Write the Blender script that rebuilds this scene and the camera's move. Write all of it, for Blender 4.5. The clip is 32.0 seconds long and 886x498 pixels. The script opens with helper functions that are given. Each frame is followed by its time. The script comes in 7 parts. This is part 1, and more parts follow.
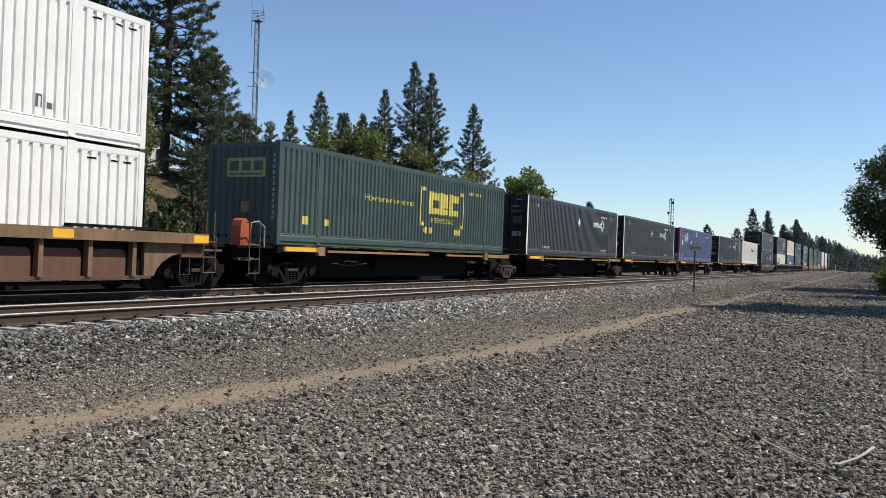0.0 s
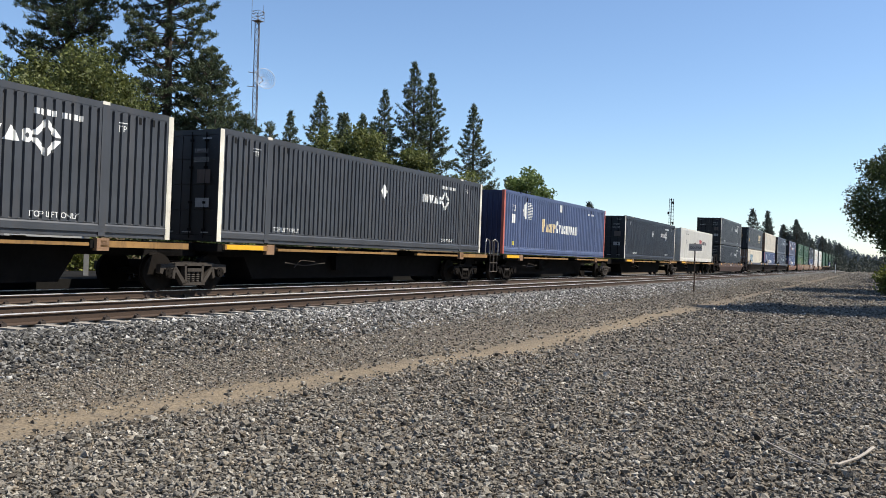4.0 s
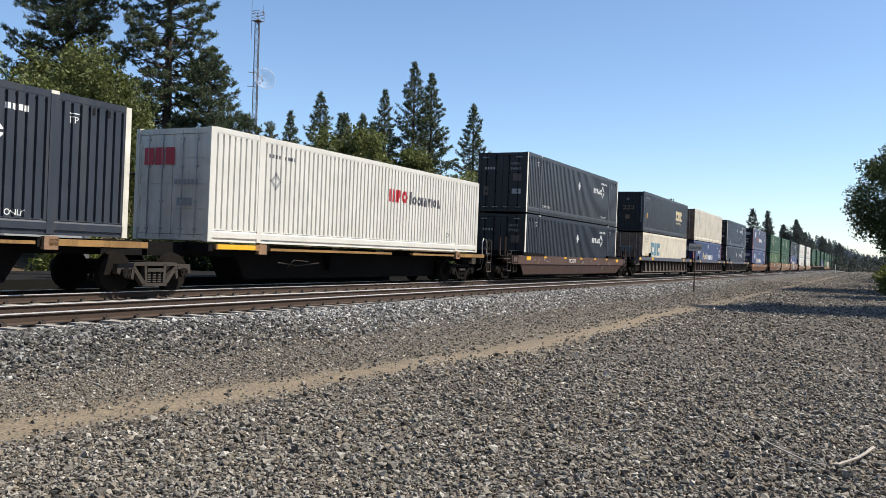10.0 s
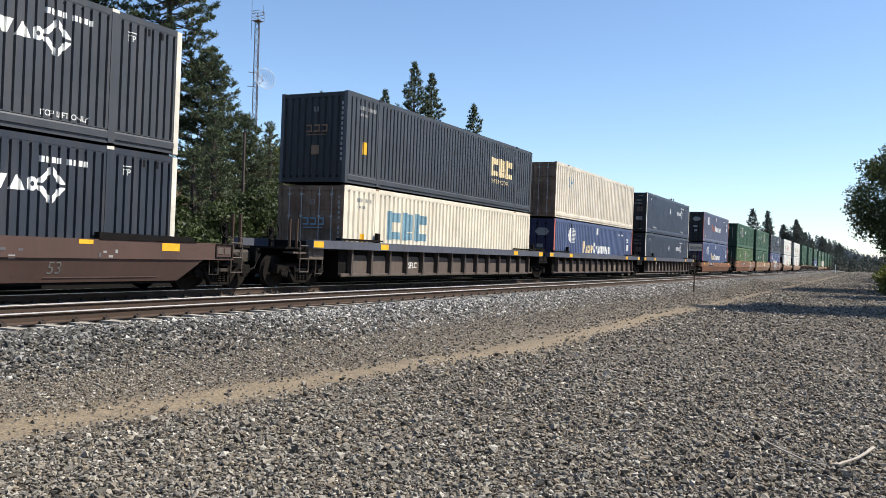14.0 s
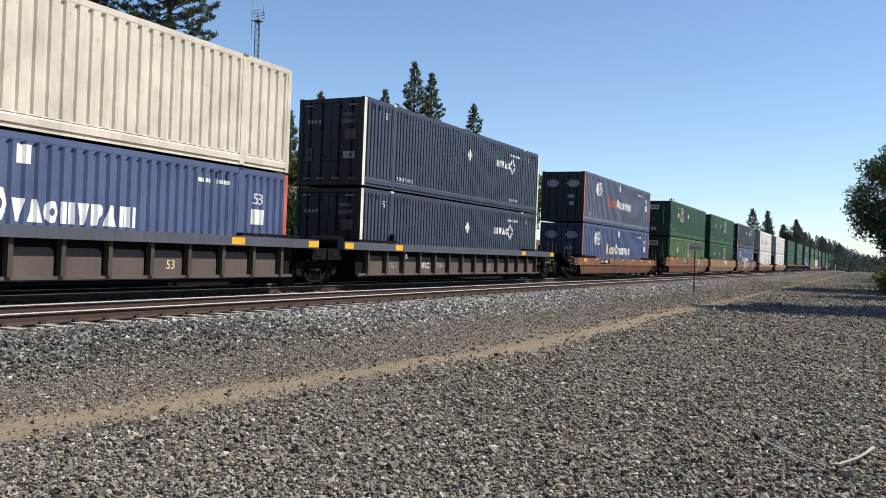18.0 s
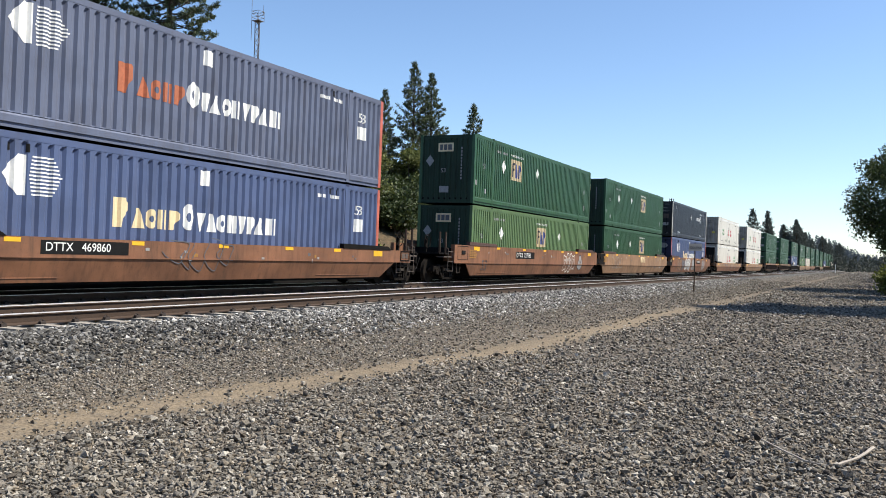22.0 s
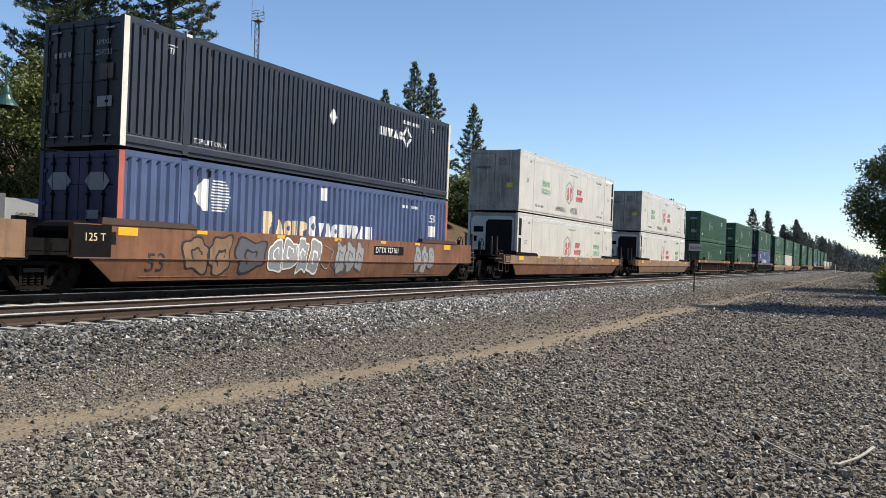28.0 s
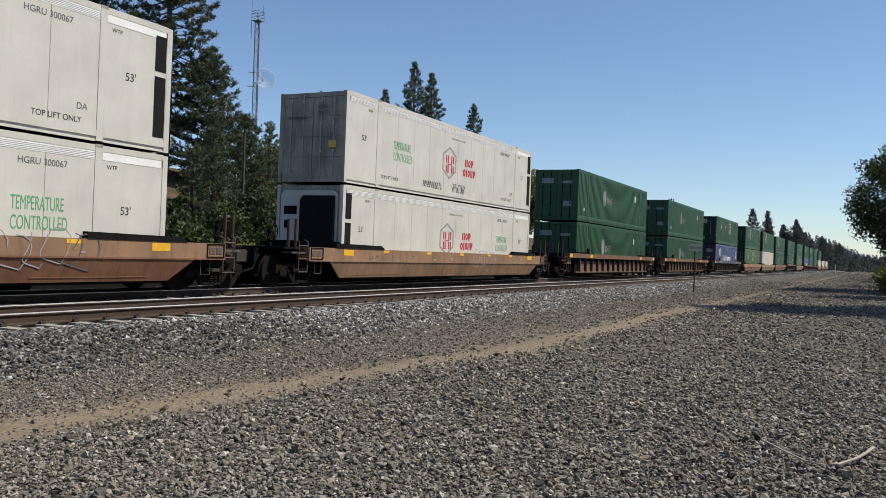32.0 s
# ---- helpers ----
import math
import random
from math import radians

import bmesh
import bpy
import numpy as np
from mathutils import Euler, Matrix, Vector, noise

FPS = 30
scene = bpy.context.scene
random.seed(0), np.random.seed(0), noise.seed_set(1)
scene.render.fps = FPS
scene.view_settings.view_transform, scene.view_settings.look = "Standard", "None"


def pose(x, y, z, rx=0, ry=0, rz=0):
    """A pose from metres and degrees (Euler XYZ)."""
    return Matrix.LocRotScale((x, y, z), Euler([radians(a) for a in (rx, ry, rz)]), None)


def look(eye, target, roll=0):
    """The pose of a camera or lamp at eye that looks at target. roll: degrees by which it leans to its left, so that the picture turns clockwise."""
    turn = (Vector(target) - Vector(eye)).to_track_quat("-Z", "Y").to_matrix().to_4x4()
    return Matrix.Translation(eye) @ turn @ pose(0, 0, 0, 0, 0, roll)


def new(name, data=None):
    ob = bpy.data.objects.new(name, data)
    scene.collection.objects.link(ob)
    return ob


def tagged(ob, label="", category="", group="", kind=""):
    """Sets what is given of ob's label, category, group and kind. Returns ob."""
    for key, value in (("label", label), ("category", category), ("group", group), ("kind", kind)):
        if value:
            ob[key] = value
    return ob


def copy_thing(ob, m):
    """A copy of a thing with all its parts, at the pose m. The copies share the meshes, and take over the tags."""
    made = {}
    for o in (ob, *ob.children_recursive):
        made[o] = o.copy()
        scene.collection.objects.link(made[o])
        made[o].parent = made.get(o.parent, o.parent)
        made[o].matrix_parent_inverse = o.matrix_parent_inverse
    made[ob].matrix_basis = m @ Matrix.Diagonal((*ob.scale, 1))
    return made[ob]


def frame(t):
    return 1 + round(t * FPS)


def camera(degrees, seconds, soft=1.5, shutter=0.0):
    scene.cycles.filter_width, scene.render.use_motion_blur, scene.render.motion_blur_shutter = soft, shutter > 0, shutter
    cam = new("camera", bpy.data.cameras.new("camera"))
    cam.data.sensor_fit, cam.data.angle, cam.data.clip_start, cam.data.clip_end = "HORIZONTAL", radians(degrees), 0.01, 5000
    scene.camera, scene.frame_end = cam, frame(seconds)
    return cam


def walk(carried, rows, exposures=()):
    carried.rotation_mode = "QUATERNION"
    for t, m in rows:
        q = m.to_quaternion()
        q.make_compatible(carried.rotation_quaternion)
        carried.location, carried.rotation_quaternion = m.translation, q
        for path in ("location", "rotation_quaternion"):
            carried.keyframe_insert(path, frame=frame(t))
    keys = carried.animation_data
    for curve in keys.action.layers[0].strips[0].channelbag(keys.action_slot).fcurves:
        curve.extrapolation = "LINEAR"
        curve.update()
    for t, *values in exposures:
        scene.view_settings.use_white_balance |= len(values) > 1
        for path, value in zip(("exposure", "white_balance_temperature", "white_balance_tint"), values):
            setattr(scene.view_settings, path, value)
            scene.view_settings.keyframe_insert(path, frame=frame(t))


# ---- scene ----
# Plan: x runs along the tracks away from the camera, y from the camera towards the train, z = 0 is the gravel yard.
cam = camera(55.54, 32.0, soft=0.65)
YAW, PITCH = 0.4709, 0.0083
EYE = Vector((0, 0, 1.55))
AHEAD = Vector((math.cos(YAW) * math.cos(PITCH), math.sin(YAW) * math.cos(PITCH), math.sin(PITCH)))
SHOT = look(EYE, EYE + 10 * AHEAD, 1.696)
walk(cam, [(0, SHOT), (32, SHOT)], [(0, 0.18), (1, 0.36), (3, 0.40), (10, 0.42), (11, 0.34), (12, 0.44), (13, 0.52), (14, 0.54), (17, 0.27), (18, 0.32), (19, 0.52), (20, 0.48), (22, 0.54), (23, 0.48), (25, 0.47), (28, 0.36), (32, 0.0)])

# ---- light ----
SUN_EL = 54.0
SUN_DIR = Vector((0.40, -0.917, 0)).normalized()
world = bpy.data.worlds.new("world")
scene.world = world
world.use_nodes = True
wn = world.node_tree.nodes
sky = wn.new("ShaderNodeTexSky")
sky.sky_type = "NISHITA"
sky.sun_disc = False
sky.sun_elevation = radians(SUN_EL)
sky.sun_rotation = math.atan2(SUN_DIR.x, SUN_DIR.y)
sky.altitude = 700
sky.air_density, sky.dust_density, sky.ozone_density = 1.0, 0.4, 4.2
wn["Background"].inputs["Strength"].default_value = 0.129
world.node_tree.links.new(sky.outputs["Color"], wn["Background"].inputs["Color"])
sun = new("sun", bpy.data.lights.new("sun", "SUN"))
sun.data.energy, sun.data.angle, sun.data.color = 5.0, radians(0.53), (1.0, 0.93, 0.82)
sun.matrix_world = look((0, 0, 0), -(SUN_DIR * math.cos(radians(SUN_EL)) + Vector((0, 0, math.sin(radians(SUN_EL))))))


# ---- materials ----
def shader(name, rough=0.7, metal=0.0, spec=0.5):
    m = bpy.data.materials.new(name)
    m.use_nodes = True
    b = m.node_tree.nodes["Principled BSDF"]
    b.inputs["Roughness"].default_value = rough
    b.inputs["Metallic"].default_value = metal
    b.inputs["Specular IOR Level"].default_value = spec
    return m, m.node_tree.nodes, m.node_tree.links, b


def noise_node(n, l, scale, detail=4, rough=0.6, stretch=(1, 1, 1), coord="Object"):
    tc, mp, nz = n.new("ShaderNodeTexCoord"), n.new("ShaderNodeMapping"), n.new("ShaderNodeTexNoise")
    mp.inputs["Scale"].default_value = stretch
    l.new(tc.outputs[coord], mp.inputs["Vector"])
    l.new(mp.outputs["Vector"], nz.inputs["Vector"])
    nz.inputs["Scale"].default_value, nz.inputs["Detail"].default_value, nz.inputs["Roughness"].default_value = scale, detail, rough
    return nz.outputs["Fac"]


def ramp(n, l, fac, *stops):
    r = n.new("ShaderNodeValToRGB")
    while len(r.color_ramp.elements) < len(stops):
        r.color_ramp.elements.new(0.5)
    for e, (p, c) in zip(r.color_ramp.elements, stops):
        e.position, e.color = p, (*c, 1)
    l.new(fac, r.inputs["Fac"])
    return r.outputs["Color"]


def mixed(n, l, fac, a, b, how="MIX"):
    x = n.new("ShaderNodeMix")
    x.data_type, x.blend_type = "RGBA", how
    for s, v in ((x.inputs["Factor"], fac), (x.inputs["A"], a), (x.inputs["B"], b)):
        if isinstance(v, (int, float)):
            s.default_value = v
        elif isinstance(v, tuple):
            s.default_value = (*v, 1)
        else:
            l.new(v, s)
    return x.outputs["Result"]


def bump(n, l, b, height, strength, dist):
    u = n.new("ShaderNodeBump")
    u.inputs["Strength"].default_value, u.inputs["Distance"].default_value = strength, dist
    l.new(height, u.inputs["Height"])
    l.new(u.outputs["Normal"], b.inputs["Normal"])


def shade(c, k):
    return tuple(min(1, v * k) for v in c)


def paint(name, col, dirt=(0.10, 0.075, 0.05), amount=0.35, rough=0.45, rust=0.0, metal=0.0, vary=0.15):
    """Weathered paint: a chalky large-scale drift, dirt streaks that run down, fine specks, and rust where asked."""
    m, n, l, b = shader(name, rough, metal)
    drift = ramp(n, l, noise_node(n, l, 0.9, 3), (0.3, shade(col, 1 - 1.2 * vary)), (0.7, shade(col, 1 + vary)))
    streak = noise_node(n, l, 3.0, 5, 0.65, (2.2, 2.2, 0.22))
    s2 = ramp(n, l, streak, (0.50, (0, 0, 0)), (0.78, (amount,) * 3))
    c = mixed(n, l, s2, drift, dirt)
    speck = ramp(n, l, noise_node(n, l, 26, 4, 0.7), (0.56, (0, 0, 0)), (0.75, (amount * 0.8,) * 3))
    c = mixed(n, l, speck, c, shade(dirt, 0.7))
    if rust:
        r = ramp(n, l, noise_node(n, l, 2.1, 6, 0.75), (0.62 - 0.2 * rust, (0, 0, 0)), (0.70, (min(1, rust),) * 3))
        c = mixed(n, l, r, c, (0.16, 0.06, 0.025))
    l.new(c, b.inputs["Base Color"])
    l.new(ramp(n, l, streak, (0.3, (rough,) * 3), (0.8, (min(1, rough + 0.25),) * 3)), b.inputs["Roughness"])
    bump(n, l, b, noise_node(n, l, 7, 3), 0.25, 0.01)
    return m


def plain(name, col, rough=0.6, metal=0.0, vary=0.18, scale=12.0, bumps=0.2, spec=0.5):
    m, n, l, b = shader(name, rough, metal, spec)
    c = ramp(n, l, noise_node(n, l, scale, 5, 0.65), (0.3, shade(col, 1 - vary)), (0.7, shade(col, 1 + vary)))
    c = mixed(n, l, 0.4, c, ramp(n, l, noise_node(n, l, scale * 0.12, 3), (0.3, shade(col, 1 - vary)), (0.7, shade(col, 1 + vary))))
    l.new(c, b.inputs["Base Color"])
    if bumps:
        bump(n, l, b, noise_node(n, l, scale * 2, 3), bumps, 0.01)
    return m


def leafy(name, dark, light, rough=0.55, clear=0.25):
    m, n, l, b = shader(name, rough, 0, 0.3)
    geo = n.new("ShaderNodeNewGeometry")
    big = noise_node(n, l, 0.35, 3)
    mixf = n.new("ShaderNodeMath")
    mixf.operation = "MULTIPLY_ADD"
    l.new(geo.outputs["Random Per Island"], mixf.inputs[0])
    mixf.inputs[1].default_value = 0.6
    half = n.new("ShaderNodeMath")
    half.operation = "MULTIPLY"
    l.new(big, half.inputs[0])
    half.inputs[1].default_value = 0.5
    l.new(half.outputs[0], mixf.inputs[2])
    c = ramp(n, l, mixf.outputs[0], (0.15, dark), (0.85, light))
    l.new(c, b.inputs["Base Color"])
    t = n.new("ShaderNodeBsdfTranslucent")
    l.new(c, t.inputs["Color"])
    mx = n.new("ShaderNodeMixShader")
    mx.inputs["Fac"].default_value = clear
    l.new(b.outputs[0], mx.inputs[1])
    l.new(t.outputs[0], mx.inputs[2])
    l.new(mx.outputs[0], n["Material Output"].inputs["Surface"])
    return m


def stony(name, *cols):
    """Broken stone: each piece takes a tone of its own, with fine grain."""
    m, n, l, b = shader(name, 0.85, 0, 0.25)
    geo = n.new("ShaderNodeNewGeometry")
    k = len(cols) - 1
    c = ramp(n, l, geo.outputs["Random Per Island"], *[(i / k, q) for i, q in enumerate(cols)])
    g = ramp(n, l, noise_node(n, l, 40, 4, 0.7), (0.3, (0.72,) * 3), (0.7, (1.0,) * 3))
    l.new(mixed(n, l, 1.0, c, g, "MULTIPLY"), b.inputs["Base Color"])
    bump(n, l, b, noise_node(n, l, 85, 3, 0.6), 0.7, 0.012)
    return m


def ground_material():
    m, n, l, b = shader("yard gravel", 0.95, 0, 0.2)
    tc, sep = n.new("ShaderNodeTexCoord"), n.new("ShaderNodeSeparateXYZ")
    l.new(tc.outputs["Object"], sep.inputs[0])

    def calc(op, a, c, d=None):
        x = n.new("ShaderNodeMath")
        x.operation = op
        for i, v in enumerate((a, c, d)):
            if v is None:
                continue
            if isinstance(v, (int, float)):
                x.inputs[i].default_value = v
            else:
                l.new(v, x.inputs[i])
        return x.outputs[0]

    def band(v, a, c):
        x = n.new("ShaderNodeMapRange")
        x.interpolation_type = "SMOOTHSTEP"
        l.new(v, x.inputs["Value"])
        x.inputs["From Min"].default_value, x.inputs["From Max"].default_value = a, c
        return x.outputs["Result"]

    vor = n.new("ShaderNodeTexVoronoi")
    l.new(tc.outputs["Object"], vor.inputs["Vector"])
    vor.inputs["Scale"].default_value = 22
    pebble = ramp(n, l, vor.outputs["Color"], (0.1, (0.05, 0.045, 0.04)), (0.5, (0.17, 0.15, 0.13)), (0.95, (0.42, 0.38, 0.33)))
    patch = ramp(n, l, noise_node(n, l, 0.5, 4), (0.35, (0.72, 0.70, 0.68)), (0.7, (1.0, 0.97, 0.93)))
    gravel = mixed(n, l, 1.0, pebble, patch, "MULTIPLY")
    vor3 = n.new("ShaderNodeTexVoronoi")
    l.new(tc.outputs["Object"], vor3.inputs["Vector"])
    vor3.inputs["Scale"].default_value = 7
    gravel = mixed(n, l, 0.45, gravel, ramp(n, l, vor3.outputs["Color"], (0.15, (0.06, 0.054, 0.048)), (0.55, (0.18, 0.16, 0.135)), (0.9, (0.36, 0.33, 0.285))))
    fines = ramp(n, l, noise_node(n, l, 60, 4, 0.7), (0.3, (0.11, 0.092, 0.072)), (0.7, (0.21, 0.18, 0.145)))
    gravel = mixed(n, l, 1.0, gravel, (0.62, 0.59, 0.55), "MULTIPLY")
    gravel = mixed(n, l, ramp(n, l, noise_node(n, l, 1.3, 5, 0.7), (0.42, (0, 0, 0)), (0.62, (0.55,) * 3)), gravel, fines)
    wob = noise_node(n, l, 0.45, 4)
    yw = calc("MULTIPLY_ADD", wob, 1.1, calc("SUBTRACT", sep.outputs["Y"], 0.55))
    # the trodden sand path bends a little nearer to the yard as it goes on
    mid = calc("SUBTRACT", calc("ADD", yw, calc("MULTIPLY", band(sep.outputs["X"], 3, 15), 1.0)), 6.35)
    away = calc("ABSOLUTE", mid, 0)
    sand = ramp(n, l, noise_node(n, l, 30, 5, 0.7), (0.25, (0.165, 0.128, 0.085)), (0.75, (0.31, 0.246, 0.162)))
    onpath = calc("MULTIPLY", calc("SUBTRACT", 1.0, band(away, 0.08, 0.8)), ramp(n, l, noise_node(n, l, 6, 5, 0.75), (0.30, (0.25,) * 3), (0.58, (1, 1, 1))))
    onpath = calc("MULTIPLY", onpath, calc("SUBTRACT", 1.0, calc("MULTIPLY", band(sep.outputs["X"], 22, 45), 0.6)))
    c = mixed(n, l, onpath, gravel, sand)
    spill = calc("MULTIPLY", calc("MULTIPLY", band(mid, 0.2, 0.5), calc("SUBTRACT", 1.0, band(mid, 0.9, 2.2))), 0.3)
    c = mixed(n, l, calc("MULTIPLY", spill, ramp(n, l, noise_node(n, l, 5, 4, 0.7), (0.35, (0.2,) * 3), (0.6, (1, 1, 1)))), c, sand)
    vor2 = n.new("ShaderNodeTexVoronoi")
    l.new(tc.outputs["Object"], vor2.inputs["Vector"])
    vor2.inputs["Scale"].default_value = 15
    ballast = ramp(n, l, vor2.outputs["Color"], (0.1, (0.018, 0.018, 0.018)), (0.5, (0.07, 0.068, 0.065)), (0.9, (0.24, 0.232, 0.22)))
    c = mixed(n, l, calc("MULTIPLY", band(yw, 8.7, 10.1), calc("SUBTRACT", 1.0, band(yw, 18.2, 19))), c, ballast)
    # Dark band below the train: its shade put into the ballast colour.
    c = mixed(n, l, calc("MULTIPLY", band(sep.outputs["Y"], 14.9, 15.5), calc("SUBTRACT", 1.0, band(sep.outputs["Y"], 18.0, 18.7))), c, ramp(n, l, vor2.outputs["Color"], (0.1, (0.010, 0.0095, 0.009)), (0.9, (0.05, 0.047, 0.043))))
    grass = ramp(n, l, noise_node(n, l, 2.2, 6, 0.7), (0.3, (0.035, 0.035, 0.02)), (0.5, (0.09, 0.064, 0.036)), (0.75, (0.165, 0.113, 0.063)))
    c = mixed(n, l, band(yw, 21, 25), c, grass)
    c = mixed(n, l, band(calc("MULTIPLY", yw, -1), 9, 14), c, grass)
    l.new(c, b.inputs["Base Color"])
    hh = mixed(n, l, 0.5, vor.outputs["Distance"], noise_node(n, l, 35, 4))
    bump(n, l, b, hh, 0.9, 0.03)
    return m


GROUND = ground_material()
RAIL_RUST = plain("rusty rail web", (0.054, 0.033, 0.021), 0.85, 0.1, 0.3, 20)
RAIL_TOP = plain("worn rail head", (0.80, 0.78, 0.75), 0.42, 0.45, 0.08, 8, 0)
CONCRETE = plain("dusty concrete tie", (0.30, 0.268, 0.225), 0.9, 0, 0.3, 9)
CLIP = plain("rail clip steel", (0.05, 0.04, 0.035), 0.8, 0.3, 0.3, 30)
STONE_YARD = stony("yard stones", (0.031, 0.029, 0.025), (0.325, 0.283, 0.222), (0.076, 0.071, 0.063), (0.414, 0.371, 0.302), (0.168, 0.152, 0.126), (0.291, 0.237, 0.170), (0.045, 0.041, 0.037), (0.358, 0.330, 0.277), (0.134, 0.122, 0.104), (0.627, 0.577, 0.483))
STONE_BALLAST = stony("ballast stones", (0.035, 0.033, 0.031), (0.30, 0.287, 0.262), (0.10, 0.096, 0.09), (0.55, 0.53, 0.49), (0.06, 0.057, 0.053), (0.22, 0.21, 0.193), (0.40, 0.385, 0.352), (0.80, 0.78, 0.73))
STONE_DULL = stony("dusty ballast stones", (0.016, 0.015, 0.014), (0.208, 0.198, 0.180), (0.032, 0.031, 0.029), (0.336, 0.320, 0.292), (0.026, 0.024, 0.022), (0.120, 0.114, 0.103), (0.051, 0.049, 0.044), (0.576, 0.552, 0.504))
# Stone tones with the train's shade put in.
STONE_SHADED = stony("ballast stones darkened as train shade", (0.015, 0.014, 0.013), (0.06, 0.055, 0.050), (0.03, 0.027, 0.025), (0.10, 0.093, 0.087))
# Underframe and wheel steels hold the shade under the cars in their colour.
STEEL_DARK = plain("near-black steel with underframe shade", (0.010, 0.009, 0.0085), 0.9, 0.0, 0.4, 5, 0.2, 0.1)
TRUCK_STEEL = plain("dusty cast truck steel", (0.045, 0.036, 0.028), 0.85, 0.1, 0.35, 7)
WHEEL_STEEL = plain("brown wheel steel, darkened as shade", (0.014, 0.0115, 0.0095), 0.85, 0.0, 0.3, 9, 0.2, 0.1)
GALV = plain("galvanised rod", (0.42, 0.41, 0.39), 0.5, 0.6, 0.15, 10)
BLACK = plain("black rubber and fittings", (0.011, 0.011, 0.011), 0.8, 0, 0.3, 10, 0.2, 0.15)
NAVY = paint("navy container paint", (0.049, 0.063, 0.094), amount=0.22, rough=0.38)
CHARCOAL = paint("charcoal container paint", (0.053, 0.058, 0.066), amount=0.25, rough=0.38)
BLACKBLUE = paint("blackish blue container paint", (0.027, 0.034, 0.047), amount=0.25, rough=0.4)
CSXGREEN = paint("dull dark green container paint", (0.043, 0.074, 0.068), amount=0.22)
PACER = paint("blue container paint", (0.078, 0.110, 0.212), amount=0.2, rough=0.42)
PACER_OLD = paint("faded blue container paint", (0.108, 0.130, 0.195), amount=0.3, rough=0.55)
RED = paint("sun-bleached red post paint", (0.52, 0.13, 0.085), amount=0.25)
POSTWHITE = paint("cream post paint", (0.78, 0.74, 0.62), amount=0.3, rust=0.25)
WHITE = paint("white container paint", (0.65, 0.63, 0.565), (0.30, 0.25, 0.19), 0.14, vary=0.06)
BRIGHTWHITE = paint("clean white container paint", (0.80, 0.79, 0.755), (0.35, 0.30, 0.24), 0.12, vary=0.05)
CREAM = paint("cream container paint", (0.74, 0.675, 0.54), (0.30, 0.19, 0.10), 0.22, rust=0.10, vary=0.1)
OLDWHITE = paint("chalky white container paint with rust stains", (0.66, 0.60, 0.49), (0.30, 0.155, 0.07), 0.35, rust=0.22, vary=0.14)
HUBWHITE = paint("smooth white panel paint", (0.60, 0.575, 0.505), (0.30, 0.26, 0.20), 0.20, 0.38, vary=0.08)
EMPGREEN = paint("dark green container paint", (0.024, 0.083, 0.033), amount=0.2, rough=0.42)
EMPFADED = paint("faded green container paint", (0.090, 0.160, 0.062), amount=0.2, rough=0.5)
TTX = paint("ochre car paint with dust", (0.200, 0.088, 0.043), (0.05, 0.035, 0.025), 0.7, 0.6, rust=0.35, vary=0.32)
TTXPALE = paint("faded ochre car paint", (0.265, 0.155, 0.084), (0.08, 0.055, 0.04), 0.65, 0.6, rust=0.25, vary=0.28)
BROWN = paint("reddish brown car paint", (0.078, 0.042, 0.032), (0.05, 0.05, 0.04), 0.4, 0.6)
SFBROWN = paint("dusty brown car paint", (0.105, 0.080, 0.066), (0.05, 0.038, 0.03), 0.4, 0.65)
SFGREY = paint("blue-grey top chord paint", (0.075, 0.082, 0.105), (0.05, 0.04, 0.032), 0.45, 0.6)
RUSTBROWN = paint("rust-brown car paint", (0.165, 0.092, 0.055), (0.06, 0.045, 0.035), 0.5, 0.65, rust=0.35)
LEDGE = paint("yellow ochre ledge paint", (0.30, 0.165, 0.050), (0.06, 0.04, 0.025), 0.7, 0.6, rust=0.4, vary=0.3)
SFPOST = paint("dark brown side post paint", (0.060, 0.045, 0.036), (0.04, 0.03, 0.025), 0.4, 0.7)
YELLOW = plain("yellow reflective strip", (0.78, 0.42, 0.02), 0.5, 0, 0.2, 6, 0)
ORANGE = plain("orange brake wheel housing", (0.35, 0.075, 0.025), 0.6, 0, 0.25, 8)
INK_WHITE = plain("white lettering", (0.80, 0.80, 0.76), 0.6, 0, 0.12, 14, 0)
INK_CREAM = plain("cream lettering", (0.74, 0.60, 0.36), 0.6, 0, 0.12, 14, 0)
PANEL_CREAM = plain("dull cream logo panel", (0.52, 0.42, 0.25), 0.65, 0, 0.2, 9, 0)
INK_YELLOW = plain("yellow lettering", (0.62, 0.52, 0.10), 0.6, 0, 0.2, 9, 0)
INK_DULLYELLOW = plain("dull yellow-green panel paint", (0.33, 0.33, 0.12), 0.65, 0, 0.25, 9, 0)
INK_DIM = plain("greyed lettering", (0.30, 0.30, 0.29), 0.7, 0, 0.2, 9, 0)
INK_RED = plain("red lettering", (0.45, 0.03, 0.04), 0.6, 0, 0.12, 14, 0)
INK_RUSTED = plain("faded orange-red lettering", (0.42, 0.13, 0.06), 0.7, 0, 0.3, 9, 0)
INK_GREY = plain("grey lettering", (0.10, 0.10, 0.11), 0.6, 0, 0.15, 14, 0)
INK_GREEN = plain("green lettering", (0.10, 0.36, 0.16), 0.6, 0, 0.12, 14, 0)
INK_BLUE = plain("faded blue lettering", (0.17, 0.30, 0.37), 0.6, 0, 0.25, 9, 0)
INK_NAVY = plain("faded navy blue lettering", (0.05, 0.075, 0.22), 0.65, 0, 0.25, 9, 0)
INK_BLACK = plain("black lettering", (0.03, 0.03, 0.035), 0.6, 0, 0.15, 14, 0)
BARK = plain("pine bark", (0.062, 0.045, 0.034), 0.95, 0, 0.35, 6, 0.8)
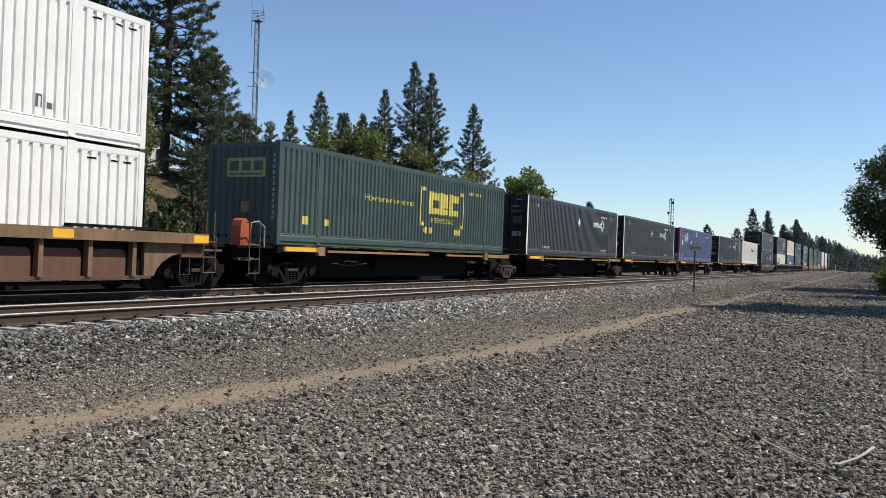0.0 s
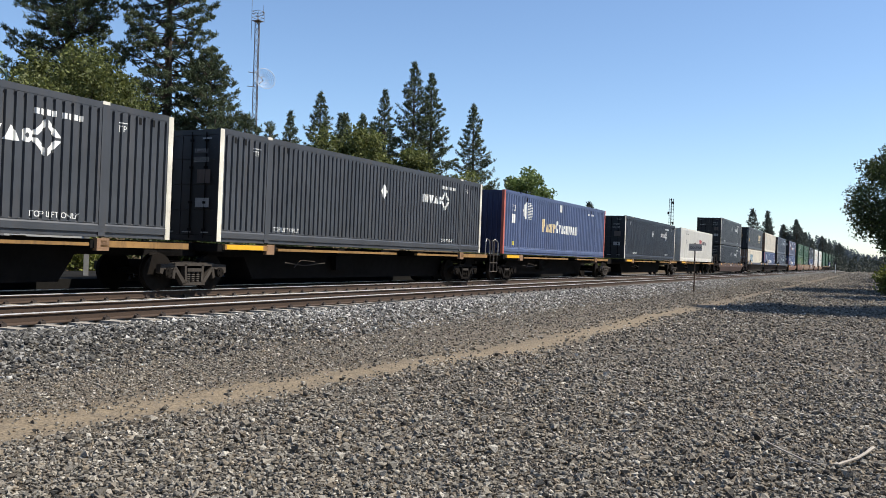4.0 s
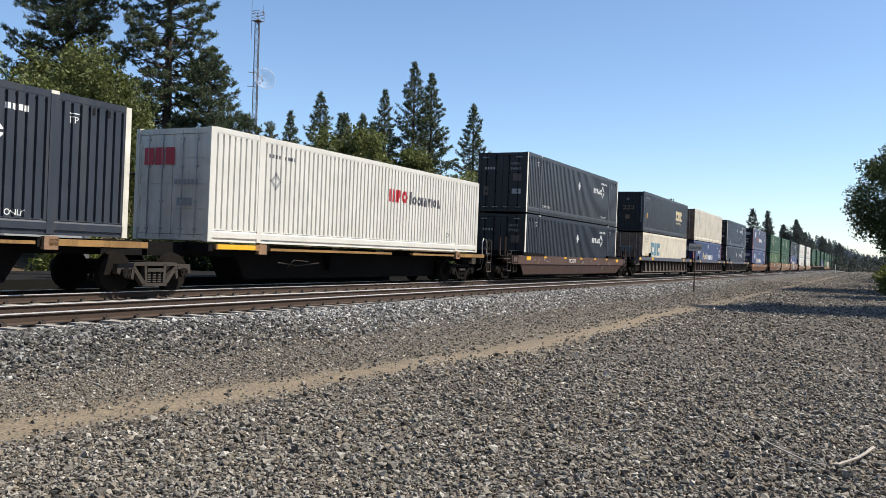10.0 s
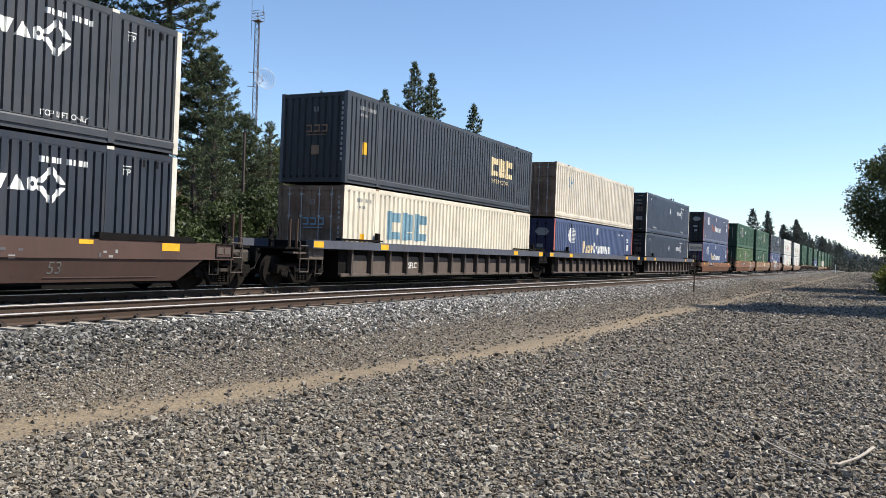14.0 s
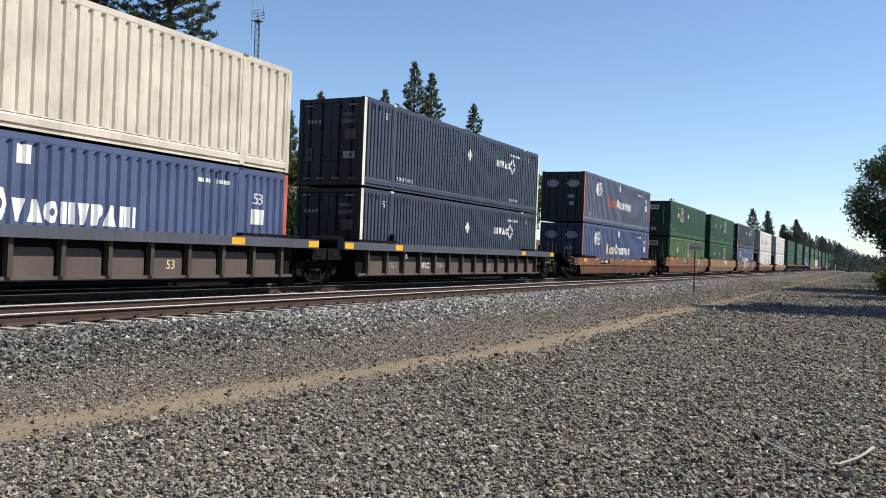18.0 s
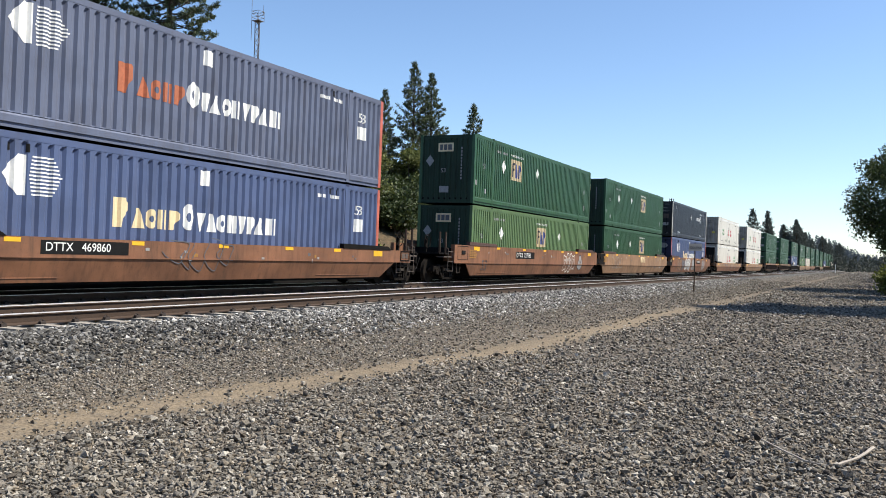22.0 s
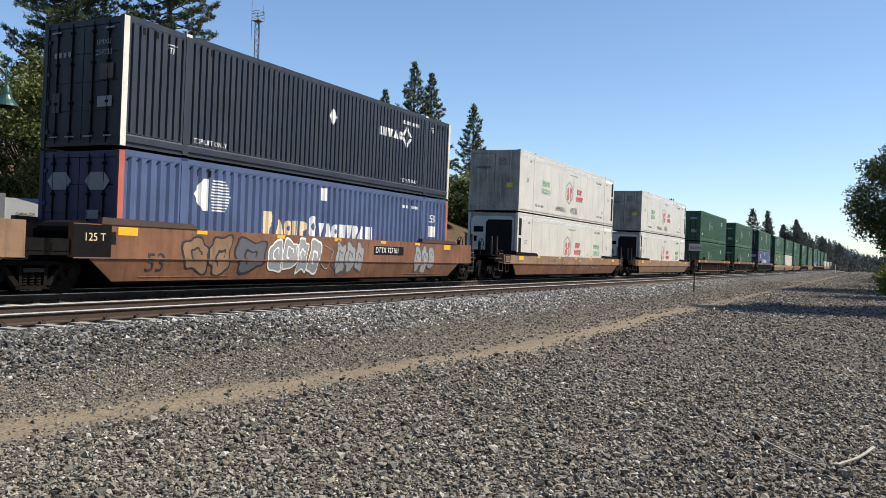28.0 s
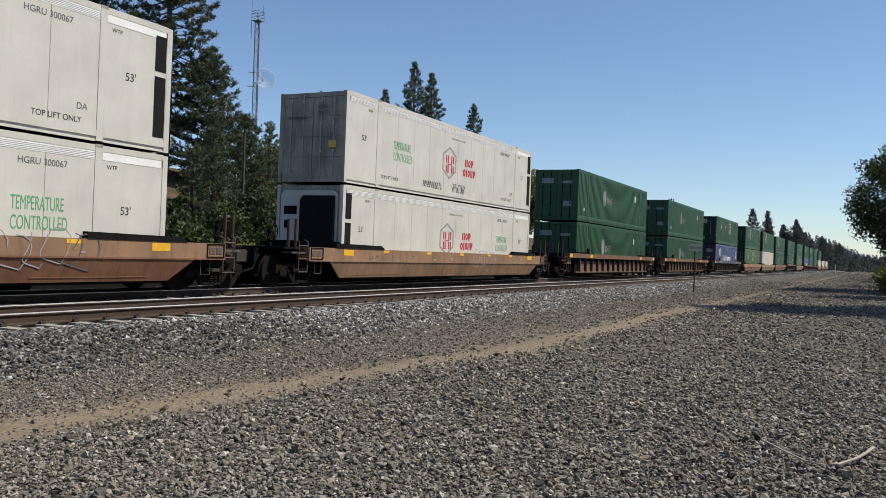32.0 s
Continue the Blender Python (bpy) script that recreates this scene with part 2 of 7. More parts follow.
NEEDLES = leafy("pine needles", (0.020, 0.031, 0.017), (0.135, 0.165, 0.085), clear=0.2)
# Paler and greyer than the near needles: distance haze put into the colour.
NEEDLES_FAR = leafy("far conifer needles, haze in the colour", (0.042, 0.055, 0.050), (0.088, 0.104, 0.092), clear=0.35)
LEAVES = leafy("broad leaves", (0.026, 0.036, 0.010), (0.215, 0.235, 0.075), clear=0.35)
LEAVES_LIGHT = leafy("sunlit light leaves", (0.06, 0.10, 0.025), (0.20, 0.25, 0.08), clear=0.35)
LEAVES_DARK = leafy("deep green leaves", (0.012, 0.020, 0.007), (0.075, 0.100, 0.032), clear=0.3)
SHRUB = leafy("yellow-green shrub leaves", (0.06, 0.075, 0.015), (0.22, 0.24, 0.06), clear=0.3)
# Container end paints: the shade on the end faces is put into the colour.
ENDSHADE_BLACK = paint("near-black end paint, darkened as shade", (0.010, 0.0096, 0.0104), (0.035, 0.045, 0.035), 0.3)
ENDSHADE_GREEN = paint("grimy dark green end paint, darkened as shade", (0.015, 0.040, 0.021), (0.03, 0.024, 0.017), 0.4, 0.7)
ENDSHADE_BLUE = paint("blue end paint, darkened as shade", (0.022, 0.028, 0.075), (0.03, 0.025, 0.03), 0.3)
CREAMWALL = plain("white house boards", (0.78, 0.77, 0.74), 0.8, 0, 0.08, 4)
ROOFGREY = plain("grey roof shingles", (0.20, 0.19, 0.18), 0.9, 0, 0.2, 5)
GLASSDARK = plain("dark window glass", (0.03, 0.035, 0.04), 0.1, 0, 0.1, 3, 0)
SIGNGREY = plain("pale sign panel", (0.62, 0.62, 0.58), 0.5, 0, 0.05, 4, 0)
SIGNBLUE = plain("navy sign band", (0.025, 0.055, 0.16), 0.45, 0, 0.05, 4, 0)
LAMPGREEN = plain("dark green enamel", (0.03, 0.075, 0.06), 0.35, 0.2, 0.1, 6, 0)
MAST = plain("weathered mast steel", (0.22, 0.20, 0.19), 0.6, 0.5, 0.2, 6, 0)
DISH = plain("pale dish mesh", (0.55, 0.56, 0.58), 0.5, 0.4, 0.1, 6, 0)
WOODPOLE = plain("dark wooden pole", (0.07, 0.05, 0.04), 0.9, 0, 0.3, 7)
DEADWOOD = plain("bleached dead branch", (0.36, 0.32, 0.27), 0.85, 0, 0.2, 12)
# Darker than asphalt: the train's shade is put into the colour.
ASPHALT = plain("worn platform asphalt, darkened as shade", (0.014, 0.0135, 0.013), 0.95, 0, 0.25, 14, 0.5, 0.1)
# Truck steel with the shade below the car put into its colour.
TRUCK_DARK = plain("truck steel, darkened as shade", (0.012, 0.010, 0.0085), 0.9, 0.0, 0.35, 7, 0.2, 0.1)
LADDER = plain("dull ladder rod", (0.11, 0.088, 0.072), 0.75, 0.2, 0.3, 10)
# Cream end paint: rust, and the end's shade put into the colour.
ENDSHADE_RUSTCREAM = paint("rust-eaten cream end paint, darkened as shade", (0.22, 0.145, 0.09), (0.045, 0.026, 0.015), 0.8, 0.7, rust=0.8, vary=0.35)
OCHREBROWN = paint("rust-brown panel paint on an ochre car", (0.118, 0.058, 0.034), (0.045, 0.030, 0.02), 0.5, 0.65, rust=0.3, vary=0.25)
OCHRE = paint("weathered ochre car paint", (0.19, 0.115, 0.060), (0.06, 0.045, 0.03), 0.6, 0.65, rust=0.25, vary=0.25)
# White end paint: grime, and the end's shade put into the colour.
ENDSHADE_GRIMYWHITE = paint("grimy white end paint, darkened as shade", (0.36, 0.325, 0.265), (0.07, 0.05, 0.035), 0.7, 0.55, rust=0.3, vary=0.25)
YELLOW_WORN = paint("scuffed yellow patch", (0.34, 0.17, 0.035), (0.12, 0.07, 0.04), 0.8, 0.7, rust=0.5)


# ---- mesh helpers ----
def box(bm, x0, x1, y0, y1, z0, z1):
    v = [bm.verts.new(p) for p in ((x0, y0, z0), (x1, y0, z0), (x1, y1, z0), (x0, y1, z0), (x0, y0, z1), (x1, y0, z1), (x1, y1, z1), (x0, y1, z1))]
    for f in ((0, 3, 2, 1), (4, 5, 6, 7), (0, 1, 5, 4), (1, 2, 6, 5), (2, 3, 7, 6), (3, 0, 4, 7)):
        bm.faces.new([v[i] for i in f])
    return v


def prism(bm, poly, y0, y1):
    """A polygon in x and z, pushed through from y0 to y1."""
    a = [bm.verts.new((x, y0, z)) for x, z in poly]
    b = [bm.verts.new((x, y1, z)) for x, z in poly]
    bm.faces.new(a)
    bm.faces.new(b[::-1])
    for i in range(len(poly)):
        j = (i + 1) % len(poly)
        bm.faces.new((a[j], a[i], b[i], b[j]))


def tube(bm, points, r0, r1=None, sides=6):
    """A round bar along points, from radius r0 to r1."""
    r1 = r0 if r1 is None else r1
    rings = []
    for i, p in enumerate(points):
        p = Vector(p)
        d = (Vector(points[min(i + 1, len(points) - 1)]) - Vector(points[max(i - 1, 0)])).normalized()
        u = d.orthogonal().normalized() if abs(d.z) < 0.9 else d.cross(Vector((0, 1, 0))).normalized()
        w = d.cross(u)
        r = r0 + (r1 - r0) * i / max(1, len(points) - 1)
        rings.append([bm.verts.new(p + r * (math.cos(a) * u + math.sin(a) * w)) for a in (2 * math.pi * k / sides for k in range(sides))])
    for a, b in zip(rings, rings[1:]):
        for k in range(sides):
            bm.faces.new((a[k], a[(k + 1) % sides], b[(k + 1) % sides], b[k]))
    bm.faces.new(rings[0][::-1])
    bm.faces.new(rings[-1])


def disc(bm, x, y, z, r, y1, sides=20):
    """A wheel-like disc about the y axis."""
    prism(bm, [(x + r * math.cos(2 * math.pi * k / sides), z + r * math.sin(2 * math.pi * k / sides)) for k in range(sides)], y, y1)


def mesh_of(name, bm, material):
    bmesh.ops.recalc_face_normals(bm, faces=bm.faces)
    me = bpy.data.meshes.new(name)
    bm.to_mesh(me)
    bm.free()
    me.materials.append(material)
    return me


def part(name, bm, material, parent, label=""):
    ob = new(name, bm if isinstance(bm, bpy.types.Mesh) else mesh_of(name, bm, material))
    ob.parent = parent
    if label:
        ob["label"] = label
    return ob


def boxes(name, material, parent, *dims, label=""):
    bm = bmesh.new()
    for d in dims:
        box(bm, *d)
    return part(name, bm, material, parent, label)


def cards(name, pts, size, rng, material, long=1.0, up=0.0, along=None, wide=0.5):
    """Many small leaves: each a bent diamond of its own with a random turn."""
    n = len(pts)
    d = rng.normal(size=(n, 3))
    if along is not None:
        d = along + 0.55 * d
    d[:, 2] += up
    d /= np.linalg.norm(d, axis=1)[:, None]
    e = np.cross(d, rng.normal(size=(n, 3)))
    e /= np.linalg.norm(e, axis=1)[:, None]
    s = (size * rng.uniform(0.6, 1.35, n))[:, None]
    k = np.cross(d, e) * s * 0.12
    v = np.stack([pts - d * s * long, pts + e * s * wide + k, pts + d * s * long, pts - e * s * wide + k], 1).reshape(-1, 3)
    me = bpy.data.meshes.new(name)
    me.vertices.add(4 * n)
    me.vertices.foreach_set("co", v.astype(np.float32).ravel())
    me.loops.add(4 * n)
    me.loops.foreach_set("vertex_index", np.arange(4 * n, dtype=np.int32))
    me.polygons.add(n)
    me.polygons.foreach_set("loop_start", np.arange(0, 4 * n, 4, dtype=np.int32))
    me.update(calc_edges=True)
    me.materials.append(material)
    return me


def letters(name, text, size, material, parent, place, label="", stretch=1.0, align="LEFT"):
    """Words in the built-in font, as a thin mesh at a pose in the thing's space."""
    cu = bpy.data.curves.new(name, "FONT")
    cu.body, cu.size, cu.align_x, cu.extrude = text, size, align, 0.002
    tmp = bpy.data.objects.new(name, cu)
    me = bpy.data.meshes.new_from_object(tmp)
    bpy.data.objects.remove(tmp)
    me.transform(place @ Matrix.Diagonal((stretch, 1, 1, 1)))
    me.materials.append(material)
    if len(me.vertices) and abs(place.translation.x) > 0.05:
        grooved(me, parent)
    return part(name, me, material, parent, label)


def on_side(x, z, y):
    return pose(x, y, z, 90, 0, 0)


def on_end(y, z, x):
    return pose(x, y, z, 90, 0, -90)


# ---- ground ----
def step(a, b, v):
    t = min(1.0, max(0.0, (v - a) / (b - a)))
    return t * t * (3 - 2 * t)


def height(x, y):
    z = 0.31 * step(8.5, 10.1, y) - 0.06 * step(18.0, 19.6, y)
    hill = 7.6 * step(27, 50, y) * (1 - 0.55 * step(70, 150, x)) + 10 * step(60, 220, y)
    z += hill + 6 * step(-20, -160, y)
    near = (1 - step(25, 60, math.hypot(x, y)))
    z += 0.05 * noise.noise((x * 0.45, y * 0.45, 0.3)) * near * (1 - step(8, 9, y))
    z += 45 * step(500, 1500, y) + 30 * step(-300, -1200, y)
    return z


def spread(*runs):
    out = []
    for a, b, n in runs:
        out += [a + (b - a) * i / n for i in range(n)]
    return out + [runs[-1][1]]


gx = spread((-900, -60, 8), (-60, 0, 20), (0, 30, 60), (30, 120, 45), (120, 600, 30), (600, 4000, 20))
gy = spread((-2500, -200, 8), (-200, -20, 20), (-20, 8, 40), (8, 11, 14), (11, 18, 6), (18, 60, 32), (60, 250, 14), (250, 3000, 12))
ground_me = bpy.data.meshes.new("ground")
ground_me.from_pydata([(x, y, height(x, y)) for x in gx for y in gy], [],
                      [(i * len(gy) + j, (i + 1) * len(gy) + j, (i + 1) * len(gy) + j + 1, i * len(gy) + j + 1) for i in range(len(gx) - 1) for j in range(len(gy) - 1)])
ground_me.materials.append(GROUND)
ground_me.polygons.foreach_set("use_smooth", [True] * len(ground_me.polygons))
ground = tagged(new("ground", ground_me), "grey gravel yard with a trodden sand path and dry grass banks", "ground", kind="structure")


# ---- stones ----
def stones(name, label, material, places, sizes, seed):
    """Broken stones, each a squashed and chipped eight-cornered block, lying in the surface."""
    rng = np.random.default_rng(seed)
    n = len(places)
    ang = np.array([0, 2.094, 4.189, 1.047, 3.142, 5.236])[None] + rng.uniform(-0.45, 0.45, (n, 6))
    rad = rng.uniform(0.55, 1.15, (n, 6))
    lev = np.array([-1, -1, -1, 1, 1, 1])[None] * rng.uniform(0.45, 1.0, (n, 6))
    v = np.stack([rad * np.cos(ang), rad * np.sin(ang), lev], 2)
    v *= np.stack([rng.uniform(0.8, 1.35, n), rng.uniform(0.55, 1.0, n), rng.uniform(0.32, 0.75, n)], 1)[:, None]
    a, tilt = rng.uniform(0, 2 * np.pi, n), rng.normal(0, 0.6, n)
    ct, st = np.cos(tilt)[:, None], np.sin(tilt)[:, None]
    y, z = v[..., 1] * ct - v[..., 2] * st, v[..., 1] * st + v[..., 2] * ct
    ca, sa = np.cos(a)[:, None], np.sin(a)[:, None]
    v = np.stack([v[..., 0] * ca - y * sa, v[..., 0] * sa + y * ca, z], 2) * (sizes / 2)[:, None, None] + places[:, None]
    faces = np.array([[0, 2, 1], [3, 4, 5], [0, 1, 3], [1, 4, 3], [1, 2, 4], [2, 5, 4], [2, 0, 5], [0, 3, 5]])
    idx = (faces[None] + 6 * np.arange(n)[:, None, None]).reshape(-1)
    me = bpy.data.meshes.new(name)
    me.vertices.add(6 * n)
    me.vertices.foreach_set("co", v.astype(np.float32).ravel())
    me.loops.add(24 * n)
    me.loops.foreach_set("vertex_index", idx.astype(np.int32))
    me.polygons.add(8 * n)
    me.polygons.foreach_set("loop_start", np.arange(0, 24 * n, 3, dtype=np.int32))
    me.update(calc_edges=True)
    me.polygons.foreach_set("use_smooth", np.repeat(rng.uniform(0, 1, n) < 0.15, 8))
    me.materials.append(material)
    return tagged(new(name, me), label, "gravel", kind="stuff")


def scatter(rng, n, x0, x1, y0, y1, power, keep=None):
    x = x0 * (x1 / x0) ** (rng.uniform(0, 1, n) ** power)
    y = rng.uniform(y0, y1, n)
    if keep is not None:
        ok = keep(x, y)
        x, y = x[ok], y[ok]
    return x, y


rng = np.random.default_rng(11)


def in_yard(x, y):
    edge = rng.normal(0, 0.35, len(x))
    wide = (y < 0.50 + 1.35 * x + edge) & (y > -0.06 * x - 0.9 + edge) & (rng.uniform(0, 1, len(x)) < np.clip((x - 2.3) / 0.9, 0, 1))
    mid = 6.35 - 1.0 * np.clip((x - 3) / 12, 0, 1) + rng.normal(0, 0.12, len(x))
    chance = np.where(y > mid, 0.65 + 0.3 * np.clip((y - mid - 0.4) / 2, 0, 1), 1.0) * np.clip((np.abs(y - mid) - 0.20) / 0.5, 0.05, 1.0)
    return wide & (rng.uniform(0, 1, len(x)) < chance)


def yard_stones(n, x0, x1, mean, grow, seed, label):
    px, py = scatter(rng, n, x0, x1, -4.2, 9.6, 1.0, in_yard)
    pz = np.array([height(a, b) for a, b in zip(px, py)])
    big = np.clip(rng.lognormal(mean, 0.36, len(px)), 0.014, 0.075) * (1 + grow * np.clip((px - x0) / (x1 - x0), 0, 1)) * np.where(py > 6.2, 0.8, 1.0)
    stones("yard_gravel", label, STONE_YARD, np.stack([px, py, pz + big * rng.uniform(0.0, 0.6, len(px))], 1), big, seed)


yard_stones(185000, 2.3, 13, -3.58, 0.45, 5, "loose grey-brown crushed stones on the yard")
yard_stones(66000, 13, 85, -3.0, 1.6, 15, "grey-brown crushed stones farther along the yard")
yard_stones(15000, 70, 300, -2.5, 3.0, 25, "grey-brown gravel far along the yard")
sx, sy = scatter(rng, 50000, 3.5, 75, 8.4, 11.1, 1.0, lambda x, y: rng.uniform(0, 1, len(x)) < np.clip((y - 8.3) / 1.6, 0, 1))
sz = np.array([height(a, b) for a, b in zip(sx, sy)])
size = np.clip(rng.lognormal(-2.74, 0.26, len(sx)), 0.03, 0.11) * (1 + 0.5 * np.clip((sx - 10) / 40, 0, 1))
keep = (sy < 10.55) | (rng.uniform(0, 1, len(sx)) < 0.5)
sz = sz - 0.035 * (sy > 10.55)
spot = np.stack([sx, sy, sz + size * rng.uniform(0.0, 0.4, len(size))], 1)
fresh = sx + rng.normal(0, 1.6, len(sx)) + 2.2 * (sy - 10.0) > 11.0
stones("ballast_shoulder", "clean light grey crushed ballast beside the track", STONE_BALLAST, spot[keep & fresh], size[keep & fresh], 6)
stones("dusty_ballast", "dusty dark grey crushed ballast beside the track", STONE_DULL, spot[keep & ~fresh], size[keep & ~fresh], 9)
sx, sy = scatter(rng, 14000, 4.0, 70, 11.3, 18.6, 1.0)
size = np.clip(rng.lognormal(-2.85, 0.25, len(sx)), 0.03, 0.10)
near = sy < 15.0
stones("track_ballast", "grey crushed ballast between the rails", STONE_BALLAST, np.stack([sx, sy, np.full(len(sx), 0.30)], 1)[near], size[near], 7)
# Stones under the train carry its shade in their colour.
stones("shaded_ballast", "ballast under the train, darkened as its shade", STONE_SHADED, np.stack([sx, sy, np.full(len(sx), 0.30)], 1)[~near], size[~near], 8)


# ---- tracks ----
RAIL_Z = 0.51
NEAR_Y, TRAIN_Y = 11.92, 16.12


def rail(y, z, parent):
    prof = [(-0.07, 0), (0.07, 0), (0.07, 0.012), (0.012, 0.035), (0.010, 0.125), (0.036, 0.14), (0.036, 0.158), (-0.036, 0.158), (-0.036, 0.14), (-0.010, 0.125), (-0.012, 0.035), (-0.07, 0.012)]
    bm = bmesh.new()
    ends = []
    for x in (-60, 0, 60, 400, 1000):
        ends.append([bm.verts.new((x, y + a, z + b)) for a, b in prof])
    for a, b in zip(ends, ends[1:]):
        for i in range(12):
            bm.faces.new((a[i], a[(i + 1) % 12], b[(i + 1) % 12], b[i]))
    r = part("rail", bm, RAIL_RUST, parent)
    bm = bmesh.new()
    prism(bm, [(-60, z + 0.158), (1000, z + 0.158), (1000, z + 0.17), (-60, z + 0.17)], y - 0.034, y + 0.034)
    part("rail_head", bm, RAIL_TOP, r, "polished running surface")
    return r


def track(y, zr, name_label, first, last):
    t = tagged(new("railway_track"), name_label, "railway track", kind="structure")
    for s in (-0.7535, 0.7535):
        rail(y + s, zr - 0.17, t)
    bm = bmesh.new()
    prism(bm, [(-0.13, -0.2), (0.13, -0.2), (0.10, 0), (-0.10, 0)], -1.29, 1.29)
    tie = mesh_of("tie", bm, CONCRETE)
    bm = bmesh.new()
    for s in (-1, 1):
        for o in (-0.10, 0.10):
            box(bm, -0.045, 0.045, s * 0.7535 + o - 0.028, s * 0.7535 + o + 0.028, 0, 0.045)
            tube(bm, [(-0.05, s * 0.7535 + o, 0.04), (0, s * 0.7535 + o * 0.7, 0.075), (0.05, s * 0.7535 + o, 0.04)], 0.011, sides=4)
    clip = mesh_of("rail_clip", bm, CLIP)
    for i in range(first, last):
        o = part("tie", tie, CONCRETE, t)
        o.location = (i * 0.61 + 0.02 * math.sin(i * 2.3), y, zr - 0.172)
        if i < 60:
            c = part("rail_clip", clip, CLIP, o)
    return t


track(NEAR_Y, RAIL_Z + 0.01, "railway track of brown rails on pale concrete ties", 6, 130)
track(TRAIN_Y, RAIL_Z, "railway track under the train on pale concrete ties", 8, 110)

# ---- containers ----
L53, W53, H53 = 16.15, 2.59, 2.90
POST_AT = (1.98, L53 - 1.98)


GROOVES = {}


def grooved(me, c):
    """Paint follows the corrugation: the mark is cut at each fold and pushed in with the panel."""
    ribs = GROOVES.get(c)
    if not ribs or not len(me.vertices):
        return me
    bm = bmesh.new()
    bm.from_mesh(me)
    lo, hi = min(v.co.x for v in bm.verts), max(v.co.x for v in bm.verts)
    near = [r for r in ribs if r[3] >= lo and r[0] <= hi]
    for r in near:
        for x in r[:4]:
            if lo < x < hi:
                bmesh.ops.bisect_plane(bm, geom=bm.verts[:] + bm.edges[:] + bm.faces[:], plane_co=(x, 0, 0), plane_no=(1, 0, 0))
    for v in bm.verts:
        for a, b, e, f, depth in near:
            if a < v.co.x < f:
                v.co.y += depth * min(1, (v.co.x - a) / (b - a), (f - v.co.x) / (f - e))
    bm.to_mesh(me)
    bm.free()
    return me


def corrugated(x0, x1, z0, z1, y, pitch, depth, bm, profile=(0.64, 0.08), cuts=None):
    """A panel with upright trapezoid grooves that run out below the top rail; outer face at y."""
    flat, slope = profile
    n = max(1, round((x1 - x0) / pitch))
    p = (x1 - x0) / n
    xs = []
    for i in range(n):
        g0 = x0 + i * p + p * flat * 0.5
        g3 = x0 + (i + 1) * p - p * flat * 0.5
        xs += [(g0, 0), (g0 + p * slope, depth), (g3 - p * slope, depth), (g3, 0)]
        if cuts is not None:
            cuts.append((g0, g0 + p * slope, g3 - p * slope, g3, depth))
    xs = [(x0, 0)] + xs + [(x1, 0)]
    s = 1 if y < 0 else -1
    rows = ((z0, 0.0), (z0 + 0.03, 1.0), (z1 - 0.09, 1.0), (z1 - 0.02, 0.0), (z1, 0.0)) if y < 0 else ((z0, 1.0), (z1, 1.0))
    grid = [[bm.verts.new((x, y + s * d * k, z)) for x, d in xs] for z, k in rows]
    for lo, hi in zip(grid, grid[1:]):
        for i in range(len(xs) - 1):
            bm.faces.new((lo[i], lo[i + 1], hi[i + 1], hi[i]))


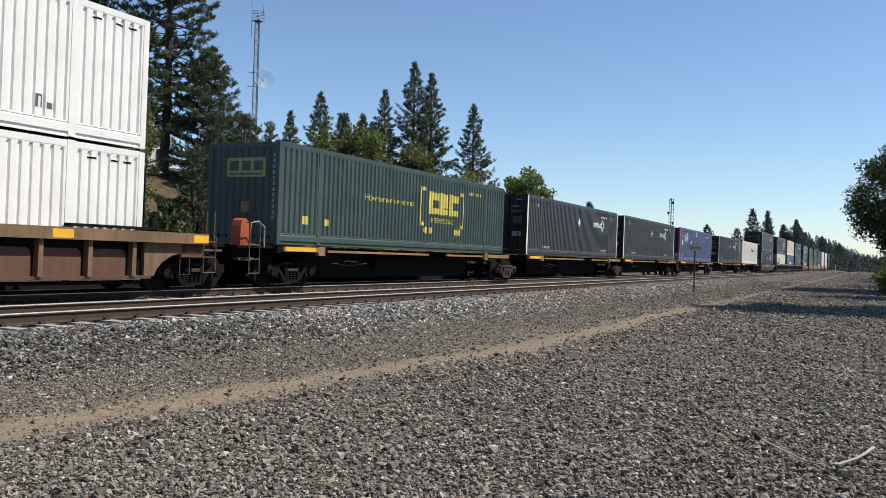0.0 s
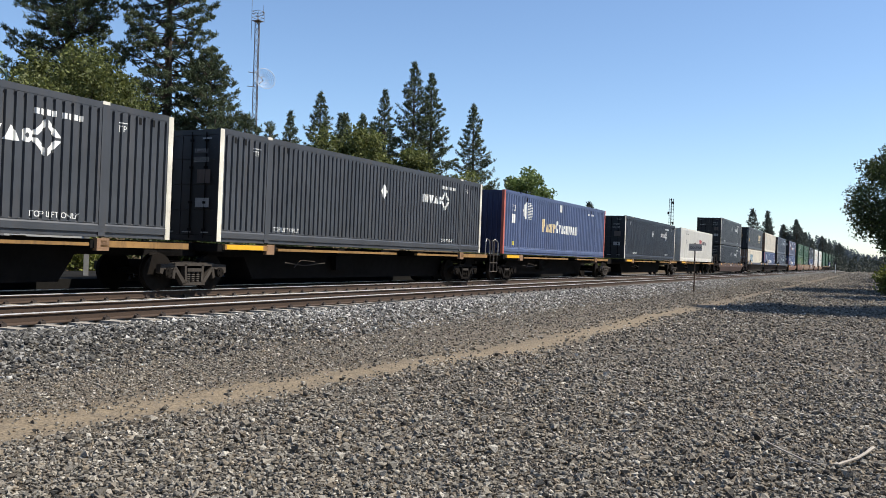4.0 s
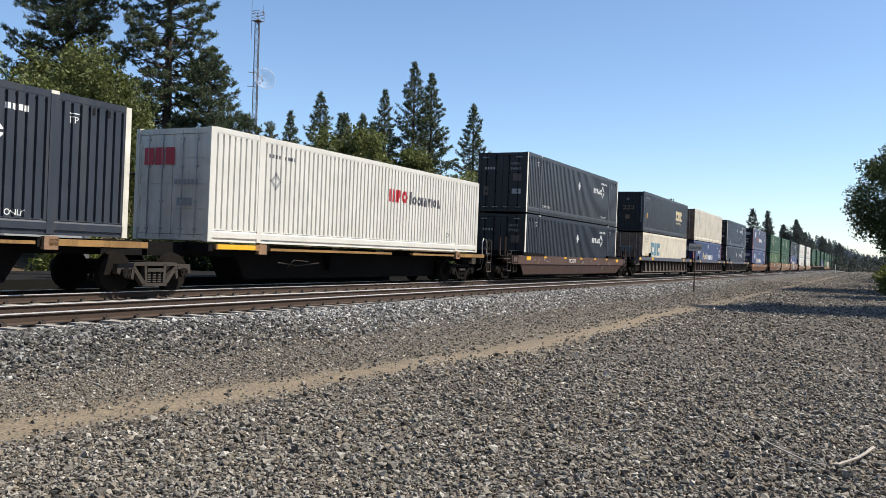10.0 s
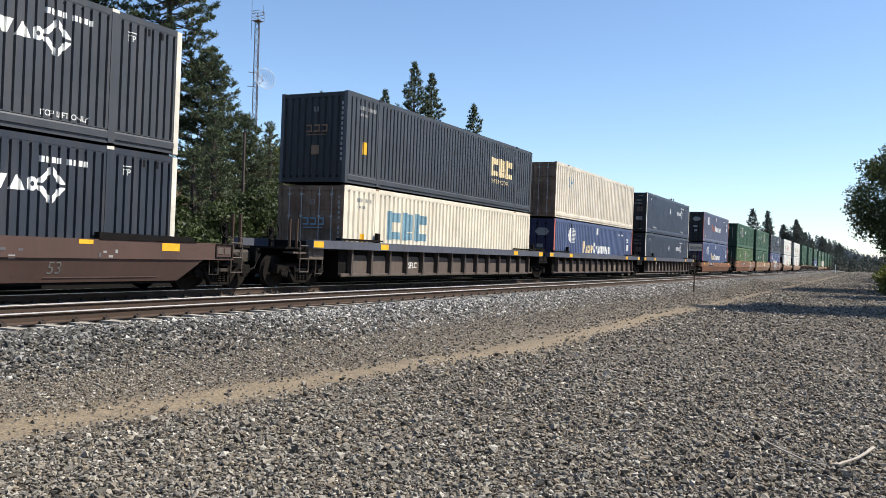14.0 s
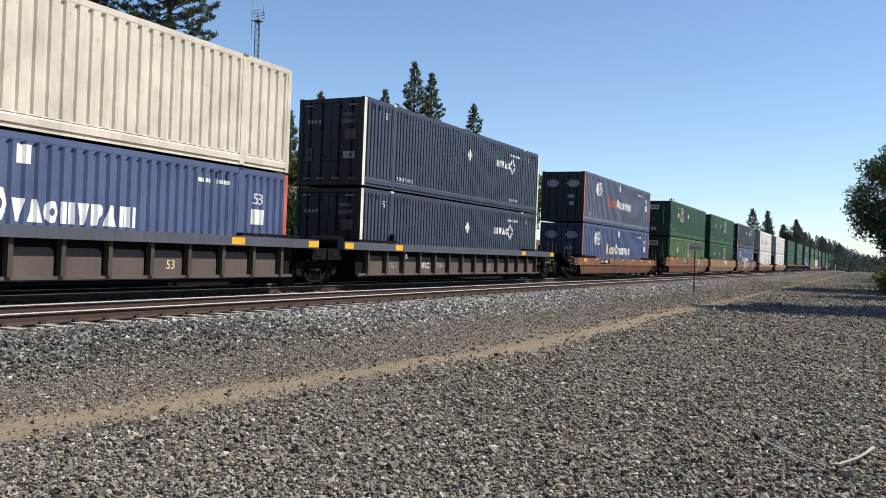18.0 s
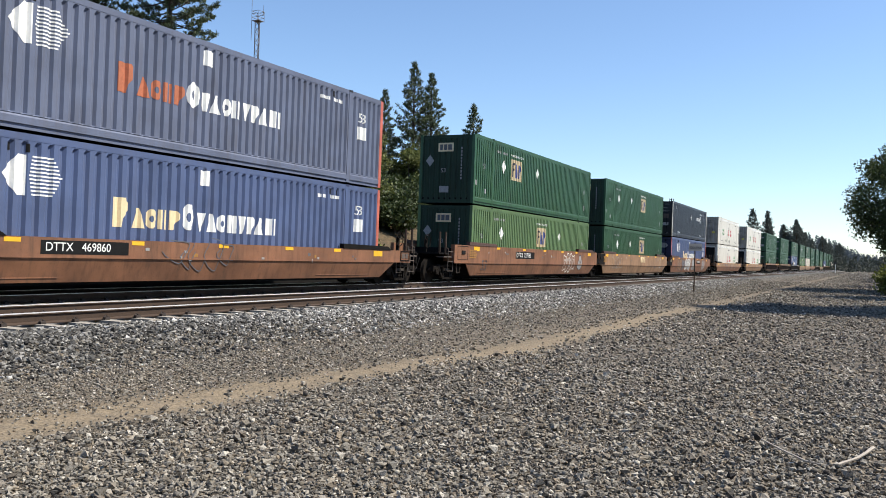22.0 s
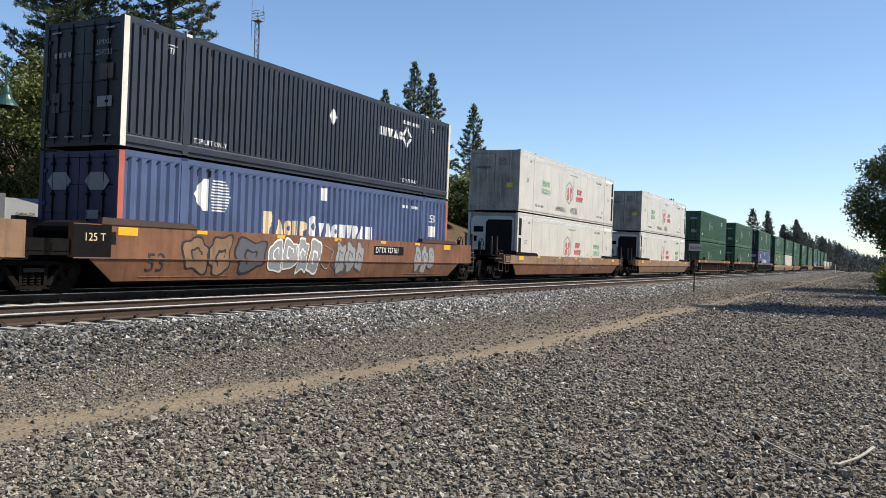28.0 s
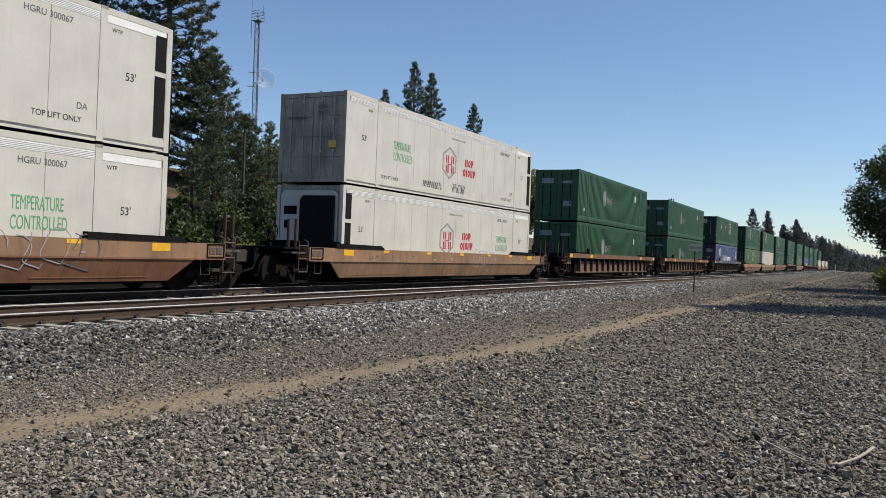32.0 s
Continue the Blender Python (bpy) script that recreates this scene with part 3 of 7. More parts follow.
def container(kind, body, post, ribs=0.2, depth=0.036, doors=True, flat=False, end_mat=None, marks=None, label="", profile=(0.64, 0.08)):
    c = tagged(new("shipping_container"), label, "container", "containers on the train")
    hw = W53 / 2
    end_mat = end_mat or body
    for s in (-1, 1):
        y = s * (hw - 0.012)
        bm = bmesh.new()
        spans = ((0.14, POST_AT[0] - 0.09), (POST_AT[0] + 0.09, POST_AT[1] - 0.09), (POST_AT[1] + 0.09, L53 - 0.14))
        if flat:
            for a, b in spans:
                n = max(1, round((b - a) / 1.22))
                for i in range(n):
                    w = (b - a) / n
                    boxes("wall_panel", body, c, (a + i * w + 0.006, a + (i + 1) * w - 0.006, min(y, y - s * 0.03), max(y, y - s * 0.03), 0.24, 2.60))
            box(bm, 0.14, L53 - 0.14, min(y - s * 0.012, y - s * 0.04), max(y - s * 0.012, y - s * 0.04), 0.24, 2.78)
        else:
            for a, b in spans:
                corrugated(a, b, 0.30, 2.78, y, ribs, depth, bm, profile, cuts=GROOVES.setdefault(c, []) if s < 0 else None)
        part("side_panel", bm, body, c)
        bm = bmesh.new()
        box(bm, 0.14, L53 - 0.14, min(y + s * 0.006, y - s * 0.06), max(y + s * 0.006, y - s * 0.06), 2.78, 2.915)
        part("top_rail", bm, body, c)
        bm = bmesh.new()
        for a, b in spans:
            box(bm, a, b, min(y + s * 0.011, y - s * 0.05), max(y + s * 0.011, y - s * 0.05), 0.11, 0.25)
            box(bm, a, b, min(y - s * 0.022, y - s * 0.06), max(y - s * 0.022, y - s * 0.06), 0.035, 0.11)
            box(bm, a, b, min(y + s * 0.004, y - s * 0.05), max(y + s * 0.004, y - s * 0.05), 0.005, 0.035)
            if not flat:
                quad = [bm.verts.new((xx, yy, zz)) for xx, yy, zz in ((a, y + s * 0.011, 0.25), (b, y + s * 0.011, 0.25), (b, y - s * 0.02, 0.305), (a, y - s * 0.02, 0.305))]
                bm.faces.new(quad)
        part("bottom_rail", bm, body, c)
        for p in POST_AT:
            bm = bmesh.new()
            yy = s * hw
            box(bm, p - 0.09, p + 0.09, min(yy, yy - s * 0.08), max(yy, yy - s * 0.08), 0.02, 2.90)
            part("side_post", bm, body, c)
            boxes("lifting_casting", POSTWHITE if post is POSTWHITE else end_mat, c, (p - 0.095, p + 0.095, min(yy + s * 0.004, yy - s * 0.12), max(yy + s * 0.004, yy - s * 0.12), 2.86, 2.93))
        for x in (0, L53):
            q = 1 if x == 0 else -1
            yy = s * hw
            shut = (x == 0) != doors
            # Door-end posts take the shade-darkened end paint; post_face keeps the side's colour.
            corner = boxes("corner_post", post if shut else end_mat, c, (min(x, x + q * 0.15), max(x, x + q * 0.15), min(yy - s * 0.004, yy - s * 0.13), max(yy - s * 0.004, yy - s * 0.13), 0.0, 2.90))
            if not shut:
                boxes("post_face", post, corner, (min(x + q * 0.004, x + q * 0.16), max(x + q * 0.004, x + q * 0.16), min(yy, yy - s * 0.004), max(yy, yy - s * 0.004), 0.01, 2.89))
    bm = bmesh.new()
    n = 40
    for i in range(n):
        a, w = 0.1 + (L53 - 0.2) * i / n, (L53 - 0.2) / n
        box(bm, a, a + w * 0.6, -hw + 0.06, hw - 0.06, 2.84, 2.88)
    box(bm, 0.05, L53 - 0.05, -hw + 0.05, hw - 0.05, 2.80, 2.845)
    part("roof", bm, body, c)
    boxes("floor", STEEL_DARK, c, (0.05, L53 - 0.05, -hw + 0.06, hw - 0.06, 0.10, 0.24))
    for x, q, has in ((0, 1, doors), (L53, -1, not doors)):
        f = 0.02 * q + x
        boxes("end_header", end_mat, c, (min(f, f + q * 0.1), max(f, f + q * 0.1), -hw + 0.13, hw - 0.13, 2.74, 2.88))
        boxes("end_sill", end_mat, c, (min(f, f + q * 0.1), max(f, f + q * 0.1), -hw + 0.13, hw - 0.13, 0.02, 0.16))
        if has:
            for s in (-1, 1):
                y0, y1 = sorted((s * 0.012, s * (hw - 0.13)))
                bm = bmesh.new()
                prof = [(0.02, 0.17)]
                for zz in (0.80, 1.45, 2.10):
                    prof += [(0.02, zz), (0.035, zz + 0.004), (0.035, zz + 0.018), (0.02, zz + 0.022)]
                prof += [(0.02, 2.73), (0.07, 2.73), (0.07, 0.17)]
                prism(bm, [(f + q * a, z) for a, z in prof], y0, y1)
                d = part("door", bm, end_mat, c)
                for k in (0.30, 0.72):
                    yk = y0 + (y1 - y0) * k
                    bm = bmesh.new()
                    tube(bm, [(f, yk, 0.08), (f, yk, 2.82)], 0.018, sides=5)
                    for zk in (0.3, 1.0, 1.9, 2.6):
                        box(bm, f - 0.02, f + 0.02, yk - 0.05, yk + 0.05, zk - 0.03, zk + 0.03)
                    part("lock_rod", bm, GALV if body in (WHITE, HUBWHITE, OLDWHITE, CREAM) else STEEL_DARK, d)
                bm = bmesh.new()
                for k in (0.32, 1.0, 1.65, 2.4):
                    yh = s * (hw - 0.15)
                    box(bm, f - 0.015, f + 0.03, yh - 0.07, yh + 0.07, k, k + 0.09)
                box(bm, f + 0.0, f + 0.02, yh - 0.02, yh + 0.02, 0.3, 2.5)
                part("hinge_strip", bm, end_mat, d)
        else:
            bm = bmesh.new()
            n, w = 9, (W53 - 0.26) / 9
            ys = []
            for i in range(n):
                a = -hw + 0.13 + i * w
                ys += [(a, 0.01), (a + w * 0.55, 0.01), (a + w * 0.7, 0.05), (a + w * 0.85, 0.05)]
            ys.append((hw - 0.13, 0.01))
            lo = [bm.verts.new((f + q * d, yy, 0.16)) for yy, d in ys]
            hi = [bm.verts.new((f + q * d, yy, 2.74)) for yy, d in ys]
            for i in range(len(ys) - 1):
                bm.faces.new((lo[i], lo[i + 1], hi[i + 1], hi[i]))
            part("end_panel", bm, end_mat, c)
    if marks:
        marks(c)
    return c


SIDE_Y = -W53 / 2 + 0.009


def bars(parent, name, material, rects, label="", y=SIDE_Y, end=False):
    """Painted blocks on the side or the end: rows of x0, x1, z0, z1."""
    if len(rects) > 1 and name in ("sticker", "end_plate", "end_patch", "door_marking", "end_marking", "eyelet", "plate", "end_label"):
        return [bars(parent, name, material, [r], label, y, end) for r in rects][-1]
    bm = bmesh.new()
    for a, b, z0, z1 in rects:
        if end:
            box(bm, 0.008, 0.012, a, b, z0, z1)
        else:
            box(bm, a, b, y - 0.003, y, z0, z1)
    me = mesh_of(name, bm, material)
    return part(name, me if end else grooved(me, parent), material, parent, label)


def glyphs(x, z, h, widths, gap, seed=3):
    """Letter-sized blocks of strokes that spell nothing: uprights with a crossbar."""
    out = []
    r = random.Random(seed)
    for w in widths:
        t = min(0.24 * w, h * 0.2)
        out.append((x, x + t, z, z + h))
        if w > 0.12:
            out.append((x + w - t, x + w, z, z + h))
            k = r.choice((0.02, 0.42, 0.80))
            out.append((x + t, x + w - t, z + h * k, z + h * (k + 0.18)))
        x += w + gap
    return out


def tokens(x, z, h, rows):
    """A line of plain solid shapes, one a row of kind and width: half round, wedge, ring, hanging wedge, bar or twin bars."""
    out = []
    for what, w in rows:
        if what == "bow":
            out.append([(x, z), (x + 0.55 * w, z), (x + 0.62 * w, z + 0.3 * h), (x + w, z + 0.58 * h), (x + w, z + 0.84 * h), (x + 0.78 * w, z + h), (x, z + h)])
        elif what == "wedge":
            out.append([(x, z), (x + w, z), (x + 0.60 * w, z + h), (x + 0.40 * w, z + h)])
        elif what == "round":
            out += ring(x + w / 2, z + h / 2, w / 2, h / 2, 0.36, 10)
        elif what == "hung":
            out.append([(x + 0.32 * w, z), (x + 0.66 * w, z), (x + w, z + h), (x, z + h)])
        elif what == "bar":
            out.append([(x, z), (x + w, z), (x + w, z + h), (x, z + h)])
        else:
            out += [[(x, z), (x + 0.38 * w, z), (x + 0.38 * w, z + h), (x, z + h)], [(x + 0.58 * w, z), (x + 0.96 * w, z), (x + 0.96 * w, z + h), (x + 0.58 * w, z + h)]]
        x += w + 0.045
    return out


def shape(parent, name, material, polys, label="", y=SIDE_Y):
    bm = bmesh.new()
    for p in polys:
        prism(bm, p, y - 0.003, y)
    return part(name, grooved(mesh_of(name, bm, material), parent), material, parent, label)


def ring(x, z, rx, rz, k, sides, turn=0.0):
    """A closed band about a centre, as separate quads."""
    pts = [(math.cos(turn + 2 * math.pi * i / sides), math.sin(turn + 2 * math.pi * i / sides)) for i in range(sides)]
    return [[(x + rx * a, z + rz * b), (x + rx * c, z + rz * d), (x + rx * k * c, z + rz * k * d), (x + rx * k * a, z + rz * k * b)] for (a, b), (c, d) in zip(pts, pts[1:] + pts[:1])]


def marks_umax(c):
    shape(c, "logo", INK_WHITE, tokens(10.9, 1.80, 0.29, (("twin", 0.30), ("bar", 0.10), ("hung", 0.36), ("wedge", 0.34), ("round", 0.24))), "white painted logo shapes")
    shape(c, "logo_ring", INK_WHITE, [[(px + (0.03 if sum(q[0] for q in quad) / 4 > 12.73 else -0.03), pz + (0.03 if sum(q[1] for q in quad) / 4 > 1.95 else -0.03)) for px, pz in quad] for quad in ring(12.73, 1.95, 0.33, 0.34, 0.52, 4)], "white diamond-shaped ring")
    bars(c, "number_marking", INK_WHITE, [(12.46 + 0.13 * i, 12.55 + 0.13 * i, 2.40, 2.52) for i in range(9) if i != 4])
    letters("lettering", "TOP LIFT ONLY", 0.17, INK_WHITE, c, on_side(2.25, 0.36, SIDE_Y))
    letters("lettering", "TOP LIFT ONLY", 0.17, INK_WHITE, c, on_side(12.4, 0.36, SIDE_Y))
    for x in (1.35, L53 - 1.62):
        letters("lettering", "TP", 0.2, INK_WHITE, c, on_side(x, 2.34, SIDE_Y))
        bars(c, "stroke", INK_WHITE, [(x, x + 0.27, 2.53, 2.55)])
    for x in (0.55, 0.95, L53 - 1.05, L53 - 0.65, 2.35, 2.75):
        bars(c, "eyelet", BLACK, [(x, x + 0.07, 2.58, 2.74)])
    shape(c, "placard", INK_WHITE, [[(8.15, 1.70), (8.37, 1.95), (8.15, 2.20), (7.93, 1.95)]], "pale diamond placard")
    bars(c, "end_logo", INK_DIM, [(0.40 + 0.15 * i, 0.49 + 0.15 * i, 2.06, 2.18) for i in range(4)], end=True)
    letters("end_number", "UMXU", 0.16, INK_DIM, c, on_end(-0.45, 2.28, -0.004))
    letters("end_number", "254333", 0.18, INK_DIM, c, on_end(-0.42, 2.04, -0.004))
    bars(c, "end_plate", INK_DIM, [(-0.98, -0.52, 0.88, 1.12)], end=True)
    bars(c, "end_patch", SFBROWN, [(-1.0, -0.55, 1.5, 1.85), (0.72, 0.98, 0.8, 1.25)], "rust-brown patch", end=True)
    bars(c, "door_marking", INK_DIM, [(0.75, 1.05, 2.63, 2.67), (-1.0, -0.7, 2.63, 2.67), (0.75, 1.02, 0.22, 0.25), (0.2, 0.5, 0.22, 0.25), (-0.4, -0.1, 0.22, 0.25), (-1.0, -0.75, 0.22, 0.25)], end=True)


def marks_pacer(front=False, worn=False):
    def m(c):
        z = 1.18
        shape(c, "logo", INK_RUSTED if worn else INK_CREAM, tokens(5.0, z, 0.66, (("bow", 0.46),)) + tokens(5.54, z, 0.46, (("wedge", 0.38), ("round", 0.34), ("twin", 0.28), ("bow", 0.34))), "cream painted logo shapes")
        shape(c, "logo", INK_WHITE, tokens(7.12, z, 0.66, (("round", 0.40),)) + tokens(7.58, z, 0.46, (("hung", 0.30), ("wedge", 0.36), ("round", 0.34), ("twin", 0.34), ("hung", 0.30), ("bow", 0.32), ("wedge", 0.36), ("bar", 0.11), ("twin", 0.36))), "white painted logo shapes")
        shape(c, "arrow", INK_WHITE, [[(2.33, 2.10), (2.66, 2.50), (2.86, 2.50), (2.86, 1.70), (2.66, 1.70)]], "white arrow-shaped emblem")
        bars(c, "emblem", INK_WHITE, [(2.92 + 0.012 * abs(i - 5), 3.72 - 0.05 * abs(i - 5), 1.71 + 0.075 * i, 1.745 + 0.075 * i) for i in range(11)])
        x = 1.0 if front else L53 - 1.45
        letters("lettering", "53", 0.42, INK_WHITE, c, on_side(x, 2.0, SIDE_Y))
        bars(c, "plate", INK_WHITE, [(x - 0.02, x + 0.44, 1.45, 1.86)])
        bars(c, "plate", INK_WHITE, [(7.65, 7.97, 2.32, 2.70)])
        bars(c, "number_marking", INK_WHITE, [(12.6 + 0.13 * i, 12.69 + 0.13 * i, 2.42, 2.52) for i in range(9) if i != 4])
        for q in (2.45, 2.85, L53 - 2.95, L53 - 2.55):
            bars(c, "eyelet", BLACK, [(q, q + 0.07, 2.55, 2.72)])
        bars(c, "sticker", INK_YELLOW, [(1.1, 1.32, 0.42, 0.60)])
        if front:
            bars(c, "end_plate", INK_DIM, [(0.05, 0.62, 1.50, 1.95), (0.02, 0.60, 0.72, 1.0)], end=True)
            letters("end_lettering", "53", 0.36, INK_DIM, c, on_end(0.50, 2.02, 0.004))
            return
        bars(c, "end_plate", INK_DIM, [(-0.7, -0.3, 1.35, 1.55), (-0.7, -0.4, 0.95, 1.15)], end=True)
        for s in (-0.62, 0.62):
            bm = bmesh.new()
            prism(bm, [(s - 0.40, 2.2), (s - 0.22, 2.0), (s + 0.22, 2.0), (s + 0.40, 2.2), (s + 0.22, 2.40), (s - 0.22, 2.40)], -0.012, -0.008)
            bmesh.ops.rotate(bm, verts=bm.verts, matrix=Matrix.Rotation(radians(90), 3, "Z"))
            part("end_emblem", bm, INK_DIM, c, "pale six-sided emblem")
    return m


def marks_csx(main, dim, x=8.98, z=0.76, sub=True, bracket=True, k=1.0):
    def m(c):
        # three broad blocks with a notch each
        rects = []
        for i, (a, w) in enumerate(((0.0, 0.82), (0.92, 0.68), (1.70, 0.80))):
            rects += [(x + a * k, x + (a + 0.30) * k, z + 0.62 * k, z + 1.48 * k), (x + (a + 0.30) * k, x + (a + w) * k, z + (1.16 if i != 1 else 0.9) * k, z + 1.44 * k), (x + (a + 0.30) * k, x + (a + w) * k, z + 0.64 * k, z + 0.86 * k)]
        bars(c, "logo", main, rects, "painted logo blocks")
        if sub:
            letters("lettering", "INTERMODAL", 0.27 * k, main, c, on_side(x + 0.12 * k, z + 0.30 * k, SIDE_Y), stretch=1.18)
        if bracket:
            for a, q in ((8.31, 1), (12.06, -1)):
                bars(c, "bracket", main, [(min(a, a + q * 0.13), max(a, a + q * 0.13), 0.92, 2.36), (min(a, a + q * 0.42), max(a, a + q * 0.42), 2.22, 2.36), (min(a, a + q * 0.36), max(a, a + q * 0.36), 0.92, 1.06)])
            for dx in (8.81, 9.17, 11.30, 11.62):
                shape(c, "dot", main, [[(dx + 0.14 * math.cos(t), 0.76 + 0.13 * math.sin(t)) for t in (2 * math.pi * i / 12 for i in range(12))]])
            letters("lettering", "How tomorrow moves", 0.30, main, c, on_side(4.55, 1.58, SIDE_Y), stretch=1.15)
            bars(c, "number_marking", main, [(12.5 + 0.13 * i, 12.58 + 0.13 * i, 2.34, 2.46) for i in range(9) if i != 4])
            bars(c, "sticker", INK_YELLOW, [(1.15, 1.42, 0.62, 0.86), (2.28, 2.50, 0.62, 0.82)], y=SIDE_Y)
        else:
            bars(c, "number_marking", INK_DIM, [(0.75 + 0.13 * i, 0.84 + 0.13 * i, 2.42, 2.54) for i in range(8) if i != 3] + [(0.8 + 0.13 * i, 0.88 + 0.13 * i, 2.22, 2.30) for i in range(4)])
            bars(c, "sticker", YELLOW, [(1.0, 1.25, 1.0, 1.4)])
        if bracket:
            bars(c, "end_panel_mark", INK_DULLYELLOW, [(-0.80, 0.60, 1.90, 2.45)], "dull yellow-green logo panel", end=True)
            bars(c, "end_logo", CSXGREEN, [(-0.70 + 0.44 * i, -0.38 + 0.44 * i, 2.08, 2.36) for i in range(3)] + [(-0.68, 0.50, 1.96, 2.0)], end=True).location = (-0.006, 0, 0)
        else:
            bars(c, "end_logo", dim, [(0.05 - 0.30 * i, 0.10 - 0.30 * i, 1.62, 1.86) for i in range(3)] + [(0.10 - 0.30 * i, 0.28 - 0.30 * i, 1.62 + k, 1.67 + k) for i in range(3) for k in (0.0, 0.19)] + [(-0.5, 0.25, 1.52, 1.55)], end=True)
        letters("end_numeral", "53", 0.22, INK_DIM, c, on_end(0.02, 2.28, 0.006))
        bars(c, "end_plate", TTXPALE, [(-0.25, 0.05, 0.9, 1.2)], end=True)
        bars(c, "end_number", INK_DIM, [(-1.14, -1.07, 0.7 + 0.16 * i, 0.8 + 0.16 * i) for i in range(12)], end=True)
    return m


def marks_xpo(c):
    shape(c, "logo", INK_RED, tokens(8.8, 1.64, 0.43, (("twin", 0.40), ("bow", 0.38), ("round", 0.42))), "red painted logo shapes")
    shape(c, "logo", INK_GREY, tokens(10.25, 1.62, 0.46, (("bar", 0.13),)) + tokens(10.47, 1.62, 0.32, (("round", 0.30), ("round", 0.30), ("bar", 0.11), ("wedge", 0.27), ("hung", 0.22), ("bar", 0.11), ("round", 0.27), ("wedge", 0.27))), "grey painted logo shapes")
    shape(c, "placard", INK_DIM, ring(2.64, 1.75, 0.24, 0.26, 0.55, 4), "grey diamond mark")
    bars(c, "end_logo", INK_RED, [(0.30, 0.60, 1.95, 2.40), (0.66, 0.98, 1.95, 2.40), (-0.08, 0.24, 1.95, 2.40)], end=True)
    bars(c, "number_marking", INK_GREY, [(2.3 + 0.14 * i, 2.38 + 0.14 * i, 2.38, 2.48) for i in range(9) if i != 4])
    bars(c, "end_number", INK_DIM, [(-0.9 + 0.14 * i, -0.8 + 0.14 * i, 1.45, 1.57) for i in range(6)] + [(-0.7, -0.2, 0.9, 1.1)], end=True)
    letters("lettering", "D1", 0.24, INK_GREY, c, on_side(13.3, 0.55, SIDE_Y))


def marks_emp(x):
    def m(c):
        bars(c, "logo_panel", PANEL_CREAM, [(x, x + 1.35, 1.35, 2.3)], "yellowish logo panel")
        bars(c, "logo", INK_BLACK, [(x + 0.14, x + 0.24, 1.50, 2.16), (x + 0.24, x + 0.46, 2.06, 2.16), (x + 0.24, x + 0.40, 1.80, 1.90)], "dark blocks on the panel", y=SIDE_Y - 0.004)
        shape(c, "logo", INK_NAVY, [[(x + 0.54, 1.48), (x + 0.54, 2.12), (x + 0.66, 2.12), (x + 0.80, 1.72), (x + 0.80, 1.48)], [(x + 0.92, 1.48), (x + 0.92, 2.12), (x + 1.18, 2.08), (x + 1.24, 1.88), (x + 1.04, 1.76), (x + 1.04, 1.48)]], "blue blocks on the panel", y=SIDE_Y - 0.004)
        for a in (2.6, x + (3.4 if x < 8 else -2.6)):
            shape(c, "placard", INK_WHITE, [[(a + 0.55, 1.55), (a + 0.80, 1.85), (a + 0.55, 2.15), (a + 0.30, 1.85)]] if a < 3 else [[(a, 1.7), (a + 0.2, 1.95), (a, 2.2), (a - 0.2, 1.95)]], "white diamond placard")
        for a in (0.9, L53 - 1.3):
            letters("lettering", "53", 0.3, INK_DIM, c, on_side(a, 1.55, SIDE_Y))
        bars(c, "number_marking", INK_DIM, [(2.3 + 0.14 * i, 2.4 + 0.14 * i, 2.4, 2.5) for i in range(9) if i != 4])
        letters("lettering", "WARNING HIGH CUBE", 0.15, INK_WHITE, c, on_side(x - 0.05, 2.42, SIDE_Y))
        bars(c, "sticker", INK_DIM, [(0.15, 0.35, 0.8, 1.0), (1.1, 1.3, 0.5, 0.7), (L53 - 1.2, L53 - 1.0, 0.6, 0.9)])
        bars(c, "end_logo", INK_CREAM, [(-0.30, 0.42, 2.18, 2.55)], end=True)
        bars(c, "end_logo_mark", INK_GREY, [(-0.22, -0.04, 2.25, 2.48), (0.0, 0.16, 2.25, 2.48), (0.2, 0.34, 2.25, 2.48)], end=True).location = (-0.004, 0, 0)
        bars(c, "end_plate", INK_DIM, [(-0.12, 0.32, 0.45, 0.72)], end=True)
        letters("end_numeral", "53", 0.26, INK_DIM, c, on_end(0.28, 1.3, 0.006))
        bm = bmesh.new()
        prism(bm, [(0.80, 1.55), (1.0, 1.8), (0.80, 2.05), (0.6, 1.8)], -0.012, -0.008)
        bmesh.ops.rotate(bm, verts=bm.verts, matrix=Matrix.Rotation(radians(90), 3, "Z"))
        part("end_placard", bm, INK_DIM, c)
        bars(c, "end_number", INK_DIM, [(-0.72, -0.66, 1.0 + 0.14 * i, 1.1 + 0.14 * i) for i in range(10)], end=True)
    return m


def scribble(c, x, z, h, n, seed, ink):
    """A sprayed tag: one thin wandering stroke a letter."""
    r = random.Random(seed)
    for i in range(n):
        bm = bmesh.new()
        k, f, g = r.uniform(0.7, 1.2), r.uniform(2, 5), r.uniform(0, 6)
        pts = [Vector((x + h * k * (j / 14) + 0.12 * h * math.sin(f * 2 * j / 14 * 3 + g), SIDE_Y - 0.005, z + h * (0.5 + 0.48 * math.sin(f * j / 14 * 3 + g)))) for j in range(15)]
        for p, q in zip(pts, pts[1:]):
            d = q - p
            o = Vector((-d.z, 0, d.x)).normalized() * 0.012
            bm.faces.new([bm.verts.new(v) for v in (p + o, q + o, q - o, p - o)])
        part("sprayed_stroke", bm, ink, c, "thin black sprayed tag")
        x += h * k * r.uniform(0.8, 1.1)


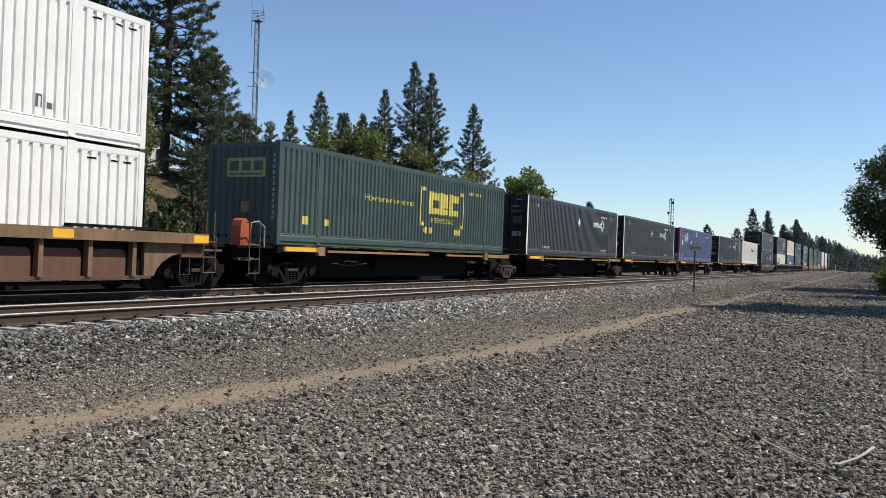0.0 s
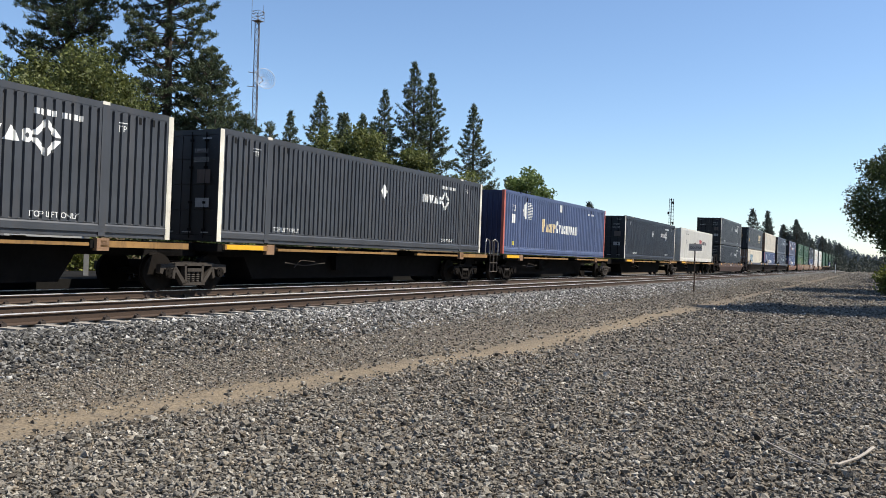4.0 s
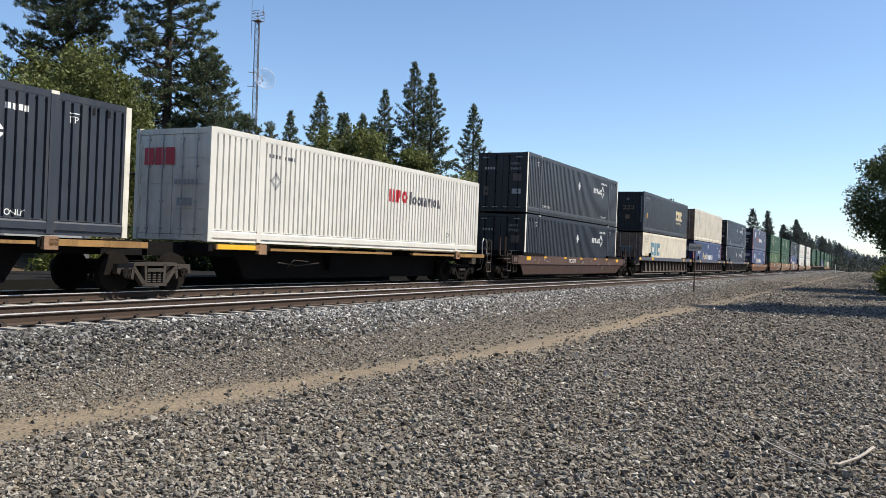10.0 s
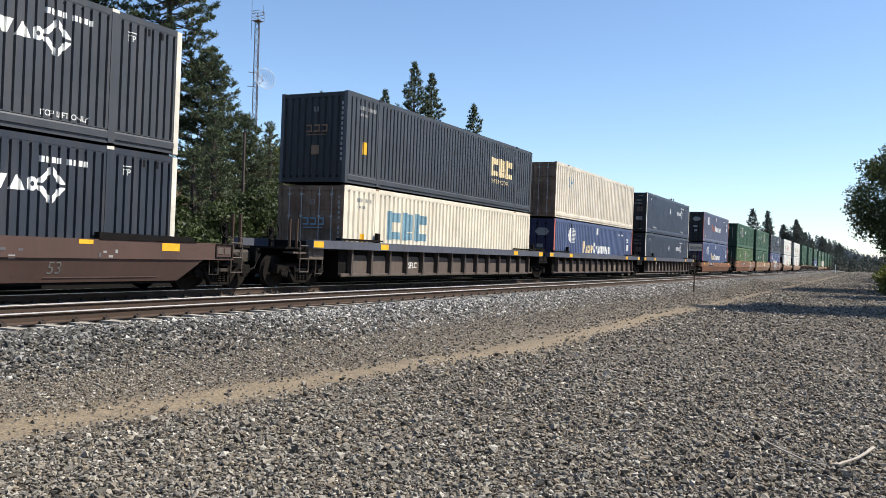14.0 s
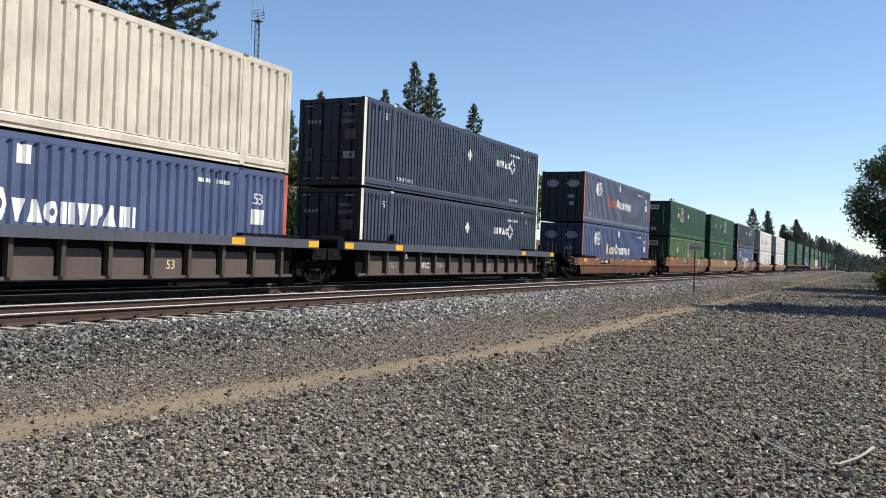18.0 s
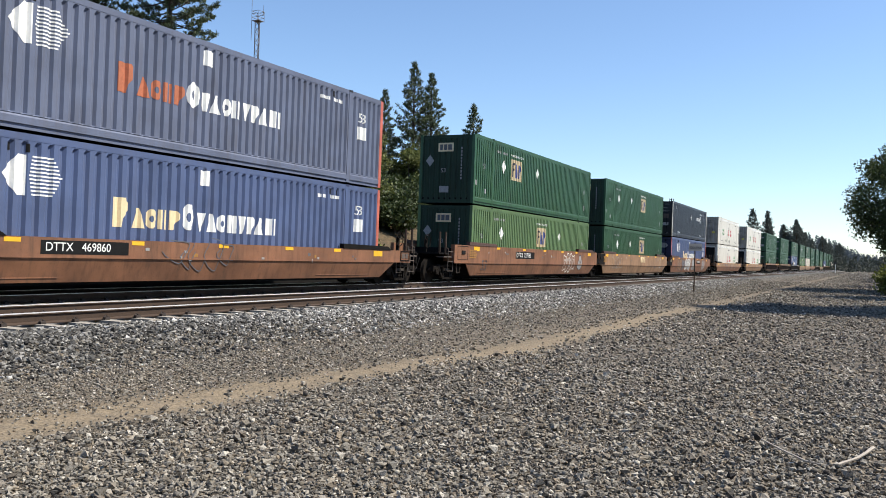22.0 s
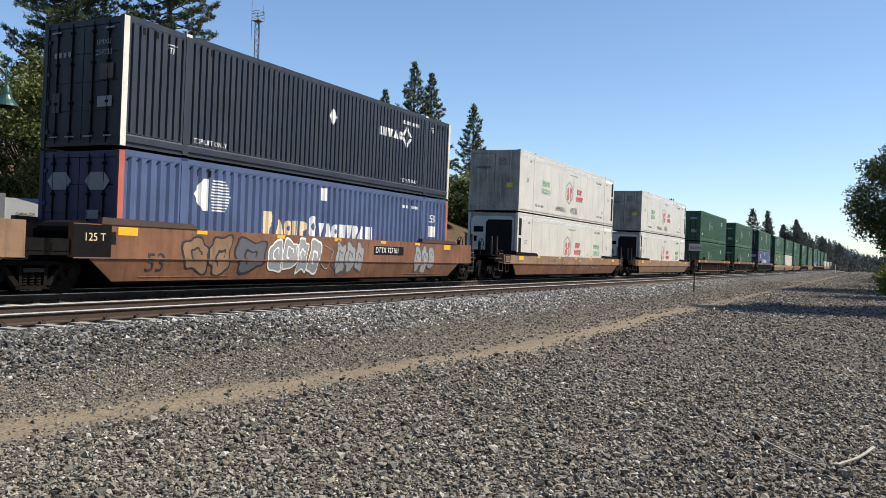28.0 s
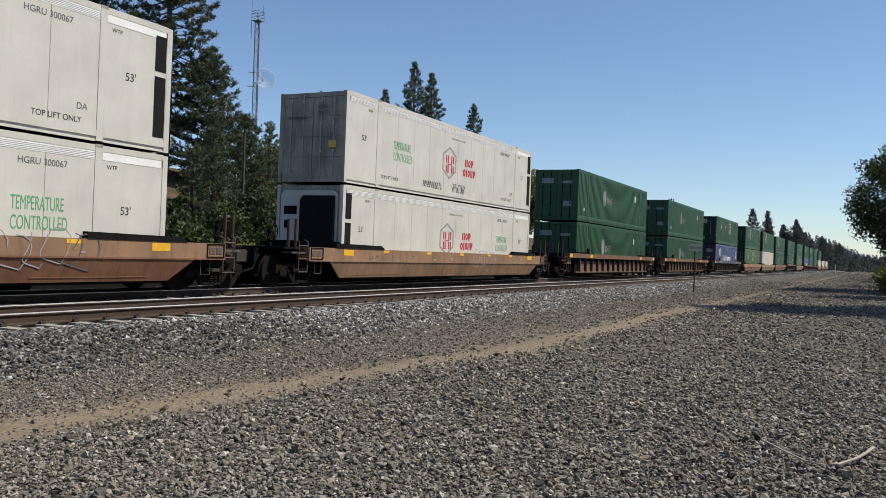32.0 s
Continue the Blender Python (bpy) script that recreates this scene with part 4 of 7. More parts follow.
def marks_hub(reefer_first):
    def m(c):
        shape(c, "logo_ring", INK_DIM, ring(7.33, 1.42, 0.69, 0.64, 0.86, 6, math.pi / 2), "grey six-sided logo ring")
        bars(c, "logo", INK_RED, [(7.02 + 0.15 * i, 7.11 + 0.15 * i, z0, z0 + 0.30) for i in range(5) for z0 in (1.02, 1.40) if not (i == 2)] + [(7.17, 7.56, 1.34, 1.38)], "red upright blocks")
        shape(c, "logo_line", INK_RED, tokens(8.72, 1.42, 0.30, (("twin", 0.26), ("round", 0.22), ("bow", 0.22))) + tokens(8.55, 1.02, 0.30, (("round", 0.26), ("bar", 0.10), ("round", 0.22), ("twin", 0.20), ("bow", 0.22))), "red painted logo shapes")
        xw = 3.0 if not reefer_first else 12.14
        letters("lettering", "TEMPERATURE", 0.40, INK_GREEN, c, on_side(xw, 1.43, SIDE_Y), stretch=0.46)
        letters("lettering", "CONTROLLED", 0.40, INK_GREEN, c, on_side(xw, 1.04, SIDE_Y), stretch=0.50)
        for a in (0.95, L53 - 1.35):
            letters("lettering", "53'", 0.26, INK_BLACK, c, on_side(a, 1.45, SIDE_Y))
        letters("lettering", "TOP LIFT ONLY", 0.17, INK_BLACK, c, on_side(2.2, 0.34, SIDE_Y))
        letters("lettering", "TOP LIFT ONLY", 0.17, INK_BLACK, c, on_side(12.5, 0.34, SIDE_Y))
        letters("lettering", "WARNING HIGH CUBE", 0.12, INK_DIM, c, on_side(7.45, 2.36, SIDE_Y))
        for a in (1.3, L53 - 1.75):
            letters("lettering", "WTP", 0.13, INK_BLACK, c, on_side(a, 2.42, SIDE_Y))
        letters("number_marking", "HGRU 300067", 0.19, INK_GREY, c, on_side(12.25, 2.34, SIDE_Y))
        letters("lettering", "DA", 0.2, INK_GREY, c, on_side(13.55, 0.62, SIDE_Y))
        if not reefer_first:
            letters("end_marking", "HGRU", 0.17, INK_GREY, c, on_end(-0.18, 2.36, -0.004))
            letters("end_marking", "300172", 0.17, INK_GREY, c, on_end(-0.18, 2.16, -0.004))
            letters("end_numeral", "53'", 0.22, INK_GREY, c, on_end(-0.62, 1.42, -0.004))
            bars(c, "end_label", INK_GREY, [(0.2, 0.95, 2.05, 2.1)], end=True).location = (-0.016, 0, 0)
            bars(c, "end_placard", INK_YELLOW, [(-0.95, -0.65, 1.1, 1.32)], end=True).location = (-0.016, 0, 0)
        for a, b in ((0.2, POST_AT[0] - 0.1), (POST_AT[0] + 0.1, POST_AT[1] - 0.1), (POST_AT[1] + 0.1, L53 - 0.2)):
            bars(c, "top_band", INK_WHITE, [(a, b, 2.60, 2.77)], "clean white band below the roof")
        for k in range(4):
            bars(c, "rib_line", INK_DIM, [(0.2, POST_AT[0] - 0.1, 2.625 + 0.035 * k, 2.633 + 0.035 * k), (POST_AT[0] + 0.1, POST_AT[1] - 0.1, 2.625 + 0.035 * k, 2.633 + 0.035 * k)], y=SIDE_Y - 0.004)
        if not reefer_first:
            scribble(c, 5.2, 0.32, 0.26, 6, 5, INK_BLACK)
            scribble(c, 7.6, 0.30, 0.36, 4, 8, INK_BLACK)
        # cooling unit: a white shell with a big black cover, cut aslant along its foot
        x, q = (0, 1) if reefer_first else (L53, -1)

        def upright(name, poly, x0, x1, material, label=""):
            bm = bmesh.new()
            prism(bm, poly, x0, x1)
            bmesh.ops.rotate(bm, verts=bm.verts, matrix=Matrix.Rotation(radians(90), 3, "Z"))
            bmesh.ops.translate(bm, verts=bm.verts, vec=(x, 0, 0))
            return part(name, bm, material, c, label)
        upright("unit_shell", [(-1.10, 0.20), (1.10, 0.20), (1.10, 2.60), (0.95, 2.72), (-0.95, 2.72), (-1.10, 2.60)], q * 0.0, q * 0.045, HUBWHITE, "white shell of the cooling unit")
        upright("cooling_unit", [(-1.03, 0.52), (0.10, 0.86), (0.28, 0.92), (0.28, 2.42), (0.16, 2.55), (-1.03, 2.55)], q * 0.046, q * 0.13, BLACK, "black cover of the cooling unit")
        upright("grille", [(0.45, 1.95), (0.95, 1.95), (0.95, 2.22), (0.45, 2.22)], q * 0.046, q * 0.055, STEEL_DARK)
        upright("display", [(0.78, 1.50), (0.93, 1.50), (0.93, 1.76), (0.78, 1.76)], q * 0.046, q * 0.055, STEEL_DARK)
        for zz in ((0.32, 1.72), (1.84, 2.66)):
            boxes("vent_opening", BLACK, c, (min(x + q * 0.17, x + q * 0.50), max(x + q * 0.17, x + q * 0.50), SIDE_Y - 0.004, SIDE_Y + 0.01, *zz))
    return m


def marks_white(c):
    bars(c, "logo", INK_BLACK, glyphs(8.6, 1.45, 0.5, (0.6, 0.62, 0.6, 0.62), 0.16, 3), "black painted logo blocks")
    bars(c, "marking", INK_GREY, [(13.3, 13.36, 0.5, 0.75), (13.42, 13.48, 0.5, 0.75), (13.3, 13.48, 0.72, 0.76), (13.56, 13.72, 0.5, 0.62)])
    for q in (14.6, 15.2, 15.55, 2.5):
        bars(c, "eyelet", BLACK, [(q, q + 0.22, 2.60, 2.64)])


def marks_cream(c):
    marks_csx(INK_BLUE, INK_BLUE, x=2.7, z=0.55, sub=True, bracket=False, k=1.15)(c)


def marks_green(c):
    shape(c, "logo_disc", INK_DIM, [[(5.3 + 0.33 * math.cos(a), 1.6 + 0.5 * math.sin(a)) for a in (2 * math.pi * i / 14 for i in range(14))]], "pale round emblem")
    bars(c, "logo", INK_DIM, glyphs(5.85, 1.3, 0.4, (0.3, 0.3, 0.3), 0.08, 5), "pale logo blocks")
    bars(c, "sticker", INK_WHITE, [(12.6, 12.9, 1.9, 2.3), (1.1, 1.35, 0.6, 0.8)])
    bars(c, "end_marking", INK_DIM, [(0.2, 0.9, 2.1, 2.4), (-0.9, -0.3, 2.1, 2.25), (-0.9, -0.4, 0.8, 1.1)], end=True)


def marks_worn(c):
    bars(c, "logo_ghost", INK_BLUE, glyphs(1.9, 1.7, 0.6, (0.4, 0.5), 0.15, 4), "worn blue logo patch")


KINDS = {
    "white": lambda: container("white", BRIGHTWHITE, BRIGHTWHITE, 0.24, 0.045, False, marks=marks_white, profile=(0.56, 0.12), label="white corrugated steel shipping container with black logo blocks"),
    "csx": lambda: container("csx", CSXGREEN, CSXGREEN, 0.24, 0.045, False, marks=marks_csx(INK_YELLOW, INK_YELLOW), profile=(0.5, 0.15), label="dull dark green shipping container with yellow bracketed logo"),
    "umax": lambda: container("umax", CHARCOAL, POSTWHITE, 0.22, 0.05, True, end_mat=ENDSHADE_BLACK, marks=marks_umax, label="charcoal corrugated shipping container with cream corner posts"),
    "umaxdark": lambda: container("umaxdark", BLACKBLUE, POSTWHITE, 0.22, 0.05, True, end_mat=ENDSHADE_BLACK, marks=marks_umax, label="blackish blue corrugated shipping container with cream corner posts"),
    "navy": lambda: container("navy", NAVY, POSTWHITE, 0.22, 0.05, True, end_mat=ENDSHADE_BLACK, marks=marks_umax, label="navy corrugated shipping container with cream corner posts"),
    "pacer": lambda: container("pacer", PACER, RED, 0.29, 0.058, True, end_mat=ENDSHADE_BLUE, marks=marks_pacer(), profile=(0.44, 0.20), label="blue corrugated shipping container with red corner posts"),
    "pacerf": lambda: container("pacerf", PACER, RED, 0.29, 0.058, False, end_mat=ENDSHADE_BLUE, marks=marks_pacer(True), profile=(0.44, 0.20), label="blue corrugated shipping container with red corner posts and closed end"),
    "paceroldtop": lambda: container("paceroldtop", PACER_OLD, RED, 0.27, 0.058, True, end_mat=ENDSHADE_BLACK, marks=marks_pacer(worn=True), profile=(0.44, 0.20), label="faded grey-blue shipping container with red corner posts"),
    "xpo": lambda: container("xpo", WHITE, WHITE, 0.22, 0.042, True, end_mat=OLDWHITE, marks=marks_xpo, label="white corrugated shipping container with red and grey logo blocks"),
    "csxnavy": lambda: container("csxnavy", CHARCOAL, CHARCOAL, 0.24, 0.042, False, end_mat=ENDSHADE_BLACK, marks=marks_csx(INK_CREAM, TTXPALE, x=11.3, z=0.75, bracket=False, k=0.95), label="dark grey shipping container with pale logo blocks"),
    "cream": lambda: container("cream", CREAM, CREAM, 0.29, 0.052, True, end_mat=ENDSHADE_RUSTCREAM, marks=marks_cream, profile=(0.5, 0.15), label="dirty cream corrugated shipping container with faded blue logo"),
    "oldwhite": lambda: container("oldwhite", OLDWHITE, OLDWHITE, 0.33, 0.052, True, end_mat=ENDSHADE_RUSTCREAM, marks=marks_worn, profile=(0.56, 0.12), label="chalky white shipping container with rust streaks"),
    "emp": lambda: container("emp", EMPGREEN, EMPGREEN, 0.21, 0.042, False, end_mat=ENDSHADE_GREEN, marks=marks_emp(4.0), label="dark green corrugated shipping container with a yellowish panel"),
    "empb": lambda: container("empb", EMPGREEN, EMPGREEN, 0.21, 0.042, False, end_mat=ENDSHADE_GREEN, marks=marks_emp(9.0), label="dark green shipping container with a panel near mid-length"),
    "empfaded": lambda: container("empfaded", EMPFADED, EMPFADED, 0.21, 0.042, False, end_mat=ENDSHADE_GREEN, marks=marks_emp(7.6), label="sun-faded light green corrugated shipping container"),
    "hubtop": lambda: container("hubtop", HUBWHITE, HUBWHITE, flat=True, doors=True, end_mat=ENDSHADE_GRIMYWHITE, marks=marks_hub(False), label="smooth white refrigerated container with red hexagon logo"),
    "hublow": lambda: container("hublow", HUBWHITE, HUBWHITE, flat=True, doors=False, end_mat=ENDSHADE_GRIMYWHITE, marks=marks_hub(True), label="smooth white refrigerated container, cooling unit on its end"),
    "green": lambda: container("green", EMPGREEN, EMPGREEN, 0.24, 0.045, True, marks=marks_green, label="dark green shipping container with pale round emblem"),
    "palewhite": lambda: container("palewhite", OLDWHITE, OLDWHITE, 0.3, 0.04, True, label="plain dirty white shipping container far down the train"),
}


# ---- railway cars ----
WHEEL_R = 0.457


def truck(parent, xc, wheelsets, steel=None):
    """A two-axle truck with cast side frames, springs and wheelsets that turn."""
    bm = bmesh.new()
    box(bm, -0.22, 0.22, -0.95, 0.95, 0.42, 0.72)
    steel = steel or TRUCK_DARK
    t = part("truck", bm, STEEL_DARK, parent, "dark cast-steel truck, shade in its colour")
    t.location = (xc, 0, 0)
    for s in (-1, 1):
        y0, y1 = sorted((s * 0.98, s * 1.12))
        bm = bmesh.new()
        for q in (-1, 1):
            prism(bm, [(q * a, b) for a, b in ((0, 0.70), (0.62, 0.70), (0.75, 0.66), (1.12, 0.66), (1.14, 0.46), (1.05, 0.42), (1.02, 0.54), (0.74, 0.54), (0.62, 0.62), (0, 0.62))][::q], y0, y1)
            prism(bm, [(q * a, b) for a, b in ((0.74, 0.62), (0.62, 0.62), (0.26, 0.20), (0.36, 0.16))][::q], y0, y1)
            prism(bm, [(q * a, b) for a, b in ((0.34, 0.66), (0.26, 0.66), (0.24, 0.22), (0.31, 0.22))][::q], y0, y1)
            prism(bm, [(q * a, b) for a, b in ((0.70, 0.55), (0.62, 0.55), (0.66, 0.30), (0.74, 0.34))][::q], y0, y1)
        box(bm, -0.38, 0.38, y0, y1, 0.14, 0.21)
        part("side_frame", bm, steel, t)
        for x in (-0.16, 0, 0.16):
            bm = bmesh.new()
            ym = (y0 + y1) / 2
            prof = [(0.045 + 0.025 * (k % 2), 0.21 + 0.27 * k / 10) for k in range(11)]
            rings = [[bm.verts.new((x + r * math.cos(t2), ym + r * math.sin(t2), z)) for t2 in (2 * math.pi * k / 8 for k in range(8))] for r, z in prof]
            for ra, rb in zip(rings, rings[1:]):
                for k in range(8):
                    bm.faces.new((ra[k], ra[(k + 1) % 8], rb[(k + 1) % 8], rb[k]))
            part("spring", bm, steel, t)
        boxes("bolster_end", TRUCK_STEEL, t, (-0.24, 0.24, y0 - 0.01, y1 + 0.01, 0.48, 0.56))
    for q in (-1, 1):
        bm = bmesh.new()
        tube(bm, [(0, -1.0, 0), (0, 1.0, 0)], 0.08, sides=8)
        for s in (-1, 1):
            disc(bm, 0, s * 0.69, 0, WHEEL_R, s * 0.80, 28)
            disc(bm, 0, s * 0.66, 0, WHEEL_R + 0.03, s * 0.69, 28)
            disc(bm, 0, s * 0.80, 0, 0.14, s * 0.96, 12)
            disc(bm, 0, s * 1.10, 0, 0.12, s * 1.17, 12)
            for k in range(3):
                a = 2 * math.pi * k / 3
                tube(bm, [(0.07 * math.cos(a), s * 1.17, 0.07 * math.sin(a)), (0.07 * math.cos(a), s * 1.19, 0.07 * math.sin(a))], 0.02, sides=5)
        w = part("wheelset", bm, WHEEL_STEEL, t, "rust-brown wheels on an axle")
        w.location = (q * 0.89, 0, WHEEL_R)
        wheelsets.append(w)


def ladder(parent, x, q, y=-1.40, z0=0.45, z1=1.35):
    for xx in (x, x + q * 0.42):
        bm = bmesh.new()
        tube(bm, [(xx, y, z0), (xx, y, z1), (xx, y + 0.12, z1 + 0.05)], 0.016, sides=5)
        part("grab_rail", bm, LADDER, parent)
    for k in range(3):
        bm = bmesh.new()
        zz = z0 + 0.02 + k * 0.38
        tube(bm, [(x, y, zz), (x + q * 0.42, y, zz)], 0.016, sides=5)
        part("rung", bm, LADDER, parent)


def car_end(car, x, q, paint_mat, coupled):
    """The platform, draft sill, coupler, hand brake and ladders beyond one end of the well; q points out from the car."""
    def span(a, b):
        return min(x + q * a, x + q * b), max(x + q * a, x + q * b)
    reach = 3.0 if not coupled else 1.5
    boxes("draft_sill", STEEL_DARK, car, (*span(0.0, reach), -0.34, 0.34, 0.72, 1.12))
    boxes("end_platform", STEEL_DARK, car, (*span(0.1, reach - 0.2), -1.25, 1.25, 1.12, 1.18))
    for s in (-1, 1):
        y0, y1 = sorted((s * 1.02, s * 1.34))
        # Far-side and joint blocks take near-black steel as the gap's shade.
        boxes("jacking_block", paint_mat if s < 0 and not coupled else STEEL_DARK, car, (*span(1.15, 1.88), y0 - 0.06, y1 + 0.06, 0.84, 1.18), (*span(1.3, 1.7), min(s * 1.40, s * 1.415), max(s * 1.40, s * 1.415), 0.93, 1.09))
    bm = bmesh.new()
    tube(bm, [(x + q * 0.55, -0.95, 1.40), (x + q * 0.55, 0.35, 1.40)], 0.19, sides=12)
    if coupled:
        part("air_tank", bm, STEEL_DARK, car, "dark cylindrical air tank")
    else:
        bm.free()
    for off in (1.15, 1.55):
        bm = bmesh.new()
        tube(bm, [(x + q * off, -1.36, 1.15), (x + q * off, -1.36, 0.42), (x + q * (off + 0.32), -1.36, 0.42), (x + q * (off + 0.32), -1.36, 1.15)], 0.014, sides=5)
        if not coupled and off < 1.2:
            part("stirrup_step", bm, LADDER, car, "bent-rod stirrup step")
        else:
            bm.free()
    if not coupled:
        bm = bmesh.new()
        box(bm, *span(reach, reach + 0.35), -0.12, 0.12, 0.76, 1.02)
        box(bm, *span(reach + 0.2, reach + 0.62), -0.22, 0.16, 0.72, 1.06)
        part("coupler", bm, TRUCK_STEEL, car)
        bm = bmesh.new()
        tube(bm, [(x + q * reach, -0.5, 0.95), (x + q * (reach + 0.3), -0.55, 0.55), (x + q * (reach + 0.65), -0.5, 0.45)], 0.025, sides=5)
        part("air_hose", bm, BLACK, car)
        ladder(car, x + q * 1.9, q)
        boxes("step_plate", LADDER, car, (*span(1.7, 2.6), -1.36, -1.0, 1.0, 1.05))
        bm = bmesh.new()
        rim_pts = [(x + q * 2.6 + 0.26 * math.cos(t), -0.62, 1.62 + 0.26 * math.sin(t)) for t in (2 * math.pi * k / 14 for k in range(15))]
        tube(bm, rim_pts, 0.018, sides=5)
        for k in range(4):
            tube(bm, [(x + q * 2.6, -0.62, 1.62), rim_pts[k * 3]], 0.014, sides=4)
        part("brake_wheel", bm, TRUCK_DARK, car, "thin spoked hand-brake wheel")
        boxes("brake_stand", STEEL_DARK, car, (*span(2.55, 2.65), -0.6, -0.5, 1.15, 1.75))
        for yy in (-1.28, -1.02):
            bm = bmesh.new()
            tube(bm, [(x + q * 2.35, yy, 1.12), (x + q * 2.35, yy, 2.0)], 0.045, sides=6)
            part("hand_post", bm, RAIL_RUST, car, "rusty upright post")


def well_car(style, main, top, marks=None, label="", first="end", last="end", rim=1.20):
    """A well car whose well starts at x = 0. first and last: end, a coupled end with its own truck; joint, a shared truck."""
    car = tagged(new("well_car"), label, "well car", "cars of the freight train")
    wheelsets = []
    L = L53
    xa, xb = (-1.9 if first == "end" else -1.25), L + (1.9 if last == "end" else 1.25)
    for s in (-1, 1):
        y0, y1 = sorted((s * 1.31, s * 1.40))
        if style == "smooth":
            bm = bmesh.new()
            box(bm, xa, xb, y0, s * 1.47 if s > 0 else y1, 0.80, rim) if s > 0 else box(bm, xa, xb, -1.47, y1, 0.80, rim)
            low = [bm.verts.new(p) for p in ((-0.85, s * 1.47, 0.80), (L + 0.85, s * 1.47, 0.80), (L + 0.10, s * 1.325, 0.28), (-0.10, s * 1.325, 0.28))]
            bm.faces.new(low)
            inner = [bm.verts.new((v.co.x, v.co.y - s * 0.03, v.co.z)) for v in low]
            bm.faces.new(inner[::-1])
            for i in range(4):
                bm.faces.new((low[i], inner[i], inner[(i + 1) % 4], low[(i + 1) % 4]))
            side = part("side_sill", bm, main, car)
            if top is not main:
                boxes("upper_band", top, side, (xa + 0.01, xb - 0.01, *sorted((s * 1.470, s * 1.4705)), 0.82, rim - 0.005), label="paler dusty upper band")
            f0, f1 = sorted((s * 1.47, s * 1.49))
            bm = bmesh.new()
            prism(bm, [(xa, 0.785), (xa, 0.81), (xb, 0.81), (xb, 0.785)], f0, f1)
            box(bm, 0.6, 3.6, *sorted((s * 1.35, s * 1.362)), 0.37, 0.39)
            box(bm, L - 3.6, L - 0.6, *sorted((s * 1.35, s * 1.362)), 0.37, 0.39)
            part("sill_flange", bm, main, side)
            for a in (-0.55, L - 2.35):
                bm = bmesh.new()
                prism(bm, [(a, rim), (a, rim + 0.15), (a + 2.7, rim + 0.12), (a + 2.9, rim)], min(s * 1.33, s * 1.49), max(s * 1.33, s * 1.49))
                part("walkway_edge", bm, STEEL_DARK if rim < 1.4 else BROWN, car)
            if rim > 1.4 and first == "joint":
                boxes("end_plate", STEEL_DARK, side, (xa - 0.004, -0.28, *sorted((s * 1.4705, s * 1.475)), 0.79, rim - 0.02), label="blackened end plate")
            for a in (-0.1, 2.3, 5.4, 8.2, 10.9, 13.3, 15.6):
                w = 0.55 if a in (-0.1, 15.6) else 0.36
                f0, f1 = sorted((s * 1.471, s * 1.475))
                boxes("reflector", YELLOW, side, (a, a + w, f0, f1, rim - 0.22, rim - 0.04) if a in (-0.1, 15.6) else (a, a + w, f0, f1, rim - 0.11, rim - 0.02), label="yellow reflective strip")
        else:
            boxes("top_chord", top, car, (xa, xb, min(s * 1.28, s * 1.56), max(s * 1.28, s * 1.56), 1.17, 1.42))
            # Near-black backing plate stands in for the shade round the panels.
            side = boxes("side_plate", STEEL_DARK, car, (-0.2, L + 0.2, min(s * 1.297, s * 1.302), max(s * 1.297, s * 1.302), 0.36, 1.17))
            for k in range(13):
                a, b = 0.35 + k * (L - 0.7) / 13 + 0.05, 0.35 + (k + 1) * (L - 0.7) / 13 - 0.13
                bm = bmesh.new()
                prism(bm, [(a - 0.03, 0.41), (b + 0.03, 0.41), (b, 0.92), (b - 0.10, 0.99), (a, 0.99)], *sorted((s * 1.304, s * 1.325)))
                part("panel", bm, main, side)
            if top is OCHRE:
                for e, q in ((0.0, -1), (L, 1)):
                    bm = bmesh.new()
                    prism(bm, [(e + q * a, b) for a, b in ((0.0, 0.40), (0.0, 1.16), (1.85, 1.16), (1.85, 0.98), (1.30, 0.96), (0.86, 0.88), (0.55, 0.72), (0.38, 0.55), (0.30, 0.40))][::q], *sorted((s * 1.30, s * 1.40)))
                    part("arched_gusset", bm, OCHRE, side, "ochre end plate arched over the wheels")
            boxes("bottom_chord", main, car, (-0.2, L + 0.2, min(s * 1.3, s * 1.42), max(s * 1.3, s * 1.42), 0.34, 0.41))
            for k in range(14):
                a = 0.35 + k * (L - 0.7) / 13
                bm = bmesh.new()
                prism(bm, [(a - 0.06, 0.40), (a + 0.06, 0.40), (a + 0.05, 1.17), (a - 0.05, 1.17)], *sorted((s * 1.31, s * 1.47)))
                part("side_post", bm, OCHRE if top is OCHRE else SFPOST, side)
            for a in (xa + 0.02, 1.9, 13.6, xb - 0.52):
                f0, f1 = sorted((s * 1.561, s * 1.565))
                boxes("reflector", YELLOW, car, (a, a + 0.5, f0, f1, 1.20, 1.38), label="yellow reflective strip")
            for a in (-0.4, L - 2.1):
                boxes("walkway_edge", STEEL_DARK, car, (a, a + 2.5, min(s * 1.32, s * 1.52), max(s * 1.32, s * 1.52), 1.45, 1.51), (a + 2.25, a + 2.4, min(s * 1.34, s * 1.46), max(s * 1.34, s * 1.46), 1.42, 1.74))
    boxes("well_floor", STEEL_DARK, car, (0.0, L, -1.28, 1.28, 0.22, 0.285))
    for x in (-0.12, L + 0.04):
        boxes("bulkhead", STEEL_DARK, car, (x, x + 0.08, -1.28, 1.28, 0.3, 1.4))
    car_end(car, 0.0, -1, main, first == "joint")
    car_end(car, L, 1, main, last == "joint")
    if first == "end":
        truck(car, -1.85, wheelsets)
    truck(car, L + (1.85 if last == "end" else 1.72), wheelsets)
    if marks:
        marks(car)
    return car, wheelsets


